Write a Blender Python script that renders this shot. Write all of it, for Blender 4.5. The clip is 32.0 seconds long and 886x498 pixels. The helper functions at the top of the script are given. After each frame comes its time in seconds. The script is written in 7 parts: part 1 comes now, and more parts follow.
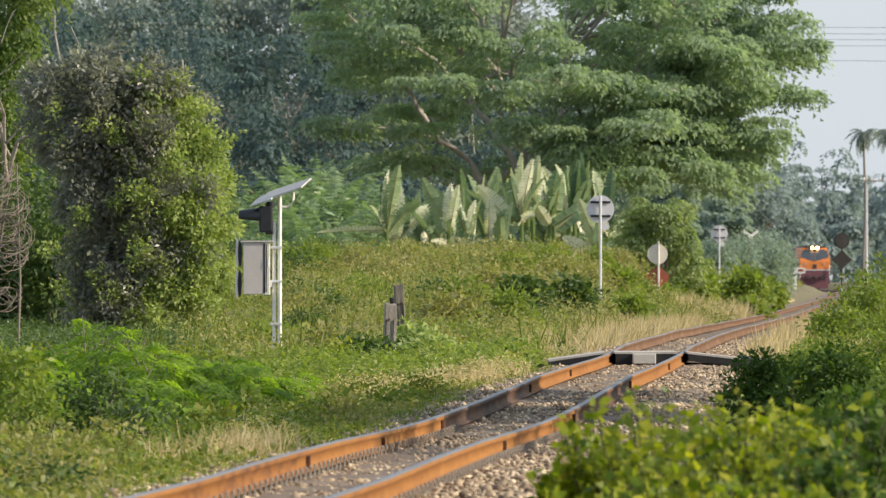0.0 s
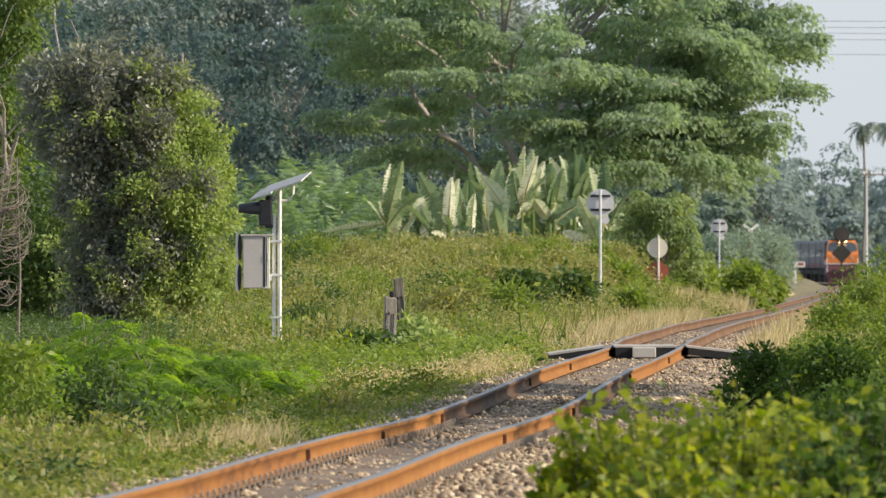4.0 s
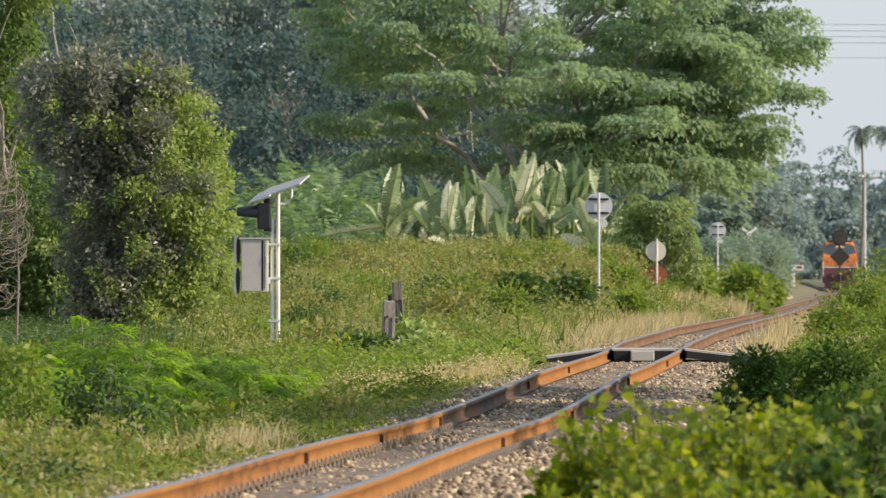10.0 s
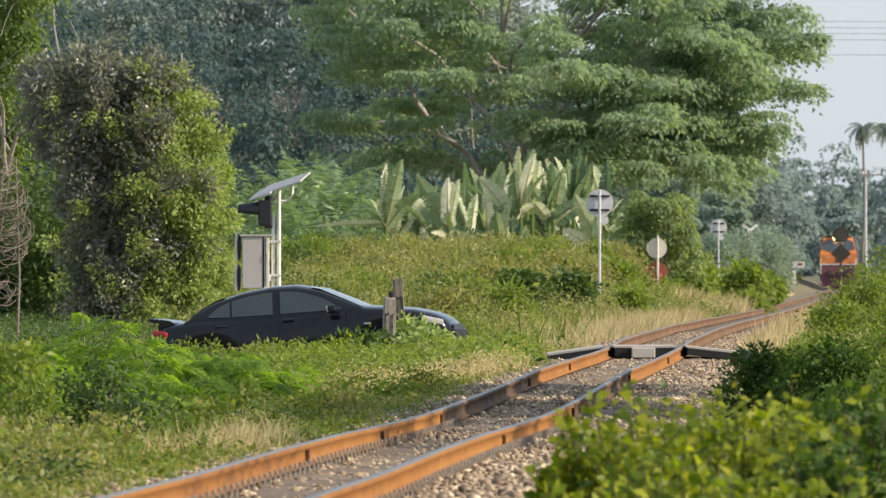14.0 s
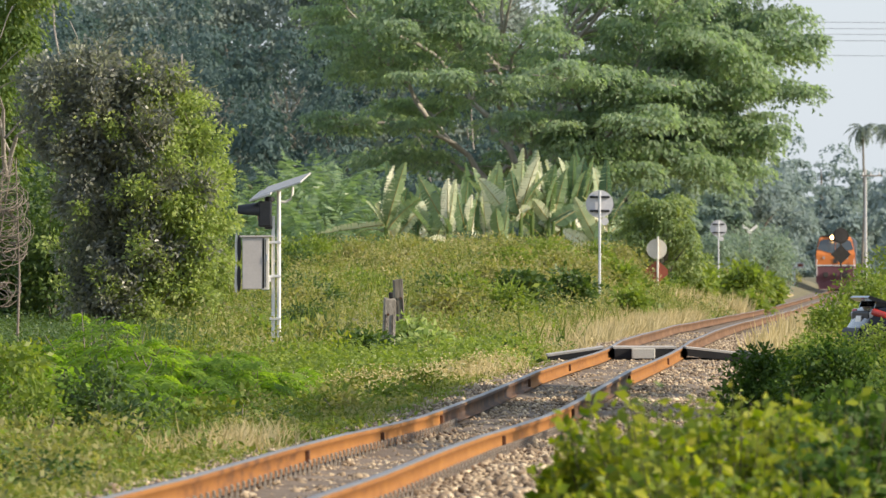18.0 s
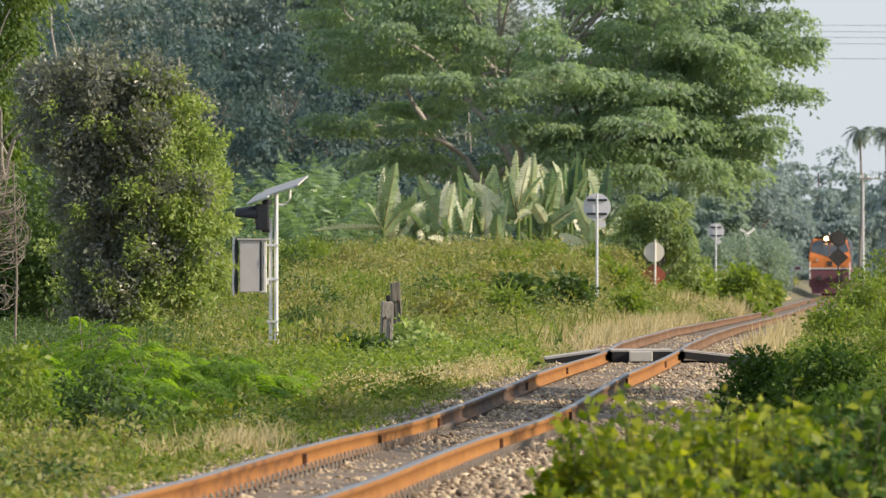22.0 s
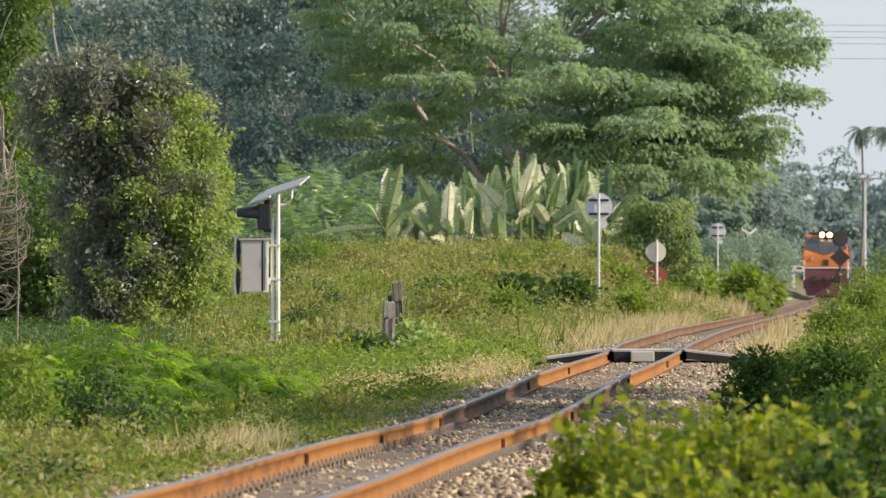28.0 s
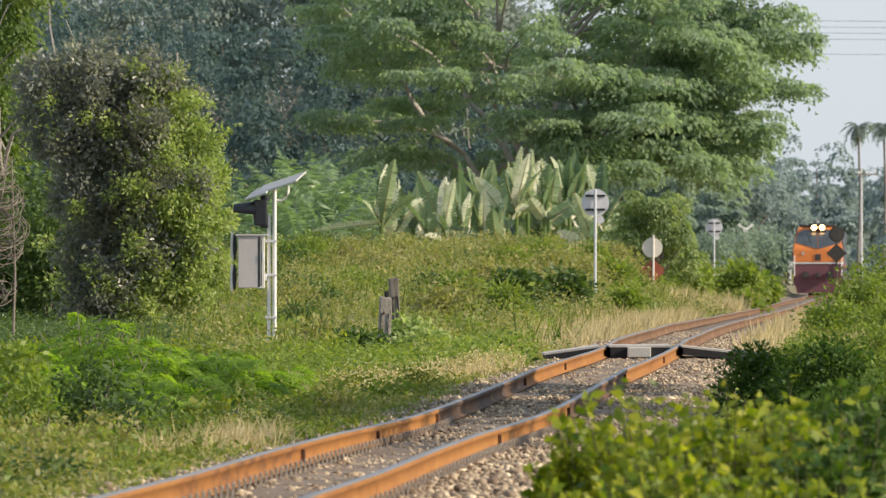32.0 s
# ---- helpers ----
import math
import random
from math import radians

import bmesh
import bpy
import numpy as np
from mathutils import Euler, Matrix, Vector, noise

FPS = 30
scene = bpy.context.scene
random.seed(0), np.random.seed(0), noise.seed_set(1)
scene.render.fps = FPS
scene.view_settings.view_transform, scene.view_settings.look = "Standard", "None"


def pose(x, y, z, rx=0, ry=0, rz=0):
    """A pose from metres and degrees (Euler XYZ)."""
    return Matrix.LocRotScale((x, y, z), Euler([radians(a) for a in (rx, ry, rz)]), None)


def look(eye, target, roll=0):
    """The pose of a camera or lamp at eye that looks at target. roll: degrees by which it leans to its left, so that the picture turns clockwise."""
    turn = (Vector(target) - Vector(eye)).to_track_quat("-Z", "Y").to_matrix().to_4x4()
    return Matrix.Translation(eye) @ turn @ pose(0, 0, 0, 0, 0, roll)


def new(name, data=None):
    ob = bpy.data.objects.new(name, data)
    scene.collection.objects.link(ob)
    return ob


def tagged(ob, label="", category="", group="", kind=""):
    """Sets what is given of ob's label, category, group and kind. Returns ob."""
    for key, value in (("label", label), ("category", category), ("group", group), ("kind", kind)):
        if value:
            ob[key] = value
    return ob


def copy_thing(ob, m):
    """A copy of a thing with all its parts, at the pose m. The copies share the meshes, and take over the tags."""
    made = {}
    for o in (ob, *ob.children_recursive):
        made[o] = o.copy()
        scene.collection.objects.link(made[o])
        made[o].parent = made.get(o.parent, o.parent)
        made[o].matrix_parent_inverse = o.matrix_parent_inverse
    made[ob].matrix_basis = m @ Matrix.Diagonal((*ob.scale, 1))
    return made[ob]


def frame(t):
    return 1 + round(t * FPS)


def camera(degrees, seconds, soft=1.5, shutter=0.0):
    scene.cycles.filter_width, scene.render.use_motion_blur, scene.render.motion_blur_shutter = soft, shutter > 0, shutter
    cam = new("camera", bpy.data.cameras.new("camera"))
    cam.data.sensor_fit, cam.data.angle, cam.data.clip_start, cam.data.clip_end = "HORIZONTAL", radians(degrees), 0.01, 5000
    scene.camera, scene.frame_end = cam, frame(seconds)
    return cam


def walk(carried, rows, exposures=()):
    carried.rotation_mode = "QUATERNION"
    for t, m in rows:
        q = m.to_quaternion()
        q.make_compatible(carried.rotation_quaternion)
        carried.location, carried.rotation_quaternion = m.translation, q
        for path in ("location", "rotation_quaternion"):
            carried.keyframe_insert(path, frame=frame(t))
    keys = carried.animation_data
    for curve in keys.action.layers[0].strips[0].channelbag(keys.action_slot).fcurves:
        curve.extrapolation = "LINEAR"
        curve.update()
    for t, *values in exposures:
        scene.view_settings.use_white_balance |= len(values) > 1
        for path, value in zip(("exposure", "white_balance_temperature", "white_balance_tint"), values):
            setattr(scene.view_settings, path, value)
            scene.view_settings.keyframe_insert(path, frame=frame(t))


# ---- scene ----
LENS = 2.2459
EYE = (0.0, 0.0, 0.93)
cam = camera(LENS, 32.0, 1.4)
cam.data.dof.use_dof = True
cam.data.dof.focus_distance = 300.0
cam.data.dof.aperture_fstop = 33.0
# seconds, turn to the left and tilt upward in degrees
PATH = [(0, 0.0021, 0.1036), (0.5, 0.0087, 0.1047), (1, 0.0066, 0.1069), (1.5, 0.0110, 0.1026), (2, 0.0132, 0.1003), (2.5, 0.0110, 0.0927), (3, 0.0087, 0.0938), (3.5, 0.0044, 0.0883), (5.5, 0.0000, 0.0872), (6, 0.0000, 0.0915), (6.5, -0.0066, 0.0938), (7, 0.0000, 0.0938), (7.5, -0.0022, 0.0938), (8, 0.0000, 0.0916), (8.5, -0.0021, 0.0938), (9, 0.0000, 0.0960), (9.5, -0.0055, 0.0915), (10, -0.0022, 0.0960), (10.5, -0.0143, 0.0970), (11, -0.0208, 0.0960), (11.5, -0.0230, 0.0981), (12, -0.0154, 0.0981), (12.5, -0.0021, 0.0938), (13, 0.0000, 0.0960), (13.5, 0.0011, 0.0894), (14, 0.0000, 0.0883), (14.5, -0.0033, 0.0915), (16.5, -0.0044, 0.0905), (17, -0.0044, 0.0915), (17.5, -0.0066, 0.0960), (18, 0.0000, 0.0905), (18.5, -0.0143, 0.0894), (19, -0.0066, 0.0894), (19.5, -0.0044, 0.0938), (20, 0.0021, 0.0960), (20.5, 0.0033, 0.0960), (21, 0.0000, 0.0960), (21.5, -0.0044, 0.0938), (22, -0.0066, 0.0981), (22.5, -0.0055, 0.0960), (23, -0.0066, 0.0982), (23.5, -0.0022, 0.0938), (24, -0.0044, 0.0915), (24.5, -0.0022, 0.0949), (25, -0.0033, 0.0981), (25.5, -0.0033, 0.0982), (27.5, -0.0044, 0.0982), (28, -0.0021, 0.0981), (28.5, 0.0000, 0.0981), (29, -0.0044, 0.1003), (29.5, -0.0066, 0.0949), (30, -0.0087, 0.0872), (30.5, -0.0055, 0.0960), (31, 0.0000, 0.0894), (31.5, -0.0066, 0.0915), (32, -0.0110, 0.0872)]
# the picture brightens a little while the dark car passes
EXPOSURES = ((0, 0.66), (3, 0.65), (7, 0.59), (10, 0.61), (12, 0.66), (14, 0.66), (17, 0.76), (19, 0.74), (21, 0.68), (24, 0.66), (32, 0.66))
walk(cam, [(t, pose(*EYE, 90 + up, 0, turn)) for t, turn, up in PATH], EXPOSURES)

# ---- light ----
SUN_EL, SUN_AZ = 27.0, 103.0
world = bpy.data.worlds.new("sky")
scene.world = world
world.use_nodes = True
wn = world.node_tree.nodes
sky = wn.new("ShaderNodeTexSky")
sky.sky_type, sky.sun_disc = "NISHITA", False
sky.sun_elevation, sky.sun_rotation = radians(SUN_EL), radians(SUN_AZ)
sky.air_density, sky.dust_density, sky.ozone_density = 1.2, 0.35, 4.0
wn["Background"].inputs["Strength"].default_value = 0.15
# a milky, humid sky: clear-air blue mostly veiled by even haze
veil = wn.new("ShaderNodeMixRGB")
veil.inputs[0].default_value = 0.8
veil.inputs[2].default_value = (2.45, 2.82, 3.4, 1)
world.node_tree.links.new(sky.outputs[0], veil.inputs[1])
world.node_tree.links.new(veil.outputs[0], wn["Background"].inputs["Color"])
sun = new("sun", bpy.data.lights.new("sun", "SUN"))
sun.data.energy, sun.data.angle, sun.data.color = 3.9, radians(0.7), (1.0, 0.872, 0.70)
se, sa = radians(SUN_EL), radians(SUN_AZ)
to_sun = Vector((math.sin(sa) * math.cos(se), math.cos(sa) * math.cos(se), math.sin(se)))
sun.matrix_world = look(to_sun * 50, (0, 0, 0))


# ---- materials ----
def shader(name):
    m = bpy.data.materials.new(name)
    m.use_nodes = True
    return m, m.node_tree.nodes, m.node_tree.links, m.node_tree.nodes["Principled BSDF"]


def ramp(nodes, stops):
    r = nodes.new("ShaderNodeValToRGB")
    while len(r.color_ramp.elements) < len(stops):
        r.color_ramp.elements.new(0.5)
    for e, (at, c) in zip(r.color_ramp.elements, stops):
        e.position, e.color = at, (*c, 1)
    return r


def surface(name, stops, scale=3.0, rough=0.8, metal=0.0, bump=0.3, fine=40.0, stretch=(1, 1, 1), spec=0.4, coat=0.0):
    """Noise at two scales drives the colour through a ramp; the finer one also gives relief."""
    m, n, l, b = shader(name)
    co = n.new("ShaderNodeTexCoord")
    mp = n.new("ShaderNodeMapping")
    mp.inputs["Scale"].default_value = stretch
    l.new(co.outputs["Object"], mp.inputs["Vector"])
    big, small = n.new("ShaderNodeTexNoise"), n.new("ShaderNodeTexNoise")
    big.inputs["Scale"].default_value, small.inputs["Scale"].default_value = scale, fine
    big.inputs["Detail"].default_value, small.inputs["Detail"].default_value = 5, 4
    mix = n.new("ShaderNodeMath")
    mix.operation = "MULTIPLY_ADD"
    mix.inputs[1].default_value = 0.45
    half = n.new("ShaderNodeMath")
    half.operation = "MULTIPLY"
    half.inputs[1].default_value = 0.55
    for t in (big, small):
        l.new(mp.outputs[0], t.inputs["Vector"])
    l.new(big.outputs[0], half.inputs[0])
    l.new(small.outputs[0], mix.inputs[0])
    l.new(half.outputs[0], mix.inputs[2])
    r = ramp(n, stops)
    l.new(mix.outputs[0], r.inputs[0])
    l.new(r.outputs[0], b.inputs["Base Color"])
    bp = n.new("ShaderNodeBump")
    bp.inputs["Strength"].default_value, bp.inputs["Distance"].default_value = bump, 0.02
    l.new(small.outputs[0], bp.inputs["Height"])
    l.new(bp.outputs[0], b.inputs["Normal"])
    b.inputs["Roughness"].default_value, b.inputs["Metallic"].default_value = rough, metal
    b.inputs["Specular IOR Level"].default_value = spec
    b.inputs["Coat Weight"].default_value = coat
    b.inputs["Coat Roughness"].default_value = 0.08
    return m


def leaves(name, stops, through_light=0.35, rough=0.5, spec=0.35, patch=0.6, island=True, tint=(1.5, 1.6, 0.55), each=0.42):
    """Leaf: each leaf takes its own tone, patches of the crown drift in hue; light passes through."""
    m, n, l, b = shader(name)
    if island:
        g = n.new("ShaderNodeNewGeometry").outputs["Random Per Island"]
    else:
        g = n.new("ShaderNodeObjectInfo").outputs["Random"]
    co = n.new("ShaderNodeTexCoord")
    tex = n.new("ShaderNodeTexNoise")
    tex.inputs["Scale"].default_value, tex.inputs["Detail"].default_value = patch, 2
    l.new(co.outputs["Object"], tex.inputs["Vector"])
    add = n.new("ShaderNodeMath")
    add.operation, add.inputs[1].default_value = "MULTIPLY_ADD", each
    half = n.new("ShaderNodeMath")
    half.operation, half.inputs[1].default_value = "MULTIPLY", 1.05 - each
    l.new(tex.outputs[0], half.inputs[0])
    l.new(g, add.inputs[0])
    l.new(half.outputs[0], add.inputs[2])
    r = ramp(n, stops)
    l.new(add.outputs[0], r.inputs[0])
    l.new(r.outputs[0], b.inputs["Base Color"])
    b.inputs["Roughness"].default_value, b.inputs["Specular IOR Level"].default_value = rough, spec
    tr = n.new("ShaderNodeBsdfTranslucent")
    warm = n.new("ShaderNodeMixRGB")
    warm.blend_type, warm.inputs[0].default_value = "MULTIPLY", 1.0
    warm.inputs[2].default_value = (*tint, 1)
    l.new(r.outputs[0], warm.inputs[1])
    l.new(warm.outputs[0], tr.inputs["Color"])
    mx = n.new("ShaderNodeMixShader")
    mx.inputs[0].default_value = through_light
    l.new(b.outputs[0], mx.inputs[1])
    l.new(tr.outputs[0], mx.inputs[2])
    l.new(mx.outputs[0], n["Material Output"].inputs["Surface"])
    return m


def glow(name, color, strength):
    m, n, l, b = shader(name)
    b.inputs["Emission Color"].default_value = (*color, 1)
    b.inputs["Emission Strength"].default_value = strength
    b.inputs["Base Color"].default_value = (*color, 1)
    return m


M = {
    "soil": surface("soil", [(0.3, (0.09, 0.075, 0.04)), (0.5, (0.16, 0.14, 0.07)), (0.7, (0.26, 0.22, 0.13))], 0.8, 0.95, fine=9),
    "sand": surface("sand", [(0.3, (0.40, 0.29, 0.12)), (0.7, (0.58, 0.44, 0.22))], 0.8, 0.95, fine=12),
    "bed": surface("ballast_bed", [(0.3, (0.0924, 0.0655, 0.0437)), (0.5, (0.176, 0.134, 0.0966)), (0.7, (0.294, 0.235, 0.176))], 1.2, 0.95, fine=18, bump=1.0),
    "asphalt": surface("asphalt", [(0.3, (0.055, 0.053, 0.05)), (0.7, (0.15, 0.14, 0.13))], 1.5, 0.9, fine=60),
    "deck": surface("tarred_timber", [(0.3, (0.008, 0.008, 0.009)), (0.7, (0.028, 0.026, 0.025))], 3, 0.75, fine=50),
    "deck_top": surface("worn_road_top", [(0.3, (0.34, 0.31, 0.27)), (0.7, (0.55, 0.5, 0.44))], 2, 0.9, fine=40),
    "concrete": surface("concrete", [(0.3, (0.40, 0.37, 0.31)), (0.7, (0.60, 0.56, 0.49))], 3, 0.9, fine=45),
    "rust": surface("rail_rust", [(0.28, (0.085, 0.034, 0.012)), (0.42, (0.25, 0.098, 0.016)), (0.75, (0.37, 0.165, 0.030))], 2.0, 0.85, fine=14, stretch=(1, 0.045, 1)),
    # rusty rail darkened: the trees' shade on it is put into the colour
    "shade_rail": surface("shade_dark_rail", [(0.3, (0.035, 0.022, 0.014)), (0.48, (0.085, 0.044, 0.022)), (0.62, (0.20, 0.09, 0.028)), (0.8, (0.30, 0.14, 0.04))], 1.6, 0.8, fine=10, stretch=(1, 0.22, 1)),
    "dust_rust": surface("dusty_rail", [(0.3, (0.085, 0.042, 0.022)), (0.5, (0.155, 0.082, 0.040)), (0.75, (0.25, 0.15, 0.082))], 2.0, 0.9, fine=14, stretch=(1, 0.1, 1)),
    "dark_rust": surface("dark_rust", [(0.3, (0.05, 0.022, 0.012)), (0.7, (0.16, 0.07, 0.035))], 6, 0.85, fine=60),
    "rail_top": surface("polished_rail", [(0.3, (0.17, 0.155, 0.14)), (0.7, (0.32, 0.30, 0.28))], 1, 0.5, metal=0.6, bump=0.05, stretch=(1, 0.1, 1)),
    "galv": surface("galvanised_steel", [(0.3, (0.50, 0.51, 0.52)), (0.7, (0.68, 0.69, 0.70))], 5, 0.5, metal=0.25, bump=0.05),
    "white_paint": surface("white_paint", [(0.28, (0.50, 0.47, 0.42)), (0.42, (0.72, 0.70, 0.66)), (0.7, (0.82, 0.80, 0.76))], 6, 0.55, bump=0.05),
    "cabinet": surface("cabinet_grey", [(0.3, (0.42, 0.385, 0.36)), (0.7, (0.52, 0.48, 0.45))], 4, 0.55, bump=0.04),
    # paler cream puts the sunlight on the cabinet's side into its colour
    "cabinet_edge": surface("cabinet_cream", [(0.3, (0.62, 0.58, 0.50)), (0.7, (0.74, 0.70, 0.62))], 4, 0.5, bump=0.04),
    "black": surface("black_plastic", [(0.3, (0.010, 0.011, 0.013)), (0.7, (0.03, 0.032, 0.036))], 4, 0.45, bump=0.05),
    "sign_back": surface("sign_back", [(0.3, (0.50, 0.49, 0.50)), (0.7, (0.66, 0.65, 0.66))], 4, 0.55, bump=0.05),
    "sign_cream": surface("sign_cream", [(0.3, (0.58, 0.52, 0.42)), (0.7, (0.72, 0.66, 0.56))], 4, 0.6, bump=0.05),
    "sign_red": surface("sign_red", [(0.3, (0.22, 0.055, 0.03)), (0.7, (0.36, 0.10, 0.055))], 5, 0.6, bump=0.05),
    "sign_dark": surface("sign_dark", [(0.3, (0.028, 0.024, 0.020)), (0.7, (0.062, 0.052, 0.042))], 5, 0.7, bump=0.1),
    "panel": surface("solar_panel", [(0.3, (0.40, 0.385, 0.36)), (0.7, (0.50, 0.48, 0.45))], 4, 0.7, bump=0.02, spec=0.2),
    "timber": surface("weathered_timber", [(0.3, (0.08, 0.065, 0.05)), (0.48, (0.30, 0.265, 0.22)), (0.7, (0.50, 0.45, 0.39))], 4, 0.9, fine=50, stretch=(3, 3, 0.3), bump=0.8),
    "twig": surface("green_twig", [(0.3, (0.035, 0.045, 0.014)), (0.7, (0.09, 0.085, 0.03))], 5, 0.8, fine=40),
    "bark": surface("bark", [(0.3, (0.10, 0.085, 0.065)), (0.7, (0.28, 0.245, 0.20))], 2, 0.9, fine=14, stretch=(2, 2, 0.4), bump=0.8),
    "pale_bark": surface("pale_bark", [(0.3, (0.24, 0.21, 0.18)), (0.7, (0.46, 0.42, 0.37))], 2, 0.9, fine=14, stretch=(2, 2, 0.4), bump=0.6),
    "dead": surface("dead_vine", [(0.3, (0.128, 0.101, 0.076)), (0.7, (0.288, 0.244, 0.199))], 5, 0.9, fine=40),
    "car_paint": surface("black_car_paint", [(0.3, (0.004, 0.005, 0.008)), (0.7, (0.008, 0.009, 0.012))], 1, 0.12, bump=0.0, spec=0.4, coat=0.0),
    "bumper": surface("satin_black", [(0.3, (0.006, 0.007, 0.010)), (0.7, (0.012, 0.013, 0.016))], 1, 0.5, bump=0.0, spec=0.12),
    "car_glass": surface("tinted_glass", [(0.3, (0.0248, 0.0341, 0.0348)), (0.7, (0.0468, 0.0608, 0.0588))], 1.3, 0.08, bump=0.0, spec=0.7),
    "screen_glass": surface("windscreen_glass", [(0.3, (0.05, 0.06, 0.065)), (0.7, (0.06, 0.075, 0.08))], 2, 0.06, bump=0.0, spec=1.0),
    "alloy": surface("silver_alloy", [(0.3, (0.58, 0.57, 0.55)), (0.7, (0.72, 0.71, 0.69))], 3, 0.38, metal=0.35, bump=0.0),
    "tyre": surface("tyre_rubber", [(0.3, (0.03, 0.029, 0.027)), (0.7, (0.10, 0.092, 0.08))], 6, 0.9, bump=0.2),
    "red_lamp": surface("red_lamp", [(0.3, (0.315, 0.021, 0.014)), (0.7, (0.413, 0.042, 0.028))], 5, 0.15, bump=0.0, spec=0.7),
    "clear_lamp": surface("clear_lamp", [(0.3, (0.28, 0.27, 0.26)), (0.7, (0.52, 0.50, 0.48))], 22, 0.12, bump=0.0, spec=0.9),
    # orange and maroon faded a little to carry the distance haze
    "orange": surface("loco_orange", [(0.3, (0.60, 0.175, 0.040)), (0.7, (0.76, 0.25, 0.065))], 1.5, 0.5, bump=0.03),
    "maroon": surface("loco_maroon", [(0.3, (0.125, 0.046, 0.054)), (0.7, (0.20, 0.082, 0.092))], 1.5, 0.65, bump=0.05),
    "loco_white": surface("loco_white", [(0.3, (0.62, 0.60, 0.58)), (0.7, (0.76, 0.74, 0.72))], 2, 0.5, bump=0.03),
    "under": surface("underframe_grime", [(0.3, (0.03, 0.027, 0.025)), (0.7, (0.08, 0.07, 0.062))], 3, 0.85, bump=0.1),
    "coach": surface("coach_paint", [(0.3, (0.035, 0.038, 0.05)), (0.7, (0.065, 0.07, 0.085))], 1, 0.5, bump=0.03),
    "wire": surface("cable", [(0.3, (0.04, 0.04, 0.042)), (0.7, (0.07, 0.07, 0.072))], 3, 0.6),
    "pole": surface("concrete_pole", [(0.3, (0.46, 0.44, 0.42)), (0.7, (0.64, 0.62, 0.60))], 2, 0.85, fine=20),
    "headlamp": glow("lit_headlamp", (1.0, 0.55, 0.22), 9.0),
}
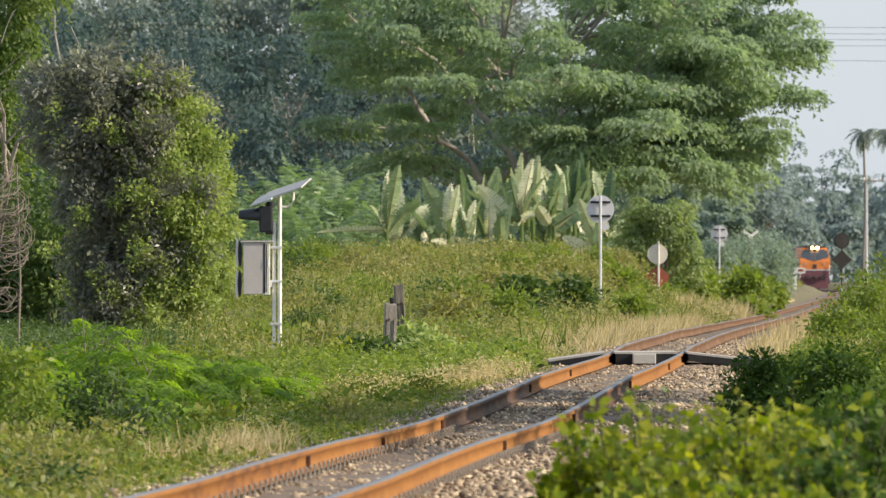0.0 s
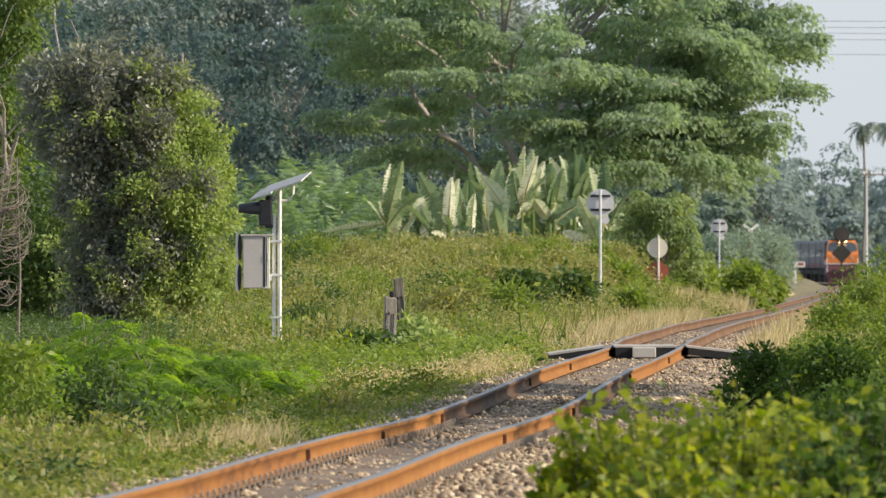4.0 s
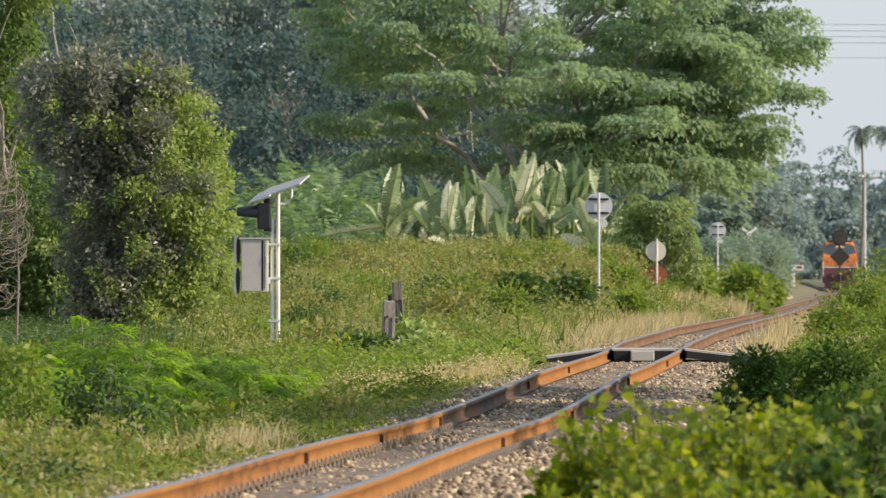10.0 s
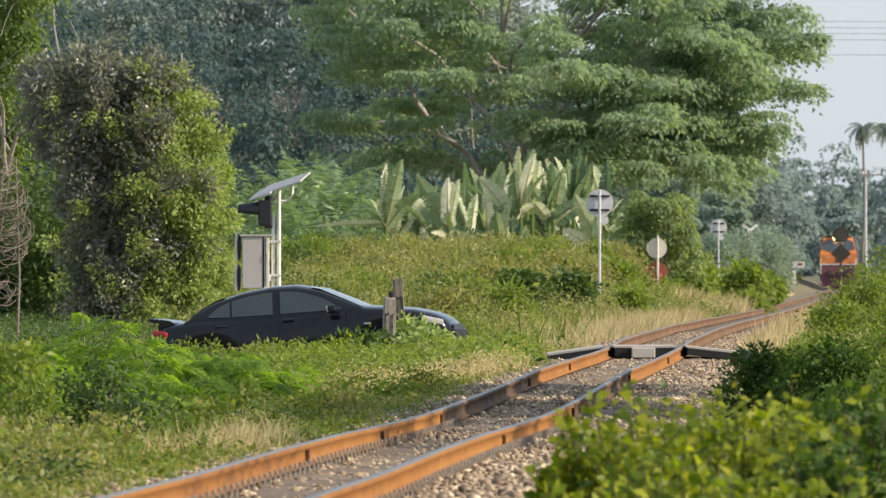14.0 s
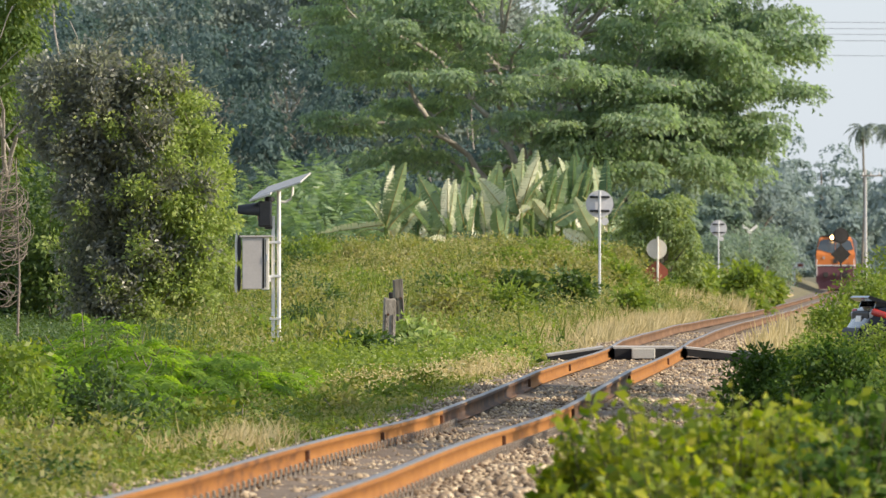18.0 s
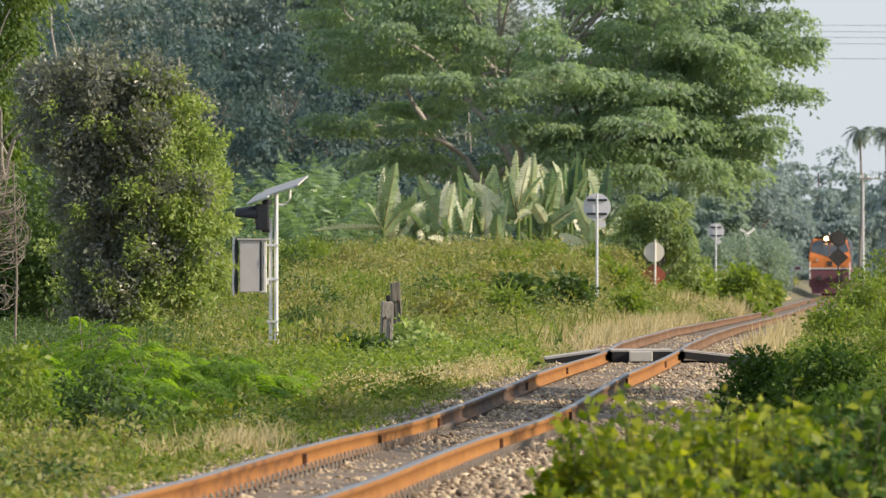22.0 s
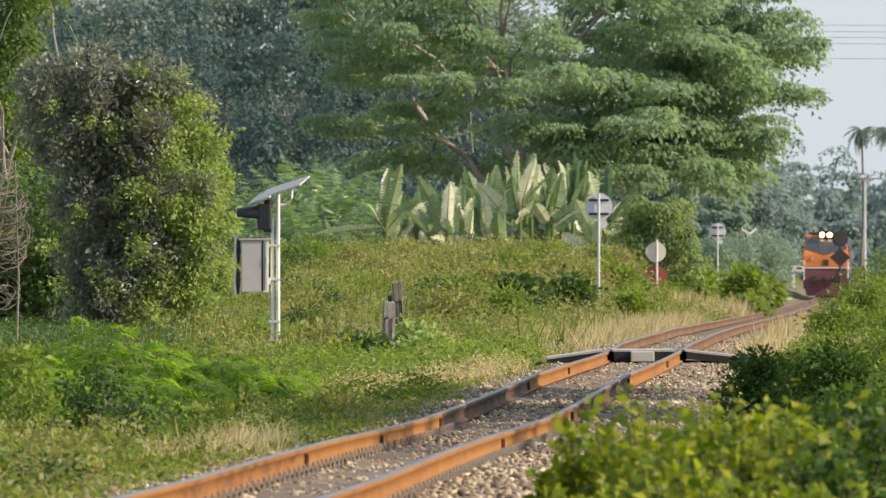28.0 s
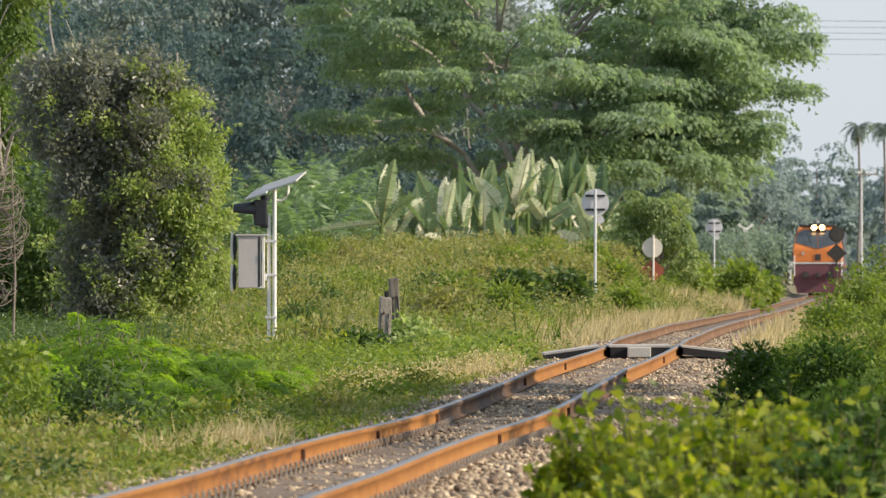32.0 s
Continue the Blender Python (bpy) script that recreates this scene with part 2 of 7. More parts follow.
L = {
    # near wood darkened as its shade, the wood behind greyed as haze
    "grove": leaves("shaded_grove_leaf", [(0.15, (0.0713, 0.109, 0.114)), (0.5, (0.092, 0.137, 0.134)), (0.85, (0.132, 0.186, 0.16))], 0.35, 0.75, 0.1, patch=0.25, tint=(1.1, 1.25, 0.95), each=0.2),
    "hazed_wood": leaves("hazed_wood_leaf", [(0.15, (0.21, 0.246, 0.234)), (0.5, (0.246, 0.288, 0.258)), (0.85, (0.294, 0.33, 0.27))], 0.4, 0.75, 0.1, patch=0.2, tint=(1.1, 1.2, 0.95), each=0.15),
    "verge_tree": leaves("verge_tree_leaf", [(0.15, (0.06, 0.105, 0.035)), (0.5, (0.125, 0.19, 0.055)), (0.85, (0.24, 0.30, 0.085))], 0.42, 0.5, patch=0.8),
    # far palm fronds paled and blued as haze
    "far_palm": leaves("hazed_palm_leaflet", [(0.15, (0.15, 0.188, 0.195)), (0.85, (0.255, 0.3, 0.285))], 0.3, 0.6, patch=0.5),
    # dark green leaf, darkened further to carry the shade among the bushes
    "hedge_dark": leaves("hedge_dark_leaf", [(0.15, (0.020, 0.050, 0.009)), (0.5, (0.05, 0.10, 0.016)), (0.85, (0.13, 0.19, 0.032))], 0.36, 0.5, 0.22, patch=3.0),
    # rain tree leaf lightened and blued to carry the haze
    "rain": leaves("rain_tree_leaf", [(0.15, (0.20, 0.258, 0.215)), (0.45, (0.265, 0.345, 0.24)), (0.7, (0.35, 0.435, 0.255)), (0.9, (0.43, 0.495, 0.275))], 0.56, 0.6, 0.25, patch=0.35, tint=(1.28, 1.38, 0.84), each=0.35),
    # thicket leaf greyed and blued: shade and haze put into the colour
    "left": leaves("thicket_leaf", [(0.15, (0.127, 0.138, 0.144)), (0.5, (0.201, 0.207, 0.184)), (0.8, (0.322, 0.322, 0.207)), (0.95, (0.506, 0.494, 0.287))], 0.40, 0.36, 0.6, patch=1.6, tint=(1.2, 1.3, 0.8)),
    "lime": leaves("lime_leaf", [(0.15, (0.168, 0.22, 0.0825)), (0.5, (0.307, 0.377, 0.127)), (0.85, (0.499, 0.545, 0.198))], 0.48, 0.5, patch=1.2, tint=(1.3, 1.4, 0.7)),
    "bright": leaves("bright_leaf", [(0.15, (0.085, 0.13, 0.03)), (0.5, (0.175, 0.235, 0.048)), (0.85, (0.32, 0.35, 0.08))], 0.44, 0.5, 0.25, patch=0.9, each=0.32),
    "feather": leaves("feathery_leaf", [(0.15, (0.085, 0.155, 0.025)), (0.5, (0.19, 0.30, 0.045)), (0.85, (0.34, 0.43, 0.075))], 0.54, 0.55, 0.25, patch=0.8, each=0.3),
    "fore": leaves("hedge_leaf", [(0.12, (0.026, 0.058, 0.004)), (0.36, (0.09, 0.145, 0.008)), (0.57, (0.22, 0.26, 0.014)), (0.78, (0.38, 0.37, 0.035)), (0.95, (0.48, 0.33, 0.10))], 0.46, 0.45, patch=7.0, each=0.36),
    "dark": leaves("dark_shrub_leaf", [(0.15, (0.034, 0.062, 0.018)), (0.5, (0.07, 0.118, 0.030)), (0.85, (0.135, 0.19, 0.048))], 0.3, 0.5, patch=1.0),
    "weed": leaves("weed_leaf", [(0.15, (0.128, 0.15, 0.055)), (0.42, (0.235, 0.24, 0.09)), (0.62, (0.332, 0.3, 0.135)), (0.9, (0.439, 0.37, 0.2))], 0.40, 0.6, 0.25, patch=0.14, each=0.25),
    "grass": leaves("green_grass", [(0.12, (0.06, 0.10, 0.014)), (0.5, (0.135, 0.17, 0.022)), (0.85, (0.27, 0.26, 0.06))], 0.35, 0.6, patch=0.3),
    "straw": leaves("dry_grass", [(0.15, (0.20, 0.17, 0.07)), (0.5, (0.34, 0.28, 0.13)), (0.85, (0.50, 0.42, 0.24))], 0.35, 0.7, patch=0.3),
    "palm": leaves("palm_leaflet", [(0.15, (0.12, 0.19, 0.12)), (0.5, (0.20, 0.29, 0.15)), (0.85, (0.32, 0.40, 0.20))], 0.42, 0.4, 0.5, patch=0.5, tint=(1.2, 1.35, 0.7)),
    "banana": leaves("banana_leaf", [(0.12, (0.09, 0.15, 0.085)), (0.40, (0.17, 0.25, 0.115)), (0.58, (0.31, 0.38, 0.20)), (0.72, (0.58, 0.59, 0.42)), (0.9, (0.78, 0.75, 0.60))], 0.36, 0.5, 0.4, patch=0.9, island=False, tint=(1.15, 1.2, 0.75), each=0.75),
    "petal": leaves("pale_petal", [(0.15, (0.42, 0.40, 0.22)), (0.85, (0.66, 0.62, 0.42))], 0.3, 0.6),
    # both of these distant leaf tones carry haze in their colour
    "misty": leaves("hazed_green_leaf", [(0.15, (0.18, 0.235, 0.205)), (0.5, (0.235, 0.30, 0.245)), (0.85, (0.30, 0.365, 0.27))], 0.45, 0.6, patch=0.2, tint=(1.2, 1.3, 0.9), each=0.25),
    "far": leaves("hazed_far_leaf", [(0.15, (0.223, 0.283, 0.289)), (0.5, (0.256, 0.318, 0.31)), (0.85, (0.302, 0.361, 0.323))], 0.42, 0.7, patch=0.12, tint=(1.1, 1.15, 0.95), each=0.2),
    "sunny": leaves("sunny_leaf", [(0.15, (0.127, 0.183, 0.0975)), (0.5, (0.229, 0.292, 0.139)), (0.85, (0.395, 0.429, 0.195))], 0.45, 0.6, patch=0.6),
    "pale_straw": leaves("bleached_grass", [(0.15, (0.40, 0.31, 0.14)), (0.5, (0.54, 0.435, 0.22)), (0.85, (0.67, 0.57, 0.35))], 0.35, 0.7, patch=0.3, tint=(1.3, 1.2, 0.75)),
}
# ---- mesh helpers ----
rng = np.random.default_rng(11)


class Geo:
    """Gathers quads and strips as arrays and makes one mesh of them."""

    def __init__(self, light=False):
        self.v, self.f, self.n, self.light = [], [], 0, light

    def add(self, verts, faces):
        verts, faces = np.asarray(verts, float).reshape(-1, 3), np.asarray(faces, int)
        self.v.append(verts)
        self.f.append(faces + self.n)
        self.n += len(verts)

    def tube(self, pts, radii, sides=7):
        pts = [Vector(p) for p in pts]
        rings = []
        for i, p in enumerate(pts):
            d = (pts[min(i + 1, len(pts) - 1)] - pts[max(i - 1, 0)]).normalized()
            a = d.cross(Vector((0.31, 0.2, 0.93)) if abs(d.z) < 0.9 else Vector((1, 0, 0))).normalized()
            b = d.cross(a)
            rings.append([p + radii[i] * (a * math.cos(k * math.tau / sides) + b * math.sin(k * math.tau / sides)) for k in range(sides)])
        v = [c for r in rings for c in r]
        f = [(i * sides + k, i * sides + (k + 1) % sides, (i + 1) * sides + (k + 1) % sides, (i + 1) * sides + k)
             for i in range(len(pts) - 1) for k in range(sides)]
        self.add([tuple(c) for c in v], f)

    def leaf(self, base, along, normal, length, width):
        """Many leaves at once: a rhombus each, slightly folded at the middle; far ones have three corners."""
        n = len(base)
        along = along / np.maximum(np.linalg.norm(along, axis=1, keepdims=True), 1e-6)
        side = np.cross(along, normal)
        side /= np.maximum(np.linalg.norm(side, axis=1, keepdims=True), 1e-6)
        up = np.cross(side, along)
        length, width = np.broadcast_to(length, n)[:, None], np.broadcast_to(width, n)[:, None]
        mid = base + along * length * 0.45
        if self.light:
            v = np.stack([base - side * width * 0.2, base + along * length - up * length * 0.06, mid + side * width * 0.8 + up * width * 0.12], 1)
            self.add(v.reshape(-1, 3), np.arange(n * 3).reshape(n, 3))
            return
        v = np.stack([base, mid + side * width / 2 + up * width * 0.12, base + along * length - up * length * 0.06, mid - side * width / 2 + up * width * 0.12], 1)
        self.add(v.reshape(-1, 3), np.arange(n * 4).reshape(n, 4))

    def mesh(self, name, smooth=False):
        v = np.concatenate(self.v)
        f = np.concatenate(self.f)
        me = bpy.data.meshes.new(name)
        k = f.shape[1]
        me.vertices.add(len(v))
        me.vertices.foreach_set("co", v.astype(np.float32).ravel())
        me.loops.add(len(f) * k)
        me.loops.foreach_set("vertex_index", f.astype(np.int32).ravel())
        me.polygons.add(len(f))
        me.polygons.foreach_set("loop_start", np.arange(0, len(f) * k, k, dtype=np.int32))
        me.update(calc_edges=True)
        if smooth:
            me.polygons.foreach_set("use_smooth", np.ones(len(f), bool))
        return me


def part(name, shape, material, parent=None, label="", m=None):
    """Links a Geo, a bmesh or a mesh as one mesh object under a thing or a part."""
    if isinstance(shape, Geo):
        me = shape.mesh(name)
    elif isinstance(shape, bmesh.types.BMesh):
        me = bpy.data.meshes.new(name)
        shape.normal_update()
        shape.to_mesh(me)
        shape.free()
    else:
        me = shape
    if material is not None and not me.materials:
        me.materials.append(material)
    ob = new(name, me)
    ob.parent = parent
    if m is not None:
        ob.matrix_basis = m
    return tagged(ob, label)


def thing(name, place, label, category, group="", kind="", turn=0.0):
    ob = new(name)
    ob.empty_display_size = 0.2
    ob.matrix_basis = pose(*place, 0, 0, turn)
    return tagged(ob, label, category, group, kind)


def box(sx, sy, sz, m=None, bevel=0.0, bm=None):
    out = bm or bmesh.new()
    made = bmesh.ops.create_cube(out, size=1.0)["verts"]
    bmesh.ops.scale(out, vec=(sx, sy, sz), verts=made)
    if bevel:
        edges = list({e for v in made for e in v.link_edges})
        made = list({v for f in bmesh.ops.bevel(out, geom=edges, offset=bevel, segments=2, affect="EDGES", profile=0.5)["faces"] for v in f.verts} | {v for v in made if v.is_valid})
    if m is not None:
        bmesh.ops.transform(out, matrix=m, verts=made)
    return out


def rod(r, length, m=None, sides=16, bm=None, r2=None, bevel=0.0):
    out = bm or bmesh.new()
    made = bmesh.ops.create_cone(out, cap_ends=True, segments=sides, radius1=r, radius2=r if r2 is None else r2, depth=length)["verts"]
    if bevel:
        edges = [e for e in {e for v in made for e in v.link_edges} if abs(e.verts[0].co.z - e.verts[1].co.z) < 1e-5]
        made = list({v for f in bmesh.ops.bevel(out, geom=edges, offset=bevel, segments=2, affect="EDGES")["faces"] for v in f.verts} | {v for v in made if v.is_valid})
    if m is not None:
        bmesh.ops.transform(out, matrix=m, verts=made)
    return out


def slab(outline, depth, m=None, bm=None):
    """A flat outline (x, z) given a thickness along y, from 0 to depth."""
    out = bm or bmesh.new()
    a = [out.verts.new((x, 0, z)) for x, z in outline]
    b = [out.verts.new((x, depth, z)) for x, z in outline]
    out.faces.new(a)
    out.faces.new(b[::-1])
    for i in range(len(a)):
        j = (i + 1) % len(a)
        out.faces.new((a[j], a[i], b[i], b[j]))
    if m is not None:
        bmesh.ops.transform(out, matrix=m, verts=a + b)
    bmesh.ops.recalc_face_normals(out, faces=out.faces)
    return out


def unit(a):
    return a / np.maximum(np.linalg.norm(a, axis=1, keepdims=True), 1e-6)


def smooth(a, lo, hi):
    k = np.clip((np.asarray(a, float) - lo) / (hi - lo), 0, 1)
    return k * k * (3 - 2 * k)


# ---- the lie of the land ----
RAIL_Y = np.array([-2000, 60, 118, 133, 152, 167, 187, 198, 211, 226, 243, 263, 286, 314, 330, 348, 390, 443, 498, 721, 1290, 1565, 2065, 2400, 5000.0])
RAIL_Z = np.array([-0.17, -0.17, -0.175, -0.192, -0.185, -0.188, -0.214, -0.222, -0.211, -0.183, -0.133, -0.075, -0.057, -0.03, 0.0, 0.065, 0.111, 0.14, 0.13, 0.10, 0.25, 0.41, 0.91, 1.15, 1.15])
ROAD_X = np.array([-400, -60, -20, -6, -3.4, -2.5, 0.1, 1.0, 1.6, 2.2, 3.7, 4.6, 6.1, 8, 12, 60, 400.0])
ROAD_Z = np.array([-1.2, -1.2, -1.0, -0.74, -0.66, -0.59, -0.30, -0.14, -0.04, 0.012, 0.012, -0.10, -0.36, -0.62, -0.85, -1.0, -1.0])


def rail_z(y):
    return np.interp(y, RAIL_Y, RAIL_Z)


def track_x(y):
    y = np.asarray(y, float)
    far = np.maximum(y - 1955, 0)
    return 2.95 + (y - 331) * 0.0195 - np.where(y > 1955, np.minimum(far, 600) ** 2 / 6200 + np.maximum(far - 600, 0) * 0.19, 0)


def road_z(x):
    return np.interp(x, ROAD_X, ROAD_Z)


def road_y(x):
    """The road's middle: it swings away on the left and is square to the track on the crossing."""
    x = np.asarray(x, float)
    return 332.6 + np.where(x < 2.5, np.minimum((2.5 - x) ** 2, 400) * 0.022 + np.maximum(-17.5 - x, 0) * 0.4, np.minimum((x - 2.5) ** 2, 900) * 0.012)


def ground_z(x, y):
    x, y = np.asarray(x, float), np.asarray(y, float)
    u = x - track_x(y)
    bed = rail_z(y) - 0.176 - 0.02 * (1 - smooth(np.abs(u), 0.35, 0.5)) * (1 - smooth(y, 168, 185))
    side = np.where(u < 0, -0.52, -0.50) + smooth(y, 700, 1300) * 0.8 + smooth(y, 1300, 2200) * 0.8
    side = side + 0.10 * np.sin(x * 0.9 + y * 0.11) * np.sin(y * 0.07 + x * 0.3)
    bank = smooth(-u, 1.2, 6.0) * smooth(y, 380, 640) * (1 - 0.55 * smooth(y, 720, 860)) * (1 - smooth(-u, 16, 30)) * 2.05
    side = side + bank + smooth(u, 2.0, 6.0) * smooth(y, 380, 480) * 0.5
    k = smooth(np.where(u < 0, -u - 0.15, u), 1.0, 2.6)
    z = bed * (1 - k) + side * k
    d = np.abs(y - road_y(x))
    r = 1 - smooth(d, 3.0, 7.0)
    rz = road_z(x) - 0.16
    near = smooth(np.abs(u), 1.0, 1.5)
    return z * (1 - r * near) + rz * r * near


def on_ground(x, y, sink=0.0):
    return (float(x), float(y), float(ground_z(x, y)) - sink)


# ---- ground, one sheet to the horizon ----
def build_ground():
    us = np.concatenate([-np.geomspace(4000, 62, 14), np.arange(-60, -12, 2.0), np.arange(-12, 14, 0.4), np.arange(14, 60, 2.0), np.geomspace(62, 4000, 14)])
    ys = np.concatenate([-np.geomspace(2500, 60, 10), np.arange(-50, 100, 10.0), np.arange(100, 326, 1.6), np.arange(326, 345, 0.5), np.arange(345, 900, 4.0), np.arange(900, 2200, 20.0), np.geomspace(2200, 4900, 16)])
    U, Y = np.meshgrid(us, ys)
    X = U + track_x(Y) * (1 - smooth(np.abs(U), 60, 400))
    Z = ground_z(X, Y) + rng.normal(0, 0.012, X.shape)
    w, h = len(us), len(ys)
    i = (np.arange(h - 1)[:, None] * w + np.arange(w - 1)[None, :]).ravel()
    g = Geo()
    g.add(np.stack([X, Y, Z], -1).reshape(-1, 3), np.stack([i, i + 1, i + w + 1, i + w], 1))
    me = g.mesh("ground", True)
    me.materials.append(M["soil"])
    me.materials.append(M["bed"])
    me.materials.append(M["sand"])
    um = (U[:-1, :-1] + U[1:, 1:]).ravel() / 2
    ym = (Y[:-1, :-1] + Y[1:, 1:]).ravel() / 2
    idx = np.where((um > -1.6) & (um < 1.9) & (ym > 20) & (ym < 2400), 1, 0)
    idx = np.where((um < -2.0) & (um > -3.4) & (ym > 900) & (ym < 1400), 2, idx)
    me.polygons.foreach_set("material_index", idx.astype(np.int32))
    tagged(new("ground", me), "earth verge with a stony railway bed through it", "ground", kind="structure")


build_ground()


# ---- road and level crossing ----
def build_road():
    xs = np.concatenate([np.arange(-90, -8, 2.0), np.arange(-8, 1.6, 0.3)])
    xr = np.concatenate([np.arange(4.35, 12, 0.3), np.arange(12, 92, 2.0)])
    for run, side in ((xs, "west"), (xr, "east")):
        g = Geo()
        offs = [(-2.9, -0.30), (-2.85, 0.0), (-1.4, 0.03), (0, 0.045), (1.4, 0.03), (2.85, 0.0), (2.9, -0.30)]
        v = [(x, road_y(x) + o, road_z(x) + dz) for x in run for o, dz in offs]
        k = len(offs)
        f = [(i * k + j, (i + 1) * k + j, (i + 1) * k + j + 1, i * k + j + 1) for i in range(len(run) - 1) for j in range(k - 1)]
        for e in (0, (len(run) - 1) * k):
            f += [(e, e + 1, e + 5, e + 6), (e + 1, e + 2, e + 4, e + 5)]
        g.add(v, f)
        ob = part("road_" + side, g, M["asphalt"])
        tagged(ob, "narrow worn asphalt road ramping up to the level crossing", "road", kind="structure")


build_road()


def build_crossing():
    """Deck between and beside the rails: dark beams with a worn pale top."""
    deck = thing("crossing_deck", (0, 0, 0), "dark timber crossing deck with a pale worn top", "crossing deck", kind="structure")
    y0, y1 = 329.5, 335.6
    mid = 2.95

    def strip(name, xa, za, xb, zb, thick, mat, label=""):
        g = bmesh.new()
        n = 5
        tops, lows = [], []
        for i in range(n + 1):
            k = i / n
            x, z = xa + (xb - xa) * k, za + (zb - za) * k
            tops.append((x, z))
            lows.append((x, z - thick))
        slab(tops + lows[::-1], y1 - y0, Matrix.Translation((0, y0, 0)), g)
        return part(name, g, mat, deck, label)

    strip("inner_deck", mid - 0.44, -0.008, mid + 0.44, -0.008, 0.16, M["deck"])
    strip("inner_top", mid - 0.46, 0.026, mid + 0.46, 0.026, 0.028, M["deck_top"])
    strip("ramp_top", mid - 1.42, -0.09, mid - 0.60, 0.026, 0.028, M["deck_top"])
    strip("ramp_body", mid - 1.40, -0.118, mid - 0.62, -0.008, 0.075, M["deck"])
    strip("ramp_top", mid + 0.60, 0.026, mid + 1.39, -0.062, 0.028, M["deck_top"])
    strip("ramp_body", mid + 0.62, -0.008, mid + 1.38, -0.092, 0.10, M["deck"])
    part("concrete_block", box(0.34, 0.5, 0.15, pose(mid - 0.03, y0 - 0.12, -0.075), 0.012), M["concrete"], deck, "pale concrete block")


build_crossing()


# ---- railway ----
def build_track():
    track = thing("railway_track", (0, 0, 0), "metre-gauge track of rusty rails on stone ballast", "railway track", kind="structure")
    ys = np.concatenate([np.arange(40, 110, 5.0), np.arange(110, 420, 1.5), np.arange(420, 1000, 10.0), np.arange(1000, 2400, 25.0)])
    body = [(-0.055, -0.152), (-0.055, -0.140), (-0.012, -0.125), (-0.010, -0.045), (-0.033, -0.034), (-0.033, -0.004), (-0.026, 0.0), (0.026, 0.0), (0.033, -0.004), (0.033, -0.034), (0.010, -0.045), (0.012, -0.125), (0.055, -0.140), (0.055, -0.152)]
    k = len(body)
    # each rail is laid in lengths; some have shade painted dark, beyond the road they are dusty
    cuts = {-1: (40, 157.5, 181, 206, 256, 290, 338, 500, 2400), 1: (40, 131, 176, 214, 262, 310, 338, 500, 2400)}
    lengths = {k: [(a, b, "shade_rail" if 200 < a < 220 else "rust" if a < 330 else "dust_rust") for a, b in zip(c, c[1:])] for k, c in cuts.items()}
    for s in (-1, 1):
        ph = 0.0 if s < 0 else 1.7

        def line(yy):
            return track_x(yy) + s * 0.535 + 0.010 * np.sin(yy * 0.083 + ph * 2), rail_z(yy) + 0.003 * np.sin(yy * 0.09 + ph)

        for y0, y1, mat in lengths[s]:
            yy = np.unique(np.concatenate([[y0 + 0.01, y1 - 0.01], ys[(ys > y0) & (ys < y1)]]))
            cx, cz = line(yy)
            g = Geo()
            v = np.array([[(x + a, y, z + b) for a, b in body] for x, y, z in zip(cx, yy, cz)])
            f = [(i * k + (j + 1) % k, i * k + j, (i + 1) * k + j, (i + 1) * k + (j + 1) % k) for i in range(len(yy) - 1) for j in range(k)]
            g.add(v.reshape(-1, 3), f)
            rail = part("rail", g, M[mat], track, "rusty orange steel rail" if mat == "rust" else "rusty steel rail with the shade painted dark" if mat == "shade_rail" else "dusty brown steel rail")
            cap = Geo()
            v = np.array([[(x - 0.027, y, z + 0.0035), (x + 0.027, y, z + 0.0035), (x + 0.031, y, z - 0.003), (x - 0.031, y, z - 0.003)] for x, y, z in zip(cx, yy, cz)])
            f = [(i * 4 + j, i * 4 + (j + 1) % 4, (i + 1) * 4 + (j + 1) % 4, (i + 1) * 4 + j) for i in range(len(yy) - 1) for j in range(4)]
            cap.add(v.reshape(-1, 3), f)
            part("running_surface", cap, M["rail_top"], rail, "polished steel running surface")
            # joint plates where a length ends
            if 150 < y1 < 420:
                x, z = (float(c) for c in line(np.array(y1)))
                bm = box(0.030, 0.62, 0.085, pose(x + 0.020, y1, z - 0.085), 0.006)
                box(0.030, 0.62, 0.085, pose(x - 0.020, y1, z - 0.085), 0.006, bm)
                part("fishplate", bm, M["dark_rust"], rail, "dark rusty fishplate")
    return track


track = build_track()


# ---- plants ----
def shell(blobs, n, lumpy=0.25):
    """Points near the skin of several ellipsoids, with the way outward."""
    b = np.array(blobs, float)
    area = (b[:, 3] * b[:, 4] + b[:, 4] * b[:, 5] + b[:, 3] * b[:, 5])
    which = rng.choice(len(b), n, p=area / area.sum())
    d = unit(rng.normal(size=(n, 3)))
    r = 1 - np.abs(rng.normal(0, lumpy, n))
    c = b[which]
    return c[:, :3] + d * c[:, 3:6] * r[:, None], unit(d / c[:, 3:6])


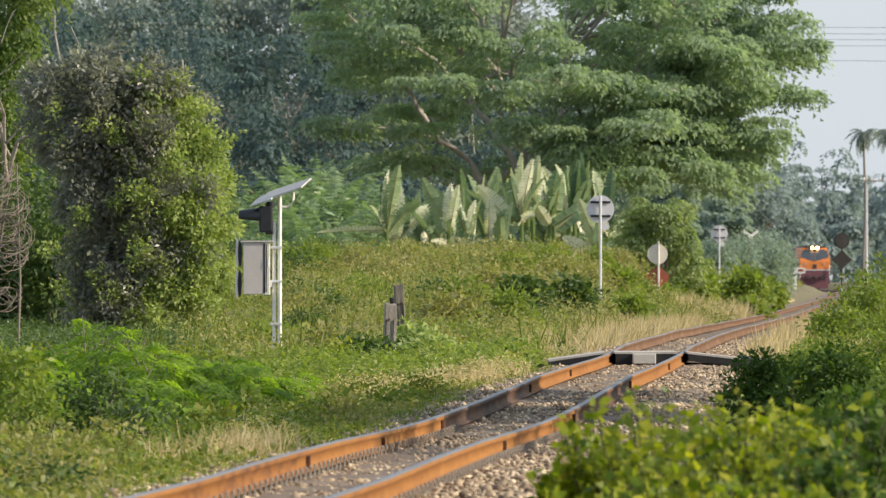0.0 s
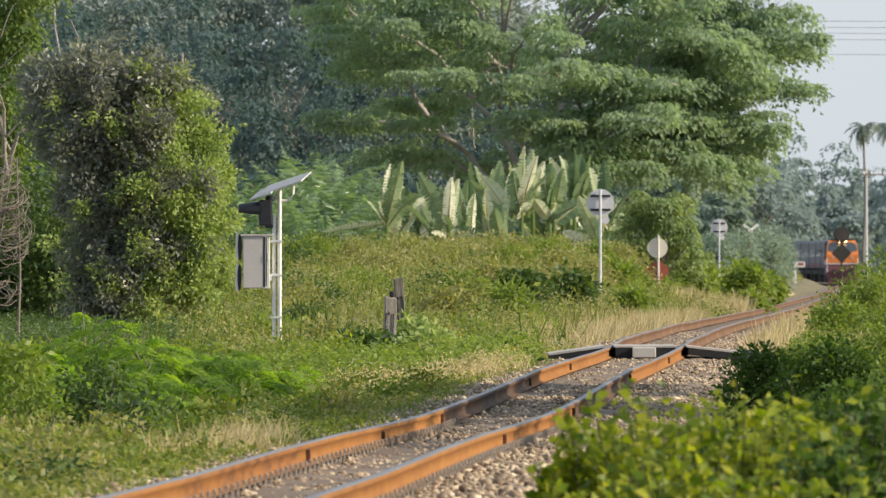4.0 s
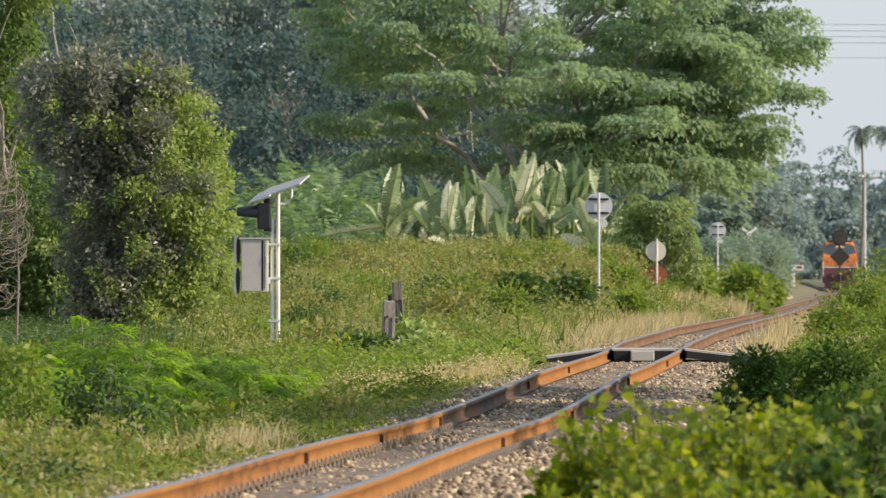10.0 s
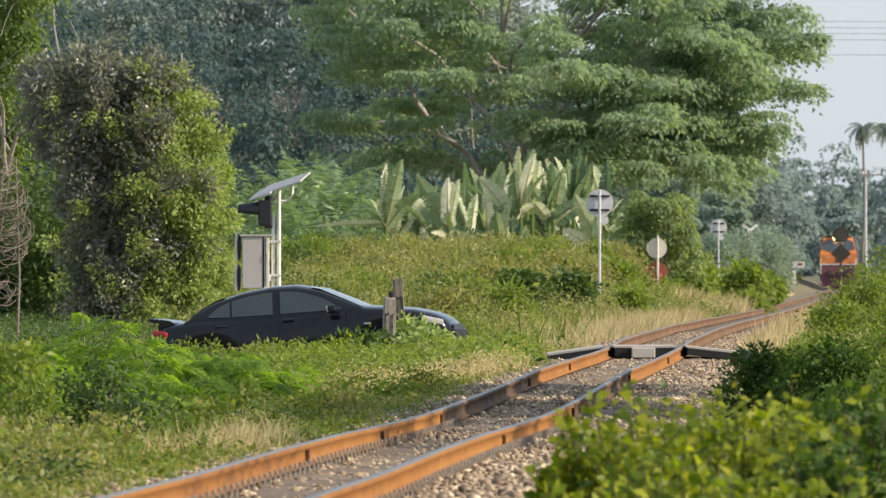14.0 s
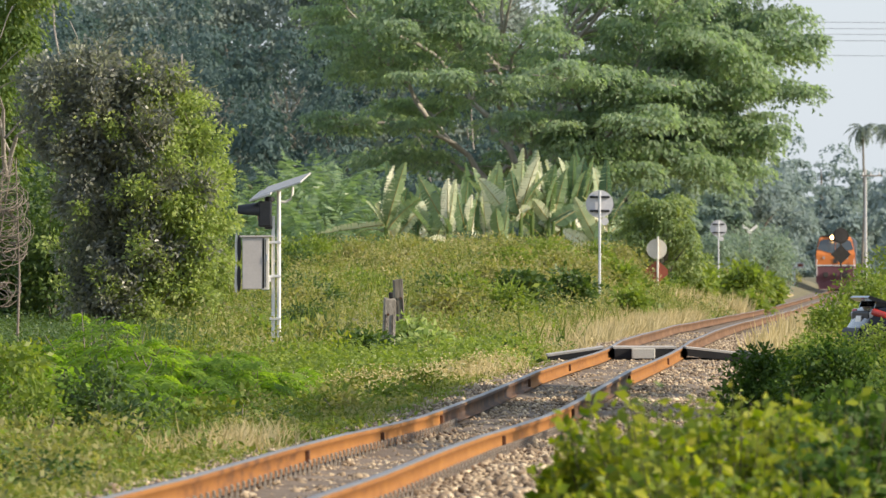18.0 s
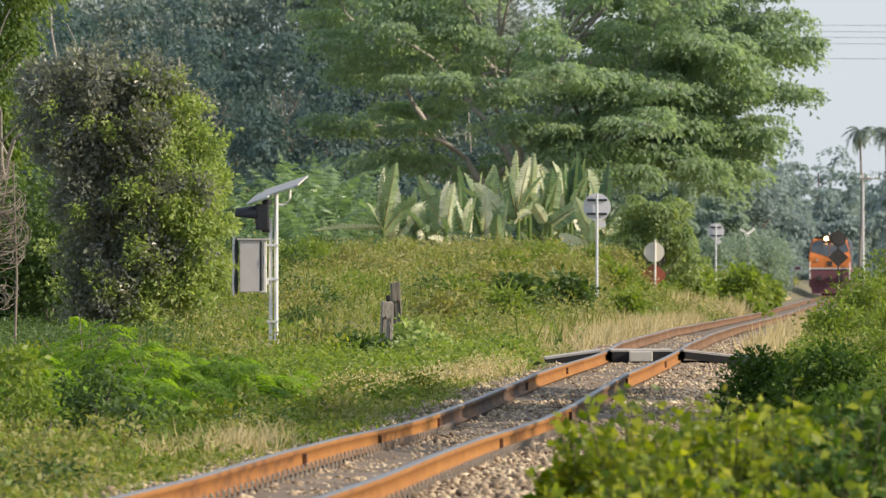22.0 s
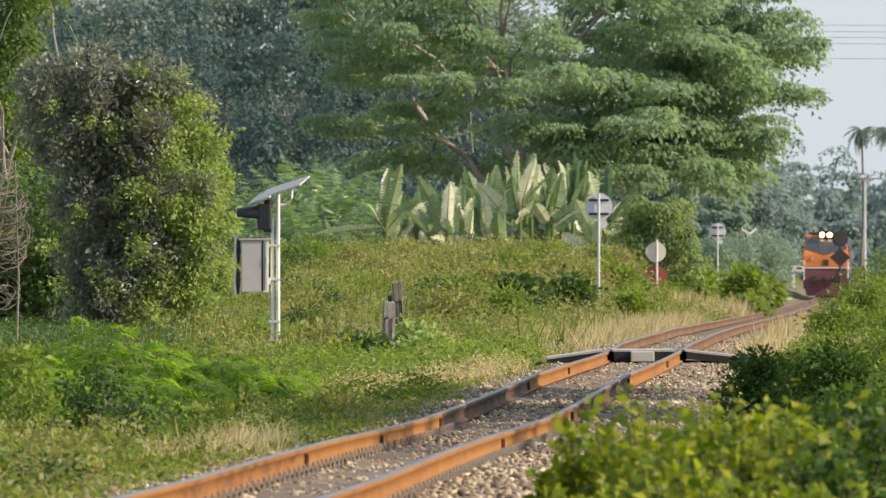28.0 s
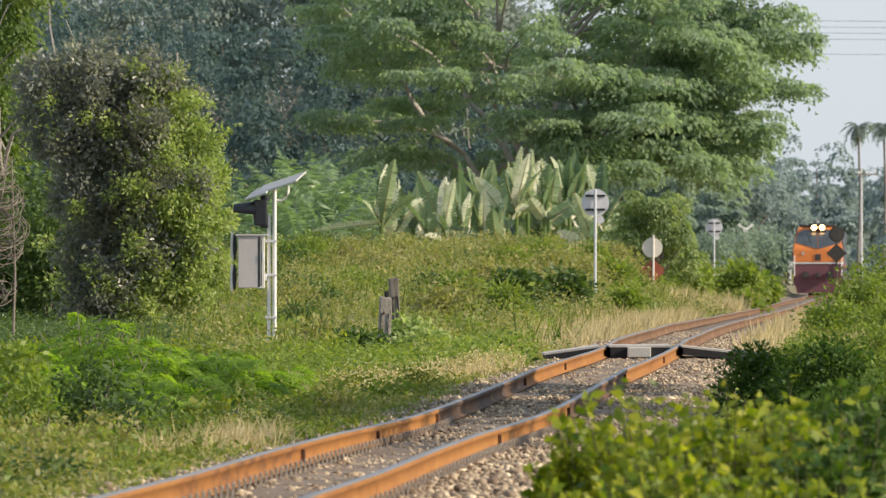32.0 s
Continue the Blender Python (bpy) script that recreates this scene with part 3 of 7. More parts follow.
def crown(blobs, clumps, per, spread, size, droop=0.3, flat=0.6, wide=0.5, lumpy=0.25, floor=None, light=False, face=0.0):
    """Leaves in clumps over lumpy forms; flat squeezes each clump in height."""
    c, out = shell(blobs, clumps, lumpy)
    c, out = np.repeat(c, per, 0), np.repeat(out, per, 0)
    n = len(c)
    off = rng.normal(size=(n, 3)) * spread * np.array([1, 1, flat])
    p = c + off
    along = unit(unit(off) * 0.7 + out * 0.5 + rng.normal(size=(n, 3)) * 0.55 - np.array([0, 0, droop]))
    normal = unit(out * 0.7 + np.array([0, -face, 0.3]) + rng.normal(size=(n, 3)) * 0.7)
    ln = size * rng.uniform(0.6, 1.35, n)
    if floor is not None:
        keep = p[:, 2] > floor
        p, along, normal, ln = p[keep], along[keep], normal[keep], ln[keep]
    g = Geo(light)
    g.leaf(p, along, normal, ln, ln * wide)
    return g


def pads(rows, per, size, wide=0.5, hang=0.35, rough=0.35, light=True, under=-0.2):
    """Domed pads of leaves: shingled over the top of each, hanging at its rim, open below."""
    b = np.repeat(np.array(rows, float), per, 0)
    n = len(b)
    a, dz = rng.uniform(0, math.tau, n), rng.uniform(under, 1, n)
    h = np.sqrt(1 - dz * dz)
    d = np.stack([np.cos(a) * h, np.sin(a) * h, dz], 1)
    # each pad's rim is lobed
    lobe = 1 + 0.16 * np.sin(a * 3 + b[:, 0] * 5) + 0.12 * np.sin(a * 5 + b[:, 2] * 7)
    p = b[:, :3] + d * b[:, 3:6] * (lobe * (1 - np.abs(rng.normal(0, 0.14, n))))[:, None]
    p[:, 2] -= (1 - dz) ** 3 * hang * b[:, 5] * rng.uniform(0.2, 1.3, n)
    nrm = unit(unit(d / b[:, 3:6]) + rng.normal(size=(n, 3)) * rough)
    along = unit(np.stack([np.cos(a), np.sin(a), -0.9 + 0 * a], 1) + rng.normal(size=(n, 3)) * 0.45)
    ln = size * rng.uniform(0.6, 1.35, n)
    g = Geo(light)
    g.leaf(p, along, nrm, ln, ln * wide)
    return g


def branching(start, aim, length, r, levels, spread=0.55, lift=0.15, seed=0, sides=6, kids=3):
    """Tapered limbs that fork; returns the wood and the tips."""
    rnd = random.Random(seed)
    g, tips = Geo(), []

    def grow(p, d, ln, rad, level):
        pts, rr = [p], [rad]
        for i in range(4):
            d = (d + Vector((rnd.uniform(-1, 1), rnd.uniform(-1, 1), rnd.uniform(-1, 1))) * 0.16).normalized()
            p = p + d * ln / 4
            pts.append(p)
            rr.append(rad * (1 - 0.42 * (i + 1) / 4))
        g.tube(pts, rr, sides if level > 1 else 4)
        if level == 0:
            tips.append(p)
            return
        for k in range(kids):
            a = rnd.uniform(0, math.tau)
            side = Vector((math.cos(a), math.sin(a), lift + rnd.uniform(-0.25, 0.35)))
            grow(pts[-1 - (k % 2)], (d * (1 - spread) + side * spread).normalized(), ln * rnd.uniform(0.6, 0.85), rr[-1] * 0.75, level - 1)
        if level == 1:
            tips.append(p)

    grow(Vector(start), Vector(aim).normalized(), length, r, levels)
    return g, tips


def shrub(name, place, label, category, mat, blobs, clumps, per, spread, size, group="", wood="bark", stems=7, **kw):
    """A bush: thin forking stems from one foot and a crown of small leaves."""
    ob = thing(name, place, label, category, group)
    g = Geo()
    top = max(b[2] for b in blobs)
    for i in range(stems):
        b = blobs[i % len(blobs)]
        tip = Vector(b[:3]) + Vector((rng.uniform(-1, 1) * b[3] * 0.6, rng.uniform(-1, 1) * b[4] * 0.6, rng.uniform(-0.2, 0.7) * b[5]))
        foot = Vector((rng.uniform(-1, 1) * 0.02 * top + b[0] * 0.08, b[1] * 0.08, -0.1))
        mid = foot.lerp(tip, 0.5) + Vector((rng.uniform(-0.1, 0.1), rng.uniform(-0.1, 0.1), 0.15 * top))
        r = 0.012 + 0.012 * top
        g.tube([foot, mid, tip], [r, r * 0.7, r * 0.25], 5)
    part("stem", g, M[wood], ob)
    part("crown", crown(blobs, clumps, per, spread, size, **kw), L[mat], ob)
    return ob


def blades(x, y, height, width, per, lean=0.35, spread=0.12, base=None):
    """Tufts of narrow blades on the ground."""
    n = len(x)
    h = np.repeat(np.broadcast_to(height, n), per) * rng.uniform(0.5, 1.15, n * per)
    X = np.repeat(x, per) + rng.normal(0, spread, n * per)
    Y = np.repeat(y, per) + rng.normal(0, spread, n * per)
    Z = ground_z(X, Y) - 0.03
    d = np.stack([rng.normal(0, lean, n * per), rng.normal(0, lean, n * per), np.ones(n * per)], 1)
    nrm = np.stack([rng.normal(0, 0.5, n * per), -np.ones(n * per), rng.normal(0, 0.3, n * per)], 1)
    g = Geo()
    g.leaf(np.stack([X, Y, Z], 1), d, nrm, h, width * rng.uniform(0.6, 1.4, n * per))
    return g


def weeds(x, y, height, size, per, spread=0.2, light=False):
    """Low leafy plants: each a small mound with its leaves over the outside."""
    n = len(x)
    hh = np.repeat(np.broadcast_to(height, n), per)
    r = np.repeat(spread * rng.uniform(0.9, 2.1, n), per)
    a, dz = rng.uniform(0, math.tau, n * per), rng.uniform(0.0, 1.0, n * per)
    h = np.sqrt(1 - dz * dz)
    d = np.stack([np.cos(a) * h, np.sin(a) * h, dz], 1)
    k = 1 - np.abs(rng.normal(0, 0.18, n * per))
    X, Y = np.repeat(x, per) + d[:, 0] * r * k, np.repeat(y, per) + d[:, 1] * r * k
    Z = ground_z(X, Y) + hh * (0.04 + 0.96 * dz * k)
    nrm = unit(unit(d / np.stack([r, r, np.maximum(hh, 0.05)], 1)) + rng.normal(size=(n * per, 3)) * 0.3)
    al = unit(np.stack([np.cos(a), np.sin(a), -0.2 + 0 * a], 1) + rng.normal(size=(n * per, 3)) * 0.7)
    ln = size * rng.uniform(0.5, 1.4, n * per)
    g = Geo(light)
    g.leaf(np.stack([X, Y, Z], 1), al, nrm, ln, ln * 0.5)
    return g


def region(n, u0, u1, y0, y1, power=1.0, clump=0):
    """Random spots between two distances from the track and two distances along it, thicker near y0."""
    k = rng.uniform(0, 1, n) ** power
    y = y0 + (y1 - y0) * k
    u = rng.uniform(u0, u1, n)
    return u + track_x(y), y


def off_road(x, y, clear=3.3):
    return np.abs(y - road_y(x)) > clear


def stuff(name, g, mat, label, category):
    ob = part(name, g, mat)
    return tagged(ob, label, category, kind="stuff")


def verge_growth():
    # left of the track, before the road: patches of different low growth
    for n, name, mat, label, ph, hi, size in ((4500, "verge_greens", "grass", "leafy green weeds along the verge", 0.0, 0.34, 0.06), (4200, "verge_weeds", "weed", "olive weeds along the verge", 1.9, 0.36, 0.055), (3200, "verge_herbs", "bright", "fresh green herbs along the verge", 3.7, 0.32, 0.06)):
        x, y = region(n, -6.5, -1.26, 116, 329, 1.4)
        u = x - track_x(y)
        w = np.sin(x * 2.9 + ph) * np.sin(y * 0.06 + x * 0.7 + ph) + 0.7 * np.sin(x * 4.3 - y * 0.13 + 2 * ph) + 0.4 * np.sin(y * 0.31 + 5 * ph + x)
        k = w > -0.25
        x, y, w, u = x[k], y[k], w[k], u[k]
        grow = 0.15 + 0.85 * smooth(-u, 1.0, 2.3)
        stuff(name, weeds(x, y, (0.06 + hi * np.clip(0.4 + 0.4 * w, 0.05, 1)) * grow * rng.uniform(0.6, 1.1, len(x)), size, 11, 0.13), L[mat], label, "weeds")
    x, y = region(6000, -6.5, -1.2, 116, 329, 1.4)
    stuff("verge_grass", blades(x, y, rng.uniform(0.08, 0.26, len(x)) * (0.4 + 0.6 * smooth(track_x(y) - x, 1.0, 2.2)), 0.012, 6, 0.5), L["grass"], "green verge grass beside the ballast", "grass")
    # dry tufts here and there
    cy = np.concatenate([rng.uniform(170, 190, 12), rng.uniform(284, 312, 26)])
    cu = np.concatenate([rng.uniform(-2.0, -1.5, 12), rng.uniform(-3.4, -1.5, 26)])
    y = np.repeat(cy, 8) + rng.normal(0, 1.6, len(cy) * 8)
    x = track_x(y) + np.repeat(cu, 8) + rng.normal(0, 0.13, len(cy) * 8)
    stuff("dry_tufts", blades(x, y, rng.uniform(0.16, 0.38, len(x)), 0.009, 14, 0.5, 0.07), L["pale_straw"], "dry straw-coloured tufts on the verge", "grass")
    x, y = region(3600, -3.6, -1.55, 284, 316, 0.8)
    stuff("pale_herbs", weeds(x, y, rng.uniform(0.15, 0.42, len(x)), 0.045, 8, 0.12), L["pale_straw"], "pale seeding herbs beside the ballast", "weeds")
    # the bank behind the road: drifts of different growth
    for n, name, mat, label, ph, size, hi in ((11000, "bank_weeds", "weed", "olive and straw-tinged weeds over the bank", 0.0, 0.085, 1.1), (5500, "bank_greens", "bright", "fresh green weeds in drifts on the bank", 2.1, 0.08, 1.0), (6000, "bank_herbs", "dark", "dark green herbs in the hollows of the bank", 4.0, 0.08, 0.85)):
        x, y = region(n, -17, -1.7, 337, 860, 1.2)
        w = np.sin(x * 1.7 + ph) * np.sin(y * 0.043 + x * 0.4 + ph) + 0.7 * np.sin(x * 3.1 - y * 0.09 + 2 * ph) + 0.5 * np.sin(y * 0.17 + 5 * ph + x)
        k = off_road(x, y) & (w > (-0.9 if mat == "weed" else 0.1)) & ~((x < -5.0) & (y < 472)) & ~((x - track_x(y) > -2.7) & (y > 360) & (y < 580))
        x, y, w = x[k], y[k], w[k]
        stuff(name, weeds(x, y, 0.12 + 0.8 * hi * np.clip(0.3 + 0.45 * w, 0.05, 1) * rng.uniform(0.3, 1.25, len(x)), size, 28, 0.38, True), L[mat], label, "weeds")
    x, y = region(1700, -9.5, -3.6, 540, 790, 1.0)
    keep = np.sin(x * 1.9 + y * 0.03) + np.sin(y * 0.06 + 1.0) > 0.1
    x, y = x[keep], y[keep]
    stuff("dry_herbs", weeds(x, y, rng.uniform(0.3, 1.0, len(x)), 0.09, 10, 0.25), L["straw"], "dry brownish herbs on the crest of the bank", "weeds")
    x, y = region(1600, -17, -1.7, 337, 860, 1.2)
    k = off_road(x, y) & ~((x < -5.0) & (y < 472))
    x, y = x[k], y[k]
    stuff("bank_grass", blades(x, y, rng.uniform(0.4, 1.0, len(x)), 0.03, 6), L["grass"], "tall green grass on the bank", "grass")
    x, y = region(9500, -3.4, -1.35, 362, 600, 0.9)
    keep = np.sin(x * 2.3 + y * 0.05) + np.sin(y * 0.11) > -0.9
    x, y = x[keep], y[keep]
    stuff("straw_grass", blades(x, y, rng.uniform(0.15, 0.6, len(x)), 0.013, 8, 0.45), L["pale_straw"], "dry pale grass on the slope above the track", "grass")
    for u0, u1 in ((-9, -2.0), (2.0, 9)):
        x, y = region(2500, u0 - 1.6 * (u0 < 0), u1 - 1.6 * (u0 < 0), 860, 1900, 1.0)
        stuff("lineside_weeds", weeds(x, y, rng.uniform(0.3, 1.1, len(x)), 0.26, 9, 0.4, True), L["weed"], "olive weeds along the distant line", "weeds")
    x, y = region(500, -3.3, -1.0, 720, 830, 1.0)
    stuff("bleached_grass", blades(x, y, rng.uniform(0.3, 0.9, len(x)), 0.03, 9, 0.4), L["pale_straw"], "bleached dry grass beside the distant track", "grass")
    # right of the track
    x, y = region(6000, 1.9, 9.0, 90, 1200, 1.6)
    k = off_road(x, y)
    x, y = x[k], y[k]
    stuff("verge_weeds", weeds(x, y, rng.uniform(0.15, 0.5, len(x)), 0.085, 9), L["bright"], "green weeds along the cutting side", "weeds")
    x, y = region(2600, 1.5, 3.4, 340, 700, 0.9)
    stuff("dry_grass", blades(x, y, rng.uniform(0.25, 0.6, len(x)), 0.02, 8, 0.3), L["pale_straw"], "tufts of dry grass by the ballast", "grass")
    # strip of weeds between the road and the verge, with small pale flowers
    x, y = region(3800, -5.2, -1.7, 296, 329)
    stuff("flowering_weeds", weeds(x, y, rng.uniform(0.25, 0.7, len(x)), 0.075, 14), L["bright"], "knee-high flowering weeds beside the road", "weeds")
    x, y = region(1300, -4.6, -1.8, 262, 329, 0.6)
    stuff("small_flowers", weeds(x, y, rng.uniform(0.3, 0.66, len(x)), 0.026, 3), L["petal"], "tiny pale flowers over the weeds", "flowers")


verge_growth()


def left_thicket():
    x, y = -6.6, 462.0
    z = float(ground_z(x, y))
    rnd = random.Random(12)
    ob = thing("thicket_tree", (x, y, z), "dense small-leaved olive tree with a sunlit edge painted yellow-green", "tree")
    wood, tips = branching((0, 0, -0.2), (0.05, 0, 1), 2.2, 0.13, 3, 0.5, 0.3, seed=5)
    part("trunk", wood, M["bark"], ob)
    # lumps fill a broad block, its low shady side hollow; yellow-green paints the sunlit side
    # dusty: leaves greyed for shade and haze; green: leaves toned as sunlit
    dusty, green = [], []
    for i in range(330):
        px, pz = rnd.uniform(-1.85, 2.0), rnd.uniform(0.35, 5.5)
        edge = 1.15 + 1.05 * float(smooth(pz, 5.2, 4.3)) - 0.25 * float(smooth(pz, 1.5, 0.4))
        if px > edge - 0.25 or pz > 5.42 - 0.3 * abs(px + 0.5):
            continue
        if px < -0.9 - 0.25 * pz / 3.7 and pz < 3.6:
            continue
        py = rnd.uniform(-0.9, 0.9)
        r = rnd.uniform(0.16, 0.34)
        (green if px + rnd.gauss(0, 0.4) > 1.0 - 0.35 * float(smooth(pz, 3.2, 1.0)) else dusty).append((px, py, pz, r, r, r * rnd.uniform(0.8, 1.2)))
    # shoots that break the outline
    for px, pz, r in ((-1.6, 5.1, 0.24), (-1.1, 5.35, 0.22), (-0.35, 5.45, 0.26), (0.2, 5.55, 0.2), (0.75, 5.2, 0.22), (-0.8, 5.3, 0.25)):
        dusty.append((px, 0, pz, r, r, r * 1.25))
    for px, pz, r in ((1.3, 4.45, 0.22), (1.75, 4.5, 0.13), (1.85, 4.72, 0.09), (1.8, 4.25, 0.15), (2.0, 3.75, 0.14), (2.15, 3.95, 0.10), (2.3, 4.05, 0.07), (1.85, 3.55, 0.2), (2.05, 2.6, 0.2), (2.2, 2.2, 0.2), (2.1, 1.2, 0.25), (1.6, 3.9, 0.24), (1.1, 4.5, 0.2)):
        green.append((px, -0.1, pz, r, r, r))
    # a few yellow-green tufts on the greyed face
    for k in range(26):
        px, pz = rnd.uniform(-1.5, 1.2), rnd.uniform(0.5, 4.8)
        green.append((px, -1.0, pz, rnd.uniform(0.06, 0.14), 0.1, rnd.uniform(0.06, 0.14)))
    # mostly yellow-green tufts in front paint the low face lighter
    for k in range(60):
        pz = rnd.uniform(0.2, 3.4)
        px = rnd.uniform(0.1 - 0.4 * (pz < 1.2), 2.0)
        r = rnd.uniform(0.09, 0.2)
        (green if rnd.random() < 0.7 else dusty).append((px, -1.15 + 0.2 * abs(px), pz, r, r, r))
    dusty, green = [[(q[0], q[1], q[2] * 1.07, *q[3:]) for q in rows] for rows in (dusty, green)]
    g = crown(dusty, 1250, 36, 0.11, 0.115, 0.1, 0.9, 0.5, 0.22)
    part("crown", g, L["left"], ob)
    part("sunny_crown", crown(green, 950, 34, 0.10, 0.10, 0.1, 0.9, 0.55, 0.25), L["lime"], ob, "yellow-green leaves that paint the sunny edge")


left_thicket()


def shaded_bushes():
    rnd = random.Random(17)
    # bushes added to fill the hollow; dark leaves stand in for its shade
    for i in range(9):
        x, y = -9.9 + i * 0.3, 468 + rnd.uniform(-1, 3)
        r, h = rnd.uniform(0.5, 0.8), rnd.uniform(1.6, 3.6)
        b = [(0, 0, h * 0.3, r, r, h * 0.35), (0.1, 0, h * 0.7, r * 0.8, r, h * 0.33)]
        shrub("shaded_bush", on_ground(x, y, 0.1), "bush behind the thicket, its leaves darkened for the shade", "bush", "dark", b, 130, 14, 0.16, 0.15, "bushes behind the thicket", stems=4)


shaded_bushes()


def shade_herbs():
    # herbs over bare soil, the thicket's shade put into their dark leaf
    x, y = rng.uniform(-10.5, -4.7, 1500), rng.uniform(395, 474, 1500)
    stuff("shade_herbs", weeds(x, y, rng.uniform(0.15, 0.5, 1500), 0.085, 22, 0.25, True), L["dark"], "herbs under the thicket, darkened for the shade", "weeds")


shade_herbs()


def edge_tree():
    x, y = -10.4, 505.0
    ob = thing("verge_tree", on_ground(x, y), "tall leafy tree with fresh green hanging foliage", "tree")
    wood, tips = branching((0, 0, -0.2), (0.1, 0, 1), 3.0, 0.16, 3, 0.5, 0.4, seed=9)
    part("trunk", wood, M["pale_bark"], ob)
    rnd = random.Random(6)
    rows = []
    for i in range(190):
        pz = rnd.uniform(1.2, 8.6)
        edge = 1.15 + 0.75 * float(smooth(pz, 5.6, 6.8))
        px = edge - abs(rnd.gauss(0, 1.0)) - 0.15
        r = rnd.uniform(0.26, 0.5)
        rows.append((px, rnd.uniform(-1.3, 1.3), pz, r, r, r * 0.75))
    part("crown", pads(rows, 230, 0.13, 0.45, 0.9, 0.45, light=False), L["verge_tree"], ob)


edge_tree()


def dead_vines():
    rnd = random.Random(21)
    ob = thing("dead_vine", on_ground(-7.9, 424), "tangle of bare grey-brown dead vine", "vine")
    for z0, w, n in ((3.3, 0.2, 7), (2.75, 0.34, 12), (2.3, 0.36, 12), (1.85, 0.26, 8), (1.15, 0.24, 9)):
        g = Geo()
        for i in range(n):
            rad, cx, cz = rnd.uniform(0.55, 1.0) * w, -0.3 + rnd.uniform(-0.16, 0.16), z0 + rnd.uniform(-0.16, 0.16)
            a, flat, slant, turns = rnd.uniform(0, math.tau), rnd.uniform(0.6, 1.0), rnd.uniform(-0.5, 0.5), rnd.uniform(0.7, 1.5)
            pts = []
            for j in range(22):
                q = a + j * math.tau * turns / 21
                e, h = math.cos(q) * rad * (1 + 0.012 * j), math.sin(q) * rad * flat
                pts.append((cx + e * math.cos(slant) - h * math.sin(slant), 0.3 * math.sin(q + slant * 3), cz + e * math.sin(slant) + h * math.cos(slant) + rnd.uniform(-0.012, 0.012)))
            g.tube(pts, [0.0075] * 16 + [0.007, 0.007, 0.006, 0.005, 0.004, 0.003], 5)
        part("vine_coil", g, M["dead"], ob)
    g = Geo()
    for i in range(4):
        x = rnd.uniform(-0.9, 0.0)
        g.tube([(x, 0, -0.1), (x + rnd.uniform(-0.2, 0.2), 0, 1.4), (x + rnd.uniform(-0.3, 0.3), 0.1, 3.6)], [0.03, 0.022, 0.012], 5)
    part("stem", g, M["dead"], ob)


dead_vines()


def feather_plant(place, height, fronds, mat, label, name="feathery_shrub", seed=1, group="feathery shrubs on the verge", size=0.075, reach=0.62):
    """Stems carrying drooping two-sided feather leaves, each leaflet built."""
    rnd = random.Random(seed)
    ob = thing(name, place, label, "shrub", group)
    stems, g = Geo(), Geo()
    n = 15
    t = np.linspace(0.08, 1, n)
    shape = np.sin(np.clip(t, 0, 1) * 2.7 + 0.3) * 0.8 + 0.25
    for i in range(fronds):
        a = rnd.uniform(0, math.tau)
        r0 = rnd.uniform(0, 1) ** 0.5 * reach
        foot = Vector((math.cos(a) * r0 * 0.05, math.sin(a) * r0 * 0.05, -0.05))
        h = height * rnd.uniform(0.5, 1.0) * (1 - 0.35 * (r0 / reach) ** 2)
        top = Vector((math.cos(a) * r0, math.sin(a) * r0, h))
        stems.tube([foot, foot.lerp(top, 0.6) + Vector((0, 0, 0.05)), top], [0.012, 0.009, 0.004], 4)
        for f in range(5):
            q = a + rnd.gauss(0, 1.1)
            d = Vector((math.cos(q), math.sin(q), rnd.uniform(0.1, 0.7))).normalized()
            start = foot.lerp(top, rnd.uniform(0.6, 1.0))
            ln = rnd.uniform(0.26, 0.5)
            mid = np.array(start)[None] + np.array(d)[None] * (t * ln)[:, None] - np.array([0, 0, 1.0])[None] * (t ** 2 * ln * 0.6)[:, None]
            tilt = Vector((math.cos(q) * 0.5 + rnd.uniform(-0.4, 0.4), math.sin(q) * 0.5 + rnd.uniform(-0.4, 0.4), 0.9)).normalized()
            side = np.array(d.cross(tilt).normalized())
            for s in (-1, 1):
                al = np.repeat((side * s + np.array(d) * 0.5)[None], n, 0) - np.array([0, 0, 0.25]) + rng.normal(0, 0.12, (n, 3))
                g.leaf(mid, al, np.repeat(np.array([tilt]), n, 0) + rng.normal(0, 0.15, (n, 3)), size * shape * 1.25, size * 0.42)
    part("stem", stems, M["bark"], ob)
    part("crown", g, L[mat], ob)
    return ob


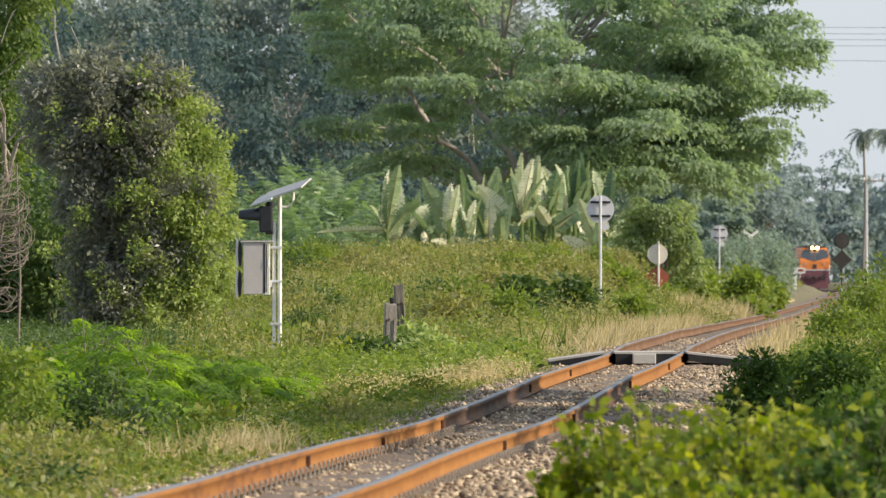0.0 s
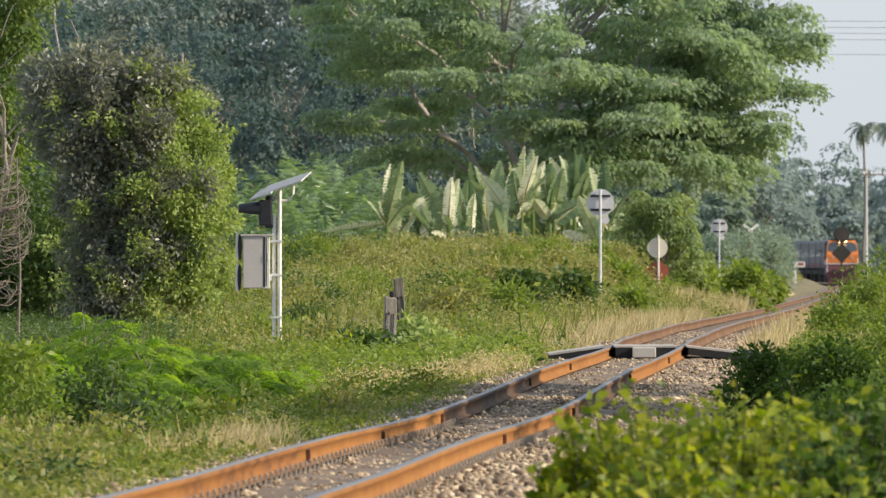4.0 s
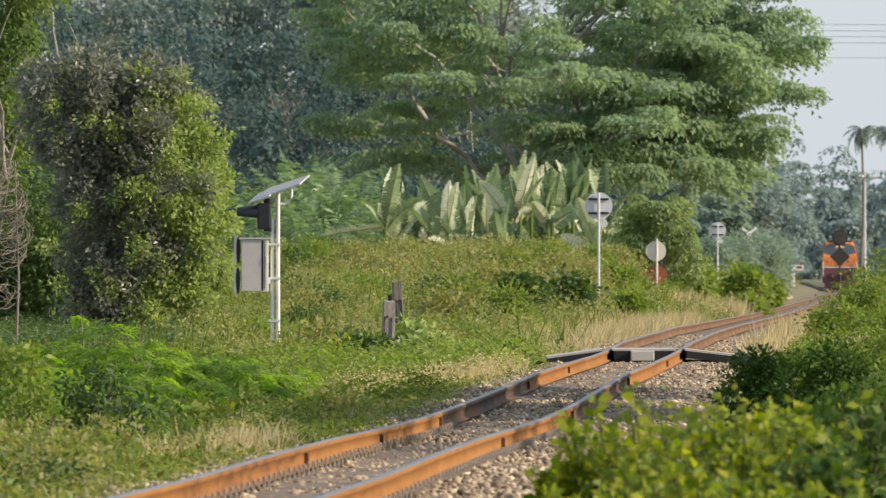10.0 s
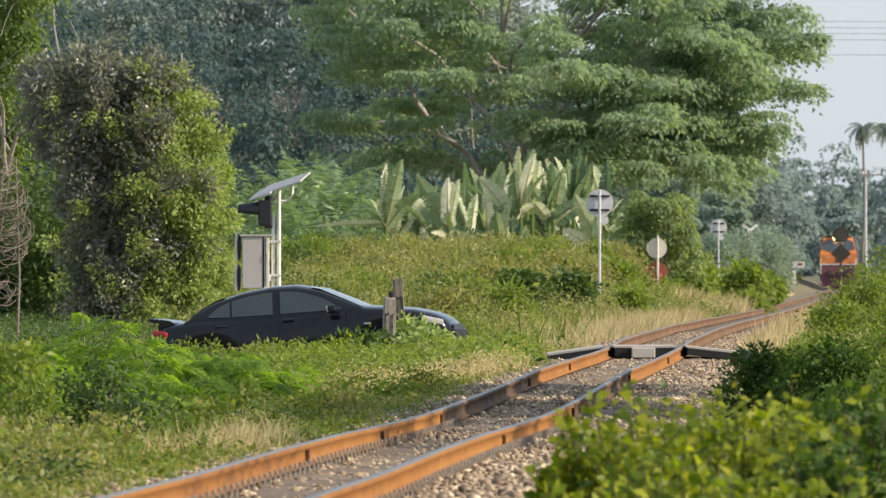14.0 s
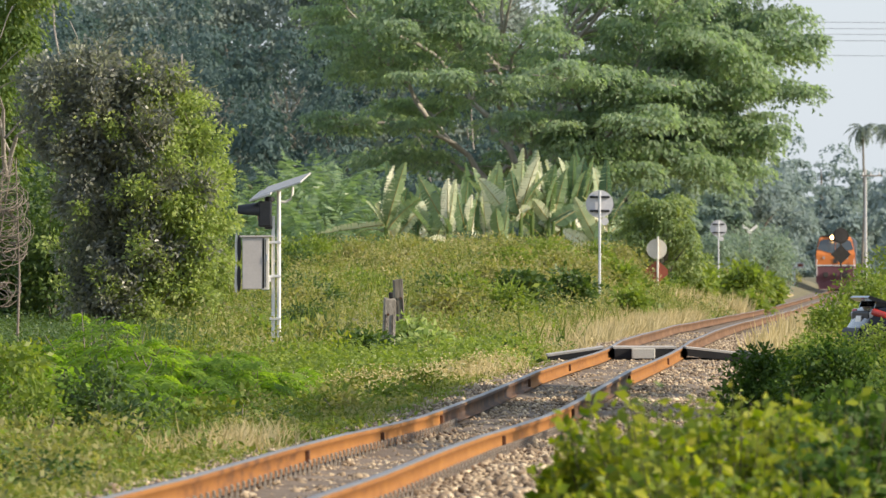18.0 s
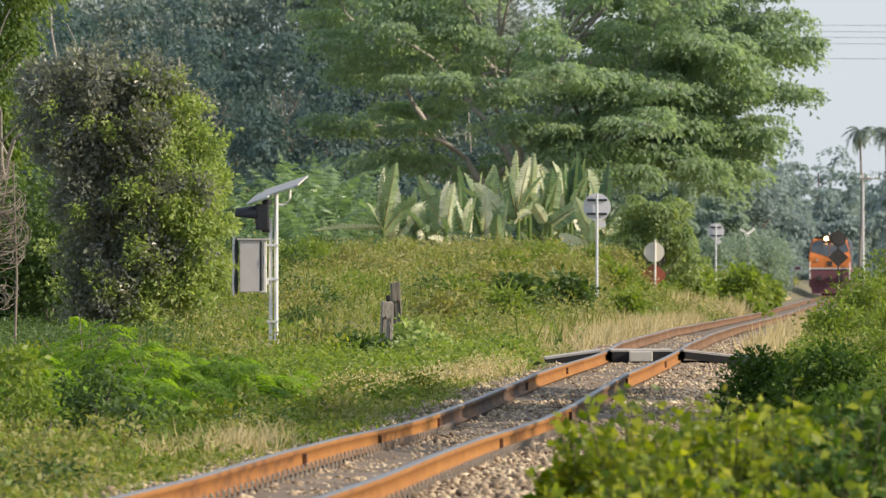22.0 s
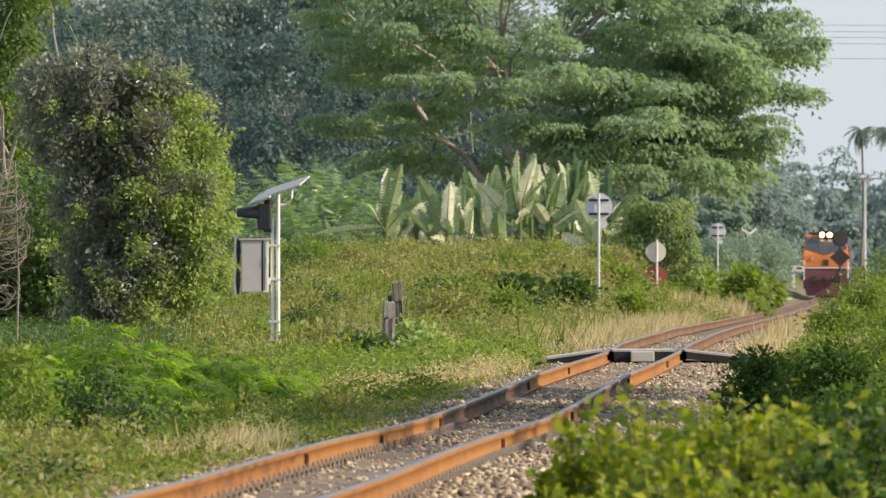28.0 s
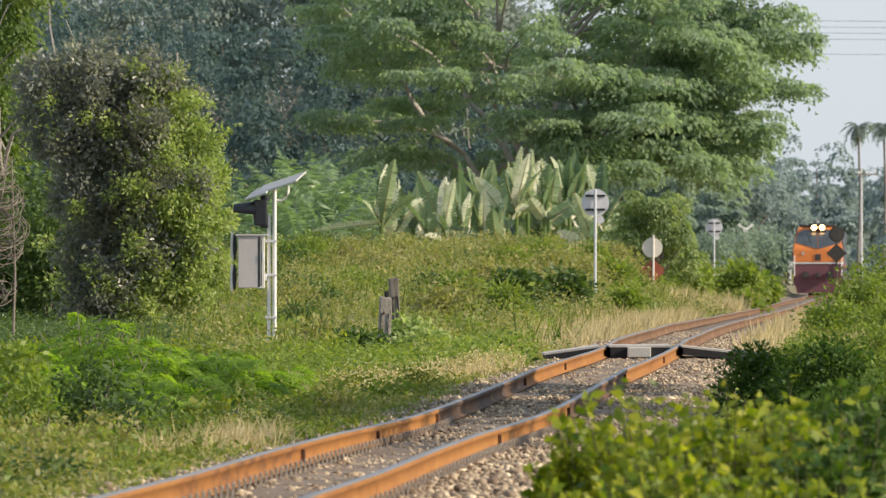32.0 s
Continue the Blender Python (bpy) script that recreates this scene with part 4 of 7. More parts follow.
def verge_shrubs():
    label = "bright green feathery shrub on the verge"
    spots = [(-4.12, 263, 1.42, 46), (-3.65, 260, 1.12, 60), (-3.15, 256, 1.02, 60), (-2.55, 262, 0.88, 60), (-3.45, 246, 0.75, 45), (-4.2, 268, 1.05, 50), (-2.2, 270, 0.75, 40), (-2.85, 240, 0.62, 40), (-4.6, 258, 0.72, 40), (-2.05, 285, 0.6, 30),
             (-3.9, 232, 0.72, 50), (-3.3, 226, 0.66, 50), (-2.7, 222, 0.5, 40), (-3.0, 212, 0.45, 40), (-4.4, 238, 0.8, 45), (-3.55, 275, 1.0, 50), (-2.9, 280, 0.85, 45), (-4.9, 275, 0.7, 40), (-3.4, 200, 0.32, 30)]
    for i, (x, y, h, n) in enumerate(spots):
        feather_plant(on_ground(x, y), h - 0.12, int(n * 0.55), "feather", label, seed=40 + i)
    rnd = random.Random(55)
    words = {"grass": "low yellow-green herb on the verge", "dark": "low dark green herb on the verge", "bright": "low fresh green herb on the verge", "weed": "low olive herb on the verge"}
    for i in range(58):
        y = 135 + 190 * rnd.random() ** 1.1
        u = -rnd.uniform(1.75, 4.6)
        r, h = rnd.uniform(0.16, 0.34), rnd.uniform(0.16, 0.42)
        mat = rnd.choice(("grass", "dark", "bright", "weed", "dark"))
        b = [(-r * 0.4, 0, h * 0.45, r * 0.7, r * 0.9, h * 0.5), (r * 0.4, 0, h * 0.5, r * 0.6, r * 0.8, h * 0.5)]
        shrub("verge_herb", on_ground(float(track_x(y)) + u, y, 0.03), words[mat], "herb", mat, b, 46, 10, 0.06, rnd.uniform(0.05, 0.085), "herbs on the verge", stems=3)
    # broad-leaved growth at the near end; the last two darkened as a shaded hollow
    for i, (x, y, r, h, n) in enumerate([(-3.95, 205, 0.40, 0.70, 190), (-3.6, 200, 0.25, 0.45, 80), (-3.15, 205, 0.32, 0.52, 120), (-2.7, 200, 0.3, 0.3, 60)]):
        shrub("verge_bush", on_ground(x, y), "broad-leaved bush on the verge", "bush", "bright" if i < 2 else "dark", [(0, 0, h * 0.6, r, r, h * 0.75)], n, 9, 0.06, 0.075, "bushes on the verge")


verge_shrubs()


def shrubs():
    # x, y, half width, height, leaf, density
    rows = [(2.95, 533, 0.62, 1.15, "dark", 130, "dark green rounded bush on the bank"), (1.75, 520, 0.6, 0.85, "dark", 120, "dark green rounded bush on the bank"), (4.65, 560, 0.55, 0.95, "bright", 110, "dense green bush behind the sign post"), (0.55, 500, 0.6, 0.7, "bright", 90, "fresh green bush on the bank"), (1.35, 470, 0.55, 0.95, "bright", 110, "leafy bush with pale sunlit leaves"),
            (4.75, 615, 0.65, 1.0, "bright", 120, "green bush beside the signs"), (8.9, 830, 0.95, 1.9, "bright", 150, "rounded bush beside the line"),
            (12.7, 960, 1.05, 2.0, "bright", 150, "rounded bush beside the line"), (10.35, 930, 0.8, 1.6, "bright", 120, "green bush beside the line"),
            (-0.45, 325.5, 0.2, 0.42 - float(ground_z(-0.45, 325.5)), "lime", 330, "leafy bush at the foot of the timber posts"), (-0.15, 324, 0.36, 0.24 - float(ground_z(-0.15, 324)), "lime", 420, "leafy bush at the foot of the timber posts"), (-0.62, 319, 0.26, 0.4, "dark", 90, "low dark bush at the foot of the timber posts"), (0.35, 322, 0.5, 0.06 - float(ground_z(0.35, 322)), "lime", 380, "leafy bush at the foot of the timber posts"), (-1.1, 320, 0.36, 0.22 - float(ground_z(-1.1, 320)), "dark", 430, "dark green bush near the timber posts"),
            (0.75, 318, 0.4, 0.45, "dark", 60, "low dark bush beside the ballast"), (-2.4, 318, 0.45, 0.55, "bright", 80, "leafy green bush beside the road"), (0.2, 470, 0.7, 0.8, "weed", 90, "olive weedy bush on the bank"),
            (-3.2, 430, 0.6, 0.7, "bright", 90, "fresh leafy bush around the signal pole"), (-2.3, 425, 0.6, 0.7, "weed", 90, "olive leafy bush around the signal pole"), (10.3, 760, 0.5, 0.7, "bright", 60, "low bush by the ballast"), (13.3, 990, 1.0, 1.7, "bright", 150, "rounded bush beside the line"), (14.3, 1010, 0.85, 1.4, "bright", 120, "rounded bush beside the line")]
    for x, y, r, h, mat, n, label in rows:
        b = [(-r * 0.35, 0, h * 0.45, r * 0.7, r * 0.8, h * 0.5), (r * 0.4, 0, h * 0.4, r * 0.62, r * 0.8, h * 0.45), (0, 0, h * 0.68, r * 0.55, r * 0.6, h * 0.35)]
        k = max(0.06, 0.0011 * y ** 0.8)
        shrub("bush", on_ground(x, y, 0.05), label, "bush", mat, b, n, 12, 0.1 + r * 0.06, k, "bushes on the bank")
    rnd = random.Random(78)
    for i in range(22):
        x = -7.2 + i * 0.36 + rnd.uniform(-0.12, 0.12)
        if abs(x + 0.75) < 0.5:
            continue
        yb = rnd.uniform(314, 325)
        r = rnd.uniform(0.3, 0.5)
        h = ((0.16 if x < -1.5 else 0.30 if x < 0 else 0.1) - float(ground_z(x, yb))) * rnd.uniform(0.78, 1.02)
        mat = rnd.choice(("bright", "bright", "fore", "weed"))
        b = [(-r * 0.35, 0, h * 0.45, r * 0.7, r * 0.8, h * 0.5), (r * 0.4, 0, h * 0.4, r * 0.62, r * 0.8, h * 0.45), (0, 0, h * 0.68, r * 0.55, r * 0.6, h * 0.35)]
        shrub("roadside_bush", on_ground(x, yb, 0.05), "yellow-green leafy bush along the roadside", "bush", mat, b, 110, 11, 0.09, 0.075, "bushes along the road", stems=5)
    rnd = random.Random(77)
    for i in range(96):
        y = 380 + 420 * rnd.random()
        x = float(track_x(y)) - rnd.uniform(3.2, 14.5)
        if (x < -4.4 and y < 478) or (abs(x + 2.97) < 0.6 and y < 430):
            continue
        if any(y < sy and abs(x / y - sx / sy) < 0.0016 for sx, sy in ((7.19, 760), (11.9, 976), (3.957, 571), (-0.7, 400))):
            continue
        r, h = rnd.uniform(0.4, 0.9), rnd.uniform(0.4, 0.95)
        mat = rnd.choice(("weed", "weed", "weed", "bright", "dark", "weed"))
        word = {"weed": "olive weedy bush on the open bank", "bright": "fresh green bush on the open bank", "dark": "dark green bush on the open bank"}[mat]
        b = [(-r * 0.35, 0, h * 0.45, r * 0.7, r * 0.8, h * 0.5), (r * 0.4, 0, h * 0.4, r * 0.62, r * 0.8, h * 0.45), (0, 0, h * 0.68, r * 0.55, r * 0.6, h * 0.35)]
        shrub("bush", on_ground(x, y, 0.05), word, "bush", mat, b, 80, 16, 0.1 + r * 0.06, 0.0007 * y ** 0.8, "bushes on the bank", stems=4, light=True)
    # the tall bush beside the banana plants
    bush = thing("tall_bush", on_ground(7.6, 800, 0.1), "tall sunlit bush with drooping leaves", "bush")
    stems, rows = Geo(), []
    for i in range(95):
        a, q, h = rnd.uniform(0, math.tau), rnd.uniform(0.2, 1.0) ** 0.6, rnd.uniform(0.15, 1.0)
        wide = 1.85 * (1.05 - 0.62 * h * h)
        tip = (math.cos(a) * q * wide, math.sin(a) * q * 1.4, 0.25 + 3.2 * h + rnd.uniform(-0.2, 0.2))
        r = rnd.uniform(0.2, 0.42)
        rows.append((*tip, r * 1.3, r, r * 0.6))
        if i % 4 == 0:
            stems.tube([(0.1 * tip[0], 0.1 * tip[1], -0.1), (0.5 * tip[0], 0.5 * tip[1], 0.6 * tip[2]), tip], [0.05, 0.03, 0.01], 5)
    part("stem", stems, M["bark"], bush)
    part("crown", pads(rows, 150, 0.16, 0.42, 1.2, 0.4, light=False), L["sunny"], bush)
    # right-hand side
    rows = [(3.15, 176, 0.32, 0.62, "dark", 120), (3.5, 170, 0.4, 0.72, "dark", 140), (3.12, 222, 0.36, 0.92, "dark", 280), (3.75, 215, 0.55, 1.0, "dark", 380), (4.35, 205, 0.5, 0.95, "bright", 150), (3.4, 190, 0.4, 0.75, "dark", 130), (4.0, 180, 0.6, 0.7, "bright", 150),
            (5.0, 300, 0.55, 0.92, "bright", 150), (5.75, 300, 0.6, 0.98, "bright", 150), (4.55, 285, 0.4, 0.85, "bright", 110), (5.3, 262, 0.5, 0.95, "bright", 120)]
    for x, y, r, h, mat, n in rows:
        b = [(-r * 0.4, 0, h * 0.4, r * 0.7, r * 0.8, h * 0.45), (r * 0.4, 0, h * 0.45, r * 0.65, r * 0.8, h * 0.45), (0, 0, h * 0.7, r * 0.6, r * 0.6, h * 0.32)]
        # dark bushes by the track get the green with shade put into it
        mat = "hedge_dark" if mat == "dark" else mat
        shrub("cutting_bush", on_ground(x, y, 0.05), "thick dark green bush close to the track" if mat == "hedge_dark" else "leafy green bush close to the track", "bush", mat, b, int(n * 1.4), 15, 0.07, 0.058, "bushes along the cutting", lumpy=0.3)
    for x, y, r, h, n in [(8.7, 470, 0.9, 1.75, 260), (9.9, 480, 1.1, 2.2, 260), (7.8, 455, 0.6, 1.1, 150), (8.4, 420, 0.8, 1.15, 170)]:
        b = [(-r * 0.3, 0, h * 0.4, r * 0.8, r * 0.9, h * 0.45), (r * 0.4, 0, h * 0.5, r * 0.7, r * 0.8, h * 0.45), (0.1, 0, h * 0.72, r * 0.6, r * 0.6, h * 0.3)]
        shrub("cutting_bush", on_ground(x, y, 0.05), "large green bush on the slope above the track", "bush", "bright", b, n, 13, 0.12, 0.11, "bushes along the cutting")


shrubs()


SWAYING = []


def near_hedge():
    """Loose upright growth close to the camera, right of the track."""
    rows = [(0.78, 112, 0.2, 0.46), (0.98, 108, 0.30, 0.62), (1.3, 106, 0.32, 0.60), (1.58, 106, 0.26, 0.50), (1.1, 100, 0.36, 0.45), (0.78, 102, 0.25, 0.30), (1.5, 98, 0.3, 0.36), (0.62, 116, 0.13, 0.16), (1.85, 114, 0.25, 0.52), (0.6, 106, 0.14, -0.05), (0.85, 96, 0.3, 0.2), (1.25, 94, 0.4, 0.25), (1.55, 93, 0.25, 0.12), (2.05, 116, 0.24, 0.58), (1.72, 104, 0.2, 0.42)]
    for x, y, r, h in rows:
        # bushes past this bearing take the dark green leaf that carries shade
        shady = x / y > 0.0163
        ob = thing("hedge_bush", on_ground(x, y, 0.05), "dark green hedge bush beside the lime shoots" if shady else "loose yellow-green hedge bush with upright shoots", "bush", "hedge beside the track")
        g, lf = Geo(), Geo()
        for i in range(58):
            a, q = rng.uniform(0, math.tau), rng.uniform(0, 1) ** 0.5
            foot = np.array([math.cos(a) * r * q * 0.5, math.sin(a) * r * q, 0.0])
            hh = (h + 0.32) * rng.uniform(0.5, 1.0) + (rng.uniform(0, 0.1) if i % 6 == 0 else 0)
            top = np.array([math.cos(a) * r * q * 1.2, math.sin(a) * r * q * 1.3, hh])
            g.tube([foot, (foot + top) / 2 + [0.02, 0, 0.05], top], [0.007, 0.005, 0.002], 4)
            n = 24
            t = rng.uniform(0.2, 1.02, n)
            p = foot + (top - foot) * t[:, None] + rng.normal(0, 0.014, (n, 3))
            al = rng.normal(size=(n, 3)) * np.array([1, 1, 0.5]) + np.array([0, 0, 0.5])
            ln = rng.uniform(0.05, 0.112, n) * (1.15 - 0.35 * t)
            lf.leaf(p, al, rng.normal(size=(n, 3)) * 0.5 + np.array([0.2, -0.4, 0.7]), ln, ln * 0.6)
        part("stem", g, M["twig"], ob)
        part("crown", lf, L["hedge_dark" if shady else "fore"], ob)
        SWAYING.append(ob)


near_hedge()


def banana_leaf(length, width, bend, seed):
    """A long blade folded along its rib, bent over, with torn edges."""
    rnd = random.Random(seed)
    g = Geo()
    n = 20
    mids, ang = [], 0.0
    p = Vector((0, 0, 0))
    for i in range(n + 1):
        mids.append(p.copy())
        ang += bend / n * (0.4 + 1.2 * i / n)
        p = p + Vector((math.sin(ang), 0, math.cos(ang))) * length / n
    v, f = [], []
    for s in (-1, 1):
        for i in range(n):
            k0, k1 = i / n, (i + 1) / n
            w0 = width / 2 * min(1, k0 * 7 + 0.05) * (1 - max(0, k0 - 0.55) ** 2 * 4.0)
            w1 = width / 2 * min(1, k1 * 7 + 0.05) * (1 - max(0, k1 - 0.55) ** 2 * 4.0)
            tear = rnd.uniform(0.0, 0.05) if rnd.random() < 0.5 else 0.0
            d = (mids[i + 1] - mids[i])
            a, b = mids[i], mids[i + 1]
            nrm = Vector((d.z, 0, -d.x)).normalized()
            o0 = a + d * tear * 3 + Vector((0, s * w0, 0)) - nrm * w0 * 0.32
            o1 = b - d * rnd.uniform(0.0, 0.35) + Vector((0, s * max(w1 * rnd.uniform(0.8, 1.03), 0.015), 0)) - nrm * w1 * (0.32 + rnd.uniform(-0.14, 0.2))
            j = len(v)
            v += [tuple(a), tuple(b), tuple(o1), tuple(o0)]
            f.append((j, j + 1, j + 2, j + 3))
    g.add(v, f)
    rib = Geo()
    rib.tube([tuple(m) for m in mids], [0.03 * (1 - 0.8 * i / n) for i in range(n + 1)], 5)
    return g.mesh("blade"), rib.mesh("rib")


BANANA_LEAVES = []


def bananas():
    kinds = [banana_leaf(2.3, 0.64, 0.14, 1), banana_leaf(2.1, 0.60, 0.45, 2), banana_leaf(1.9, 0.56, 1.0, 3), banana_leaf(2.5, 0.62, 0.08, 4), banana_leaf(1.5, 0.54, 1.7, 5), banana_leaf(1.9, 0.66, 0.3, 6)]
    for blade, rib in kinds:
        blade.materials.append(L["banana"])
        rib.materials.append(L["straw"])
    rnd = random.Random(8)
    xs = [-2.2, -1.7, -1.2, -0.8, -0.3, 0.2, 0.6, 1.0, 1.5, 1.9, 2.3, 2.7, 3.1, 3.5, 3.9, 4.3, 4.7, 5.1, 5.5, 6.0, -1.9, -1.0, 0.0, 0.9, 1.7, 2.5, 3.3, 4.1, 4.9, 5.8, 6.4, 3.0, 4.5, 5.3]
    for i, x in enumerate(xs):
        y = 880 + rnd.uniform(-14, 16)
        z = float(ground_z(x, y))
        hgt = 3.35 - z + rnd.uniform(-0.9, 0.25) + (0.45 if 2.6 < x < 5.6 else -0.2 if x < 0.4 else 0.0)
        ob = thing("banana_plant", (x, y, z), "banana plant with tall torn green leaves", "banana plant", "banana plants on the bank", turn=rnd.uniform(0, 360))
        bm = Geo()
        bm.tube([(0, 0, -0.1), (0.02, 0, hgt * 0.5), (0, 0.02, hgt)], [0.12, 0.10, 0.07], 8)
        part("stem", bm, L["verge_tree"], ob, "fleshy green stem")
        for k in range(rnd.choice((5, 6, 7))):
            low = k > 3
            blade, rib = kinds[rnd.choice((1, 2, 4, 5)) if low else rnd.choice((0, 0, 1, 3, 3, 5))]
            a = k * 137.5 + rnd.uniform(-20, 20)
            m = pose(0, 0, hgt - 0.05 - 0.06 * k, 0, 0, a) @ pose(0, 0, 0, 0, rnd.uniform(30, 75) if low else abs(rnd.gauss(0, 25)), 0) @ pose(0, 0, 0, 0, 0, rnd.uniform(-95, 95)) @ Matrix.Scale(rnd.uniform(0.7, 1.05) if low else rnd.uniform(0.75, 1.12), 4)
            lf = part("leaf", blade, None, ob, m=m)
            part("rib", rib, None, lf)
            BANANA_LEAVES.append((lf, m, rnd.uniform(0, 6.28)))


def palm_frond(length, drop, seed, pairs=26, wide=0.55, mat="palm"):
    rnd = random.Random(seed)
    g = Geo()
    t = np.linspace(0.06, 1, pairs)
    mid = np.stack([t * length, np.zeros(pairs), length * (0.55 * t - (0.45 + drop) * t ** 2)], 1)
    tang = unit(np.gradient(mid, axis=0))
    for s in (-1, 1):
        side = np.stack([np.full(pairs, 0.45), np.full(pairs, s * 1.0), np.full(pairs, -0.55)], 1) + rng.normal(0, 0.14, (pairs, 3))
        ln = wide * np.sin(np.clip(t * 0.9 + 0.12, 0, 1) * math.pi) ** 0.6 + 0.08
        g.leaf(mid, side, np.stack([np.zeros(pairs), np.full(pairs, s * 0.6), np.ones(pairs)], 1) + tang * 0.6 + rng.normal(0, 0.3, (pairs, 3)), ln, 0.10)
    g.tube([tuple(m) for m in mid[::3]], [0.02 * (1 - 0.8 * k / len(mid[::3])) for k in range(len(mid[::3]))], 4)
    me = g.mesh("frond")
    me.materials.append(L[mat])
    return me


def palms():
    kinds = [palm_frond(2.6, 0.1, 1), palm_frond(2.9, 0.35, 2), palm_frond(2.2, 0.6, 3), palm_frond(3.0, -0.1, 4)]
    rnd = random.Random(4)
    for x, y, h, n in [(-7.7, 930, 2.6, 18), (-6.6, 900, 2.2, 18), (-5.4, 910, 2.9, 20), (-4.3, 890, 2.6, 20), (-3.4, 905, 2.3, 18), (-6.0, 960, 3.6, 20), (-4.8, 950, 3.7, 20), (-8.6, 950, 3.2, 18), (-2.6, 900, 1.7, 16), (-4.6, 880, 1.5, 16), (-5.8, 885, 1.4, 16), (-3.2, 880, 1.2, 14), (-7.2, 890, 1.6, 16)]:
        z = float(ground_z(x, y))
        ob = thing("low_palm", (x, y, z), "low feather palm with arching green fronds", "palm", "palms behind the signal")
        tr = Geo()
        tr.tube([(0, 0, -0.1), (0, 0, h)], [0.16, 0.12], 8)
        part("trunk", tr, M["bark"], ob)
        for k in range(n - 6):
            m = pose(0, 0, h, 0, 0, k * 137.5 + rnd.uniform(-15, 15)) @ pose(0, 0, 0, 0, -rnd.uniform(5, 62), 0) @ Matrix.Scale(rnd.uniform(0.9, 1.2), 4)
            part("frond", rnd.choice(kinds), None, ob, m=m)
    # coconut palms far beyond, their old fronds hanging
    kinds = [palm_frond(2.2, 0.7, 11, mat="far_palm"), palm_frond(1.9, 0.9, 12, mat="far_palm"), palm_frond(2.3, 0.4, 13, mat="far_palm")]
    for x, y, top in [(41.3, 2230, 16.4), (45.2, 2300, 17.0)]:
        z = float(ground_z(x, y))
        h = top - z
        ob = thing("coconut_palm", (x, y, z), "distant coconut palm with hanging fronds on a bare trunk", "palm", "distant palms")
        tr = Geo()
        tr.tube([(0, 0, -0.2), (0.3, 0, h * 0.5), (0.1, 0, h)], [0.15, 0.12, 0.10], 8)
        part("trunk", tr, M["bark"], ob)
        for k in range(24):
            m = pose(0.1, 0, h, 0, 0, k * 137.5) @ pose(0, 0, 0, 0, rnd.uniform(-25, 62), 0) @ Matrix.Scale(rnd.uniform(0.75, 1.0), 4)
            part("frond", rnd.choice(kinds), None, ob, m=m)


bananas()
palms()


def rain_tree():
    """The wide spreading tree: low forks, long limbs, storeys of drooping pads of leaves."""
    x, y = 4.85, 1110.0
    z = float(ground_z(x, y))
    ob = thing("rain_tree", (x, y, z), "huge spreading rain tree with long limbs and layered foliage", "tree")
    rnd = random.Random(3)
    trunk = Geo()
    trunk.tube([(0, 0, -0.3), (0.1, 0, 1.5), (0, 0, 3.2), (-0.1, 0, 4.6)], [0.95, 0.75, 0.66, 0.6], 12)
    part("trunk", trunk, M["bark"], ob)
    rows, leaders = [], []
    for k, (ax, ay, h) in enumerate(((-5.0, 0.5, 7.6), (-2.2, -2.0, 10.6), (1.0, 2.0, 11.5), (4.2, -1.2, 8.4), (2.2, -2.5, 6.6), (-3.5, 3.0, 8.6))):
        g = Geo()
        pts = [Vector((0.25 * ax / 5, 0.25 * ay / 5, 3.0 + 0.25 * k)) + (Vector((ax, ay, h)) - Vector((0, 0, 3.2))) * (i / 7) + Vector((rnd.uniform(-1, 1), rnd.uniform(-1, 1), 0.6 * math.sin(i / 7 * math.pi))) * 0.28 * (0 < i) for i in range(8)]
        g.tube(pts, [0.22 - 0.017 * i for i in range(8)], 8)
        part("limb", g, M["pale_bark"], ob)
        leaders += pts[2:]

    def bough(end, r0, count, reach, first=0.34):
        """A limb that rises, arches and droops at its end, with side twigs that carry pads."""
        end = Vector(end)
        start = min(leaders, key=lambda q: (q - end).length + rnd.uniform(0, 3.0) + (4.0 if q.z > end.z - 0.5 else 0.0))
        top = start.lerp(end, 0.5) + Vector((rnd.uniform(-1, 1), rnd.uniform(-1, 1), 0.12 * end.length))
        pts = []
        for i in range(10):
            t = i / 9
            p = start.lerp(top, t).lerp(top.lerp(end, t), t)
            pts.append(p + Vector((rnd.uniform(-1, 1), rnd.uniform(-1, 1), rnd.uniform(-1, 1))) * 0.16 * (0 < i))
        g = Geo()
        g.tube(pts, [r0 * (1 - 0.86 * i / 9) for i in range(10)], 7)
        for k in range(count):
            t = first + (1 - first) * (k + rnd.random()) / count
            q = t * 9
            i = min(int(q), 8)
            p = pts[i].lerp(pts[i + 1], q - i)
            ahead = (pts[i + 1] - pts[i]).normalized()
            side = Vector((-ahead.y, ahead.x, 0)).normalized() * rnd.choice((-1, 1))
            tip = p + (side * rnd.uniform(0.3, 1.0) + ahead * rnd.uniform(0.1, 0.7)) * reach * (1.15 - 0.6 * t) + Vector((0, 0, rnd.uniform(-0.3, 0.55)))
            g.tube([p, p.lerp(tip, 0.5) + Vector((0, 0, 0.12)), tip], [0.035, 0.024, 0.01], 4)
            r = rnd.uniform(0.55, 1.05)
            rows.append((tip.x, tip.y, tip.z, r * rnd.uniform(1.0, 1.7), r * rnd.uniform(0.8, 1.2), r * rnd.uniform(0.26, 0.46)))
        part("limb", g, M["pale_bark"], ob)

